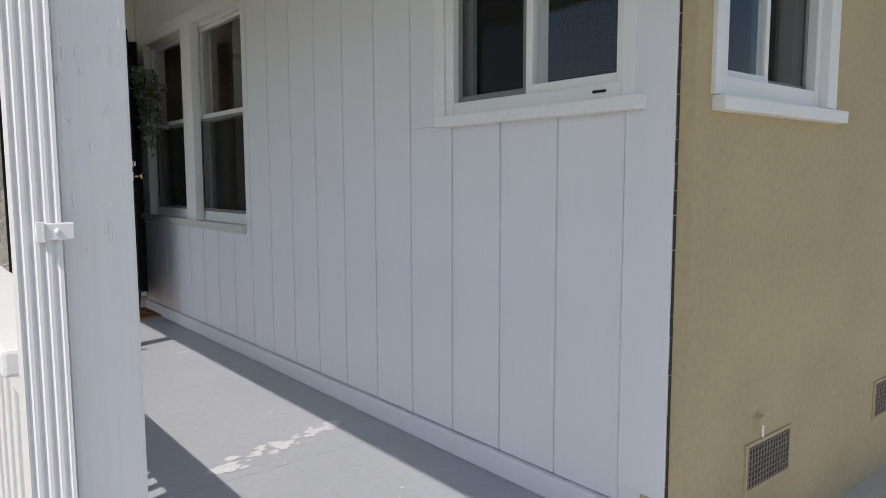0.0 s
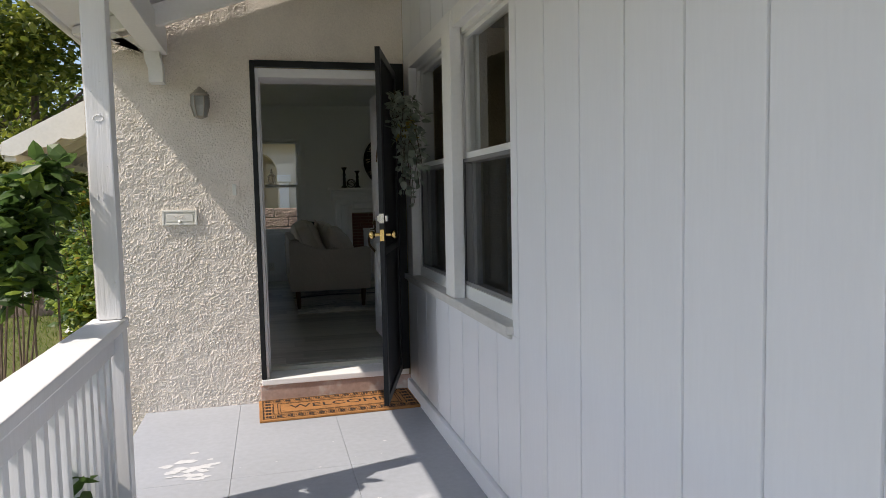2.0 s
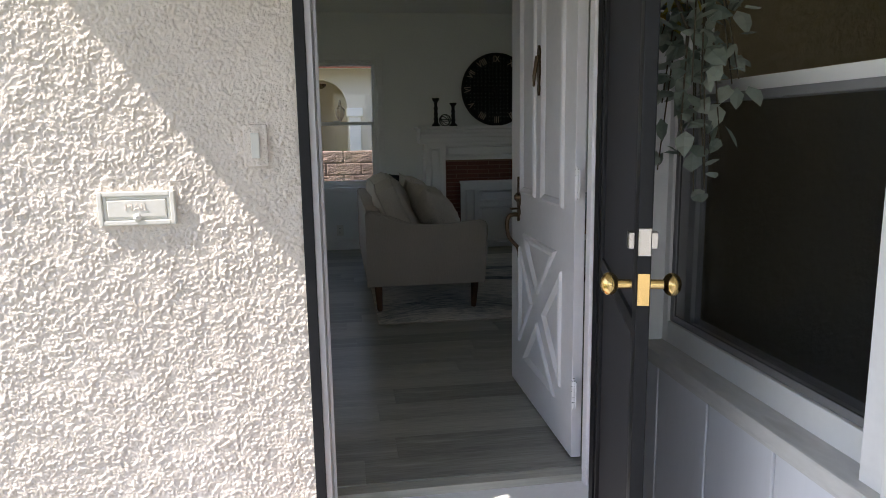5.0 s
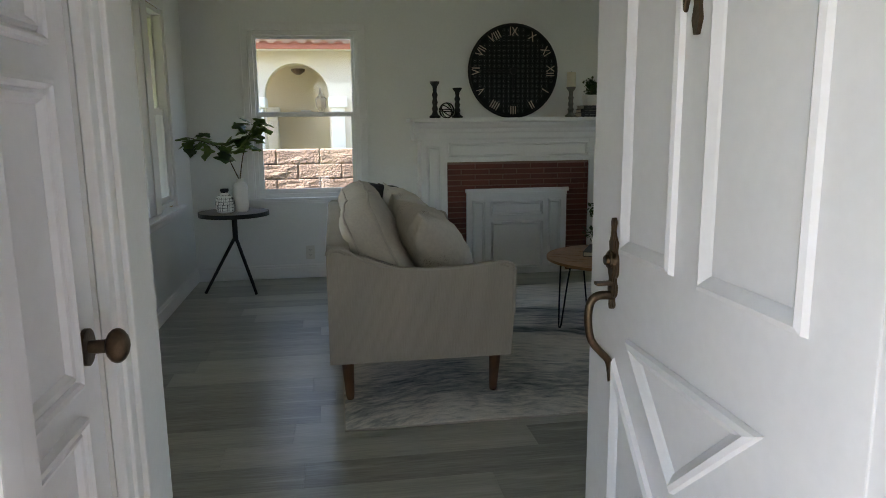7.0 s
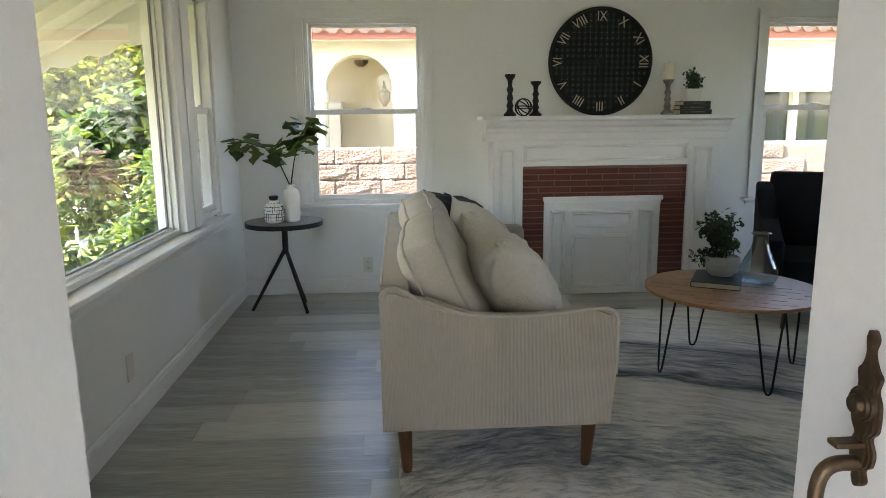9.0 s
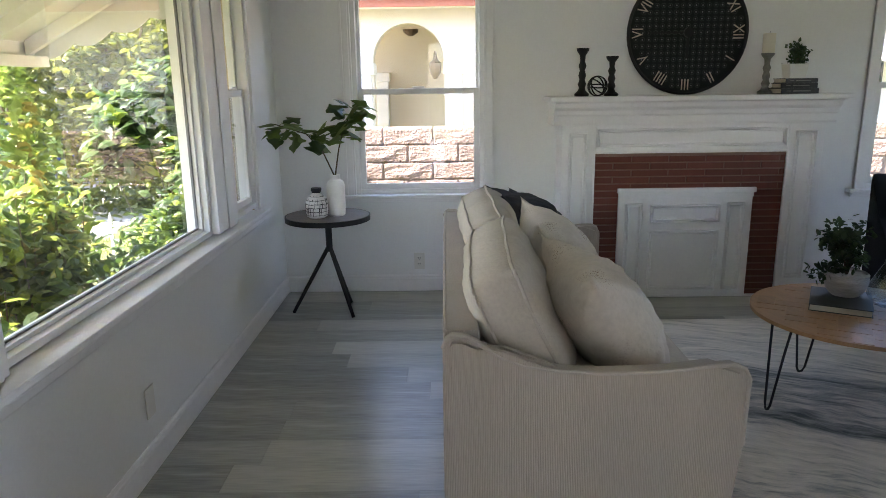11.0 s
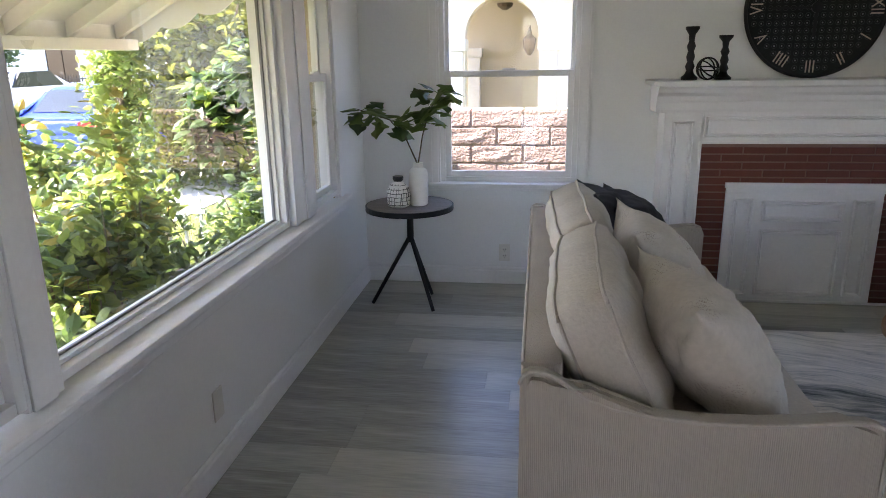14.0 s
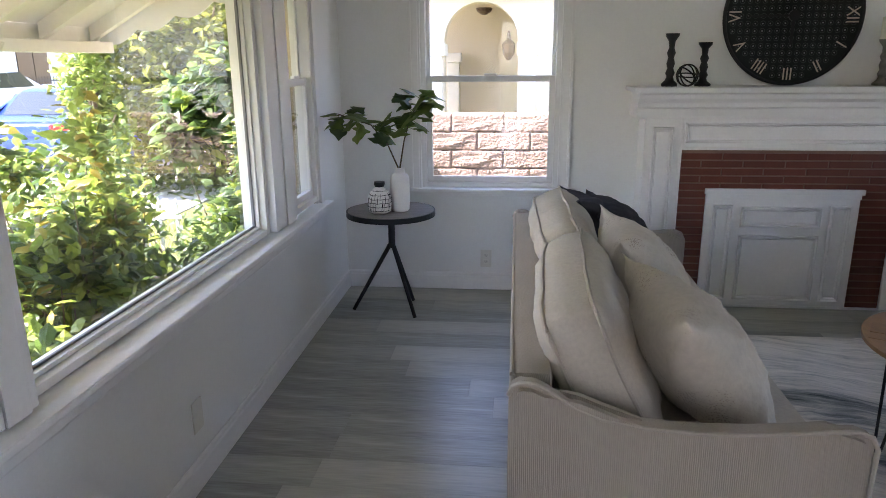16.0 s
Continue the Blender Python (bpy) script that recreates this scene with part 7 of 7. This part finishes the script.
tree("tree", -3.9, 19.0, 6.0, 2.5, 7000, 0.13, 51, "tall leafy green tree behind the fence")
tree("tree", -6.8, 24.5, 7.5, 3.2, 6000, 0.15, 53, "large leafy tree beside the street")
tree("tree", -3.4, 17.6, 3.4, 1.7, 4500, 0.10, 55, "rounded garden tree with yellow-green leaves")
tree("conifer", -19.5, 31.5, 5.0, 1.6, 5000, 0.13, 57, "dark green tree before the house across the street", M_SHRUBDARK)
tree("tree", -4.3, 16.1, 2.25, 0.5, 1500, 0.07, 59, "young tree with bright yellow-green leaves", M_SHRUB)


def car(name, x, y, rz, paint, label, tall):
    t = thing(name, x, y, GROUND + 0.006, label, "car", rz=rz)
    h = 0.25 if tall else 0.0
    prof = [(-2.25, 0.30), (-2.28, 0.62), (-2.2, 0.88 + h * 0.5), (-1.75, 0.95 + h * 0.6), (-1.15, 1.34 + h), (-0.4, 1.45 + h), (0.35, 1.38 + h), (1.05, 0.98 + h * 0.6), (1.9, 0.84 + h * 0.4), (2.22, 0.66), (2.25, 0.30)]
    bm = bmesh.new()
    prism(bm, prof, "y", -0.88, 0.88)
    bmesh.ops.bevel(bm, geom=bm.edges[:], offset=0.07, segments=3, affect="EDGES")
    for v in bm.verts:
        if v.co.z > 0.95 + h * 0.6:
            v.co.y *= 1 - 0.32 * (v.co.z - 0.95 - h * 0.6)
    part("body", bm, paint, t, smooth=True)
    gz0, gz1 = 0.99 + h * 0.6, 1.33 + h
    for s in (-1, 1):
        bm = bmesh.new()
        prism(bm, [(-1.45, gz0), (-1.05, gz1 - 0.03), (0.25, gz1), (0.85, gz0)], "y", s * 0.80 - 0.065, s * 0.80 + 0.065)
        part("side_window", bm, M_CARGLASS, t)
    bm = bmesh.new()
    for pts in ([(-1.76, gz0 - 0.01), (-1.20, gz1), (-1.16, gz1 - 0.03), (-1.66, gz0 - 0.04)], [(0.98, gz0 + 0.04), (0.38, gz1 + 0.02), (0.36, gz1 - 0.03), (0.92, gz0 - 0.02)]):
        prism(bm, pts, "y", -0.66, 0.66)
    part("windscreen", bm, M_CARGLASS, t)
    for s in (-1, 1):
        boxes("tail_light", M_REDLENS, t, [(-2.30, -2.08, s * 0.66 - 0.2, s * 0.66 + 0.2, 0.74 + h * 0.4, 0.86 + h * 0.5)], 0.02)
    for wx in (-1.4, 1.4):
        for s in (-1, 1):
            bm = bmesh.new()
            tube(bm, [(wx, s * 0.70, 0.32), (wx, s * 0.90, 0.32)], 0.32, 24)
            w = part("wheel", bm, M_RUBBER, t)
            bm = bmesh.new()
            tube(bm, [(wx, s * 0.895, 0.32), (wx, s * 0.905, 0.32)], 0.21, 16)
            part("rim", bm, M_CHROME, w)


car("car", -6.9, 20.2, 93, M_BLUECAR, "blue saloon car parked at the kerb", False)
car("car", -14.2, 26.6, 92, M_WHITECAR, "white hatchback car parked across the street", True)


def far_house():
    t = thing("street_house", -21.3, 38.5, GROUND, "pale house across the street with a dark double door", "house")
    boxes("wall", M_HOUSETRIM, t, [(-6, 0, -9, 9, 0, 3.6)])
    bm = bmesh.new()
    prism(bm, [(0.6, 3.5), (-3, 5.2), (-6.6, 3.5)], "y", -9.6, 9.6)
    part("roof", bm, M_ROOF, t)
    for y in (-0.55, 0.55):
        d = boxes("door", M_BRONZE, t, [(0.0, 0.06, y - 0.52, y + 0.52, 0.3, 2.6)], 0.02)
        bm = bmesh.new()
        rect_frame(bm, 0, 1, 0, 1, 0.1, -0.5, 0.5)
        bm.free()
    for y in (-5, 5):
        w = boxes("window", M_CARGLASS, t, [(0.0, 0.03, y - 0.9, y + 0.9, 1.1, 2.4)])
        boxes("window_frame", M_HOUSETRIM, w, [(0.03, 0.06, y - 1.0, y + 1.0, 1.0, 1.1), (0.03, 0.06, y - 1.0, y + 1.0, 2.4, 2.5), (0.03, 0.06, y - 0.04, y + 0.04, 1.1, 2.4)])


far_house()
f = thing("iron_fence", -18.0, 34.0, GROUND, "dark iron picket fence across the street", "fence")
boxes("rail", M_BLACK, f, [(-0.02, 0.02, -9, 9, 0.2, 0.25), (-0.02, 0.02, -9, 9, 1.1, 1.15)])
b = bmesh.new()
box(b, -0.012, 0.012, -0.012, 0.012, 0.0, 1.3)
me = bpy.data.meshes.new("picket")
b.to_mesh(me)
b.free()
me.materials.append(M_BLACK)
for k in range(100):
    shared("picket", me, f, Matrix.Translation((0, -9 + 0.18 * k, 0)))
# hedge that closes the view behind the lawn
r = random.Random(70)
hd = thing("hedge", -5.5, 17.0, GROUND, "dark green hedge behind the white fence", "hedge")
bm = bmesh.new()
leaves(bm, [(r.uniform(0.7, 3.6), r.gauss(0, 0.35), r.uniform(0.0, 2.6) * (0.85 + 0.15 * math.sin(3 * r.random()))) for _ in range(6000)], 0.09, r, 0.7, 1.5)
part("foliage", bm, M_TREE, hd)

# grass blades on the near lawn
r = random.Random(90)
bm = bmesh.new()
for _ in range(16000):
    x, y = r.uniform(-4.6, -0.55), r.uniform(6.0, 15.0)
    if x > -0.66:
        continue
    a, h, w = r.uniform(0, 6.28), r.uniform(0.03, 0.075), 0.005
    dx, dy = math.cos(a), math.sin(a)
    lean = r.gauss(0, 0.02)
    v = [bm.verts.new(p) for p in ((x - dx * w, y - dy * w, GROUND), (x + dx * w, y + dy * w, GROUND), (x + lean, y + lean * 0.5, GROUND + h))]
    bm.faces.new(v)
M_BLADE = leaf_material("grass_blade", (0.10, 0.19, 0.025), (0.28, 0.31, 0.075), 0.6)
tagged(part("grass", bm, M_BLADE), "short green lawn grass", "grass", kind="stuff")
# fallen leaves on the bed beside the house
bm = bmesh.new()
leaves(bm, [(r.uniform(-0.6, 0.0), r.uniform(6.0, 8.6), GROUND + 0.03) for _ in range(260)], 0.035, r, 0.25, 1.5)
tagged(part("fallen_leaves", bm, M_AUTUMN), "dry yellow leaves fallen on soil", "fallen leaves", kind="stuff")
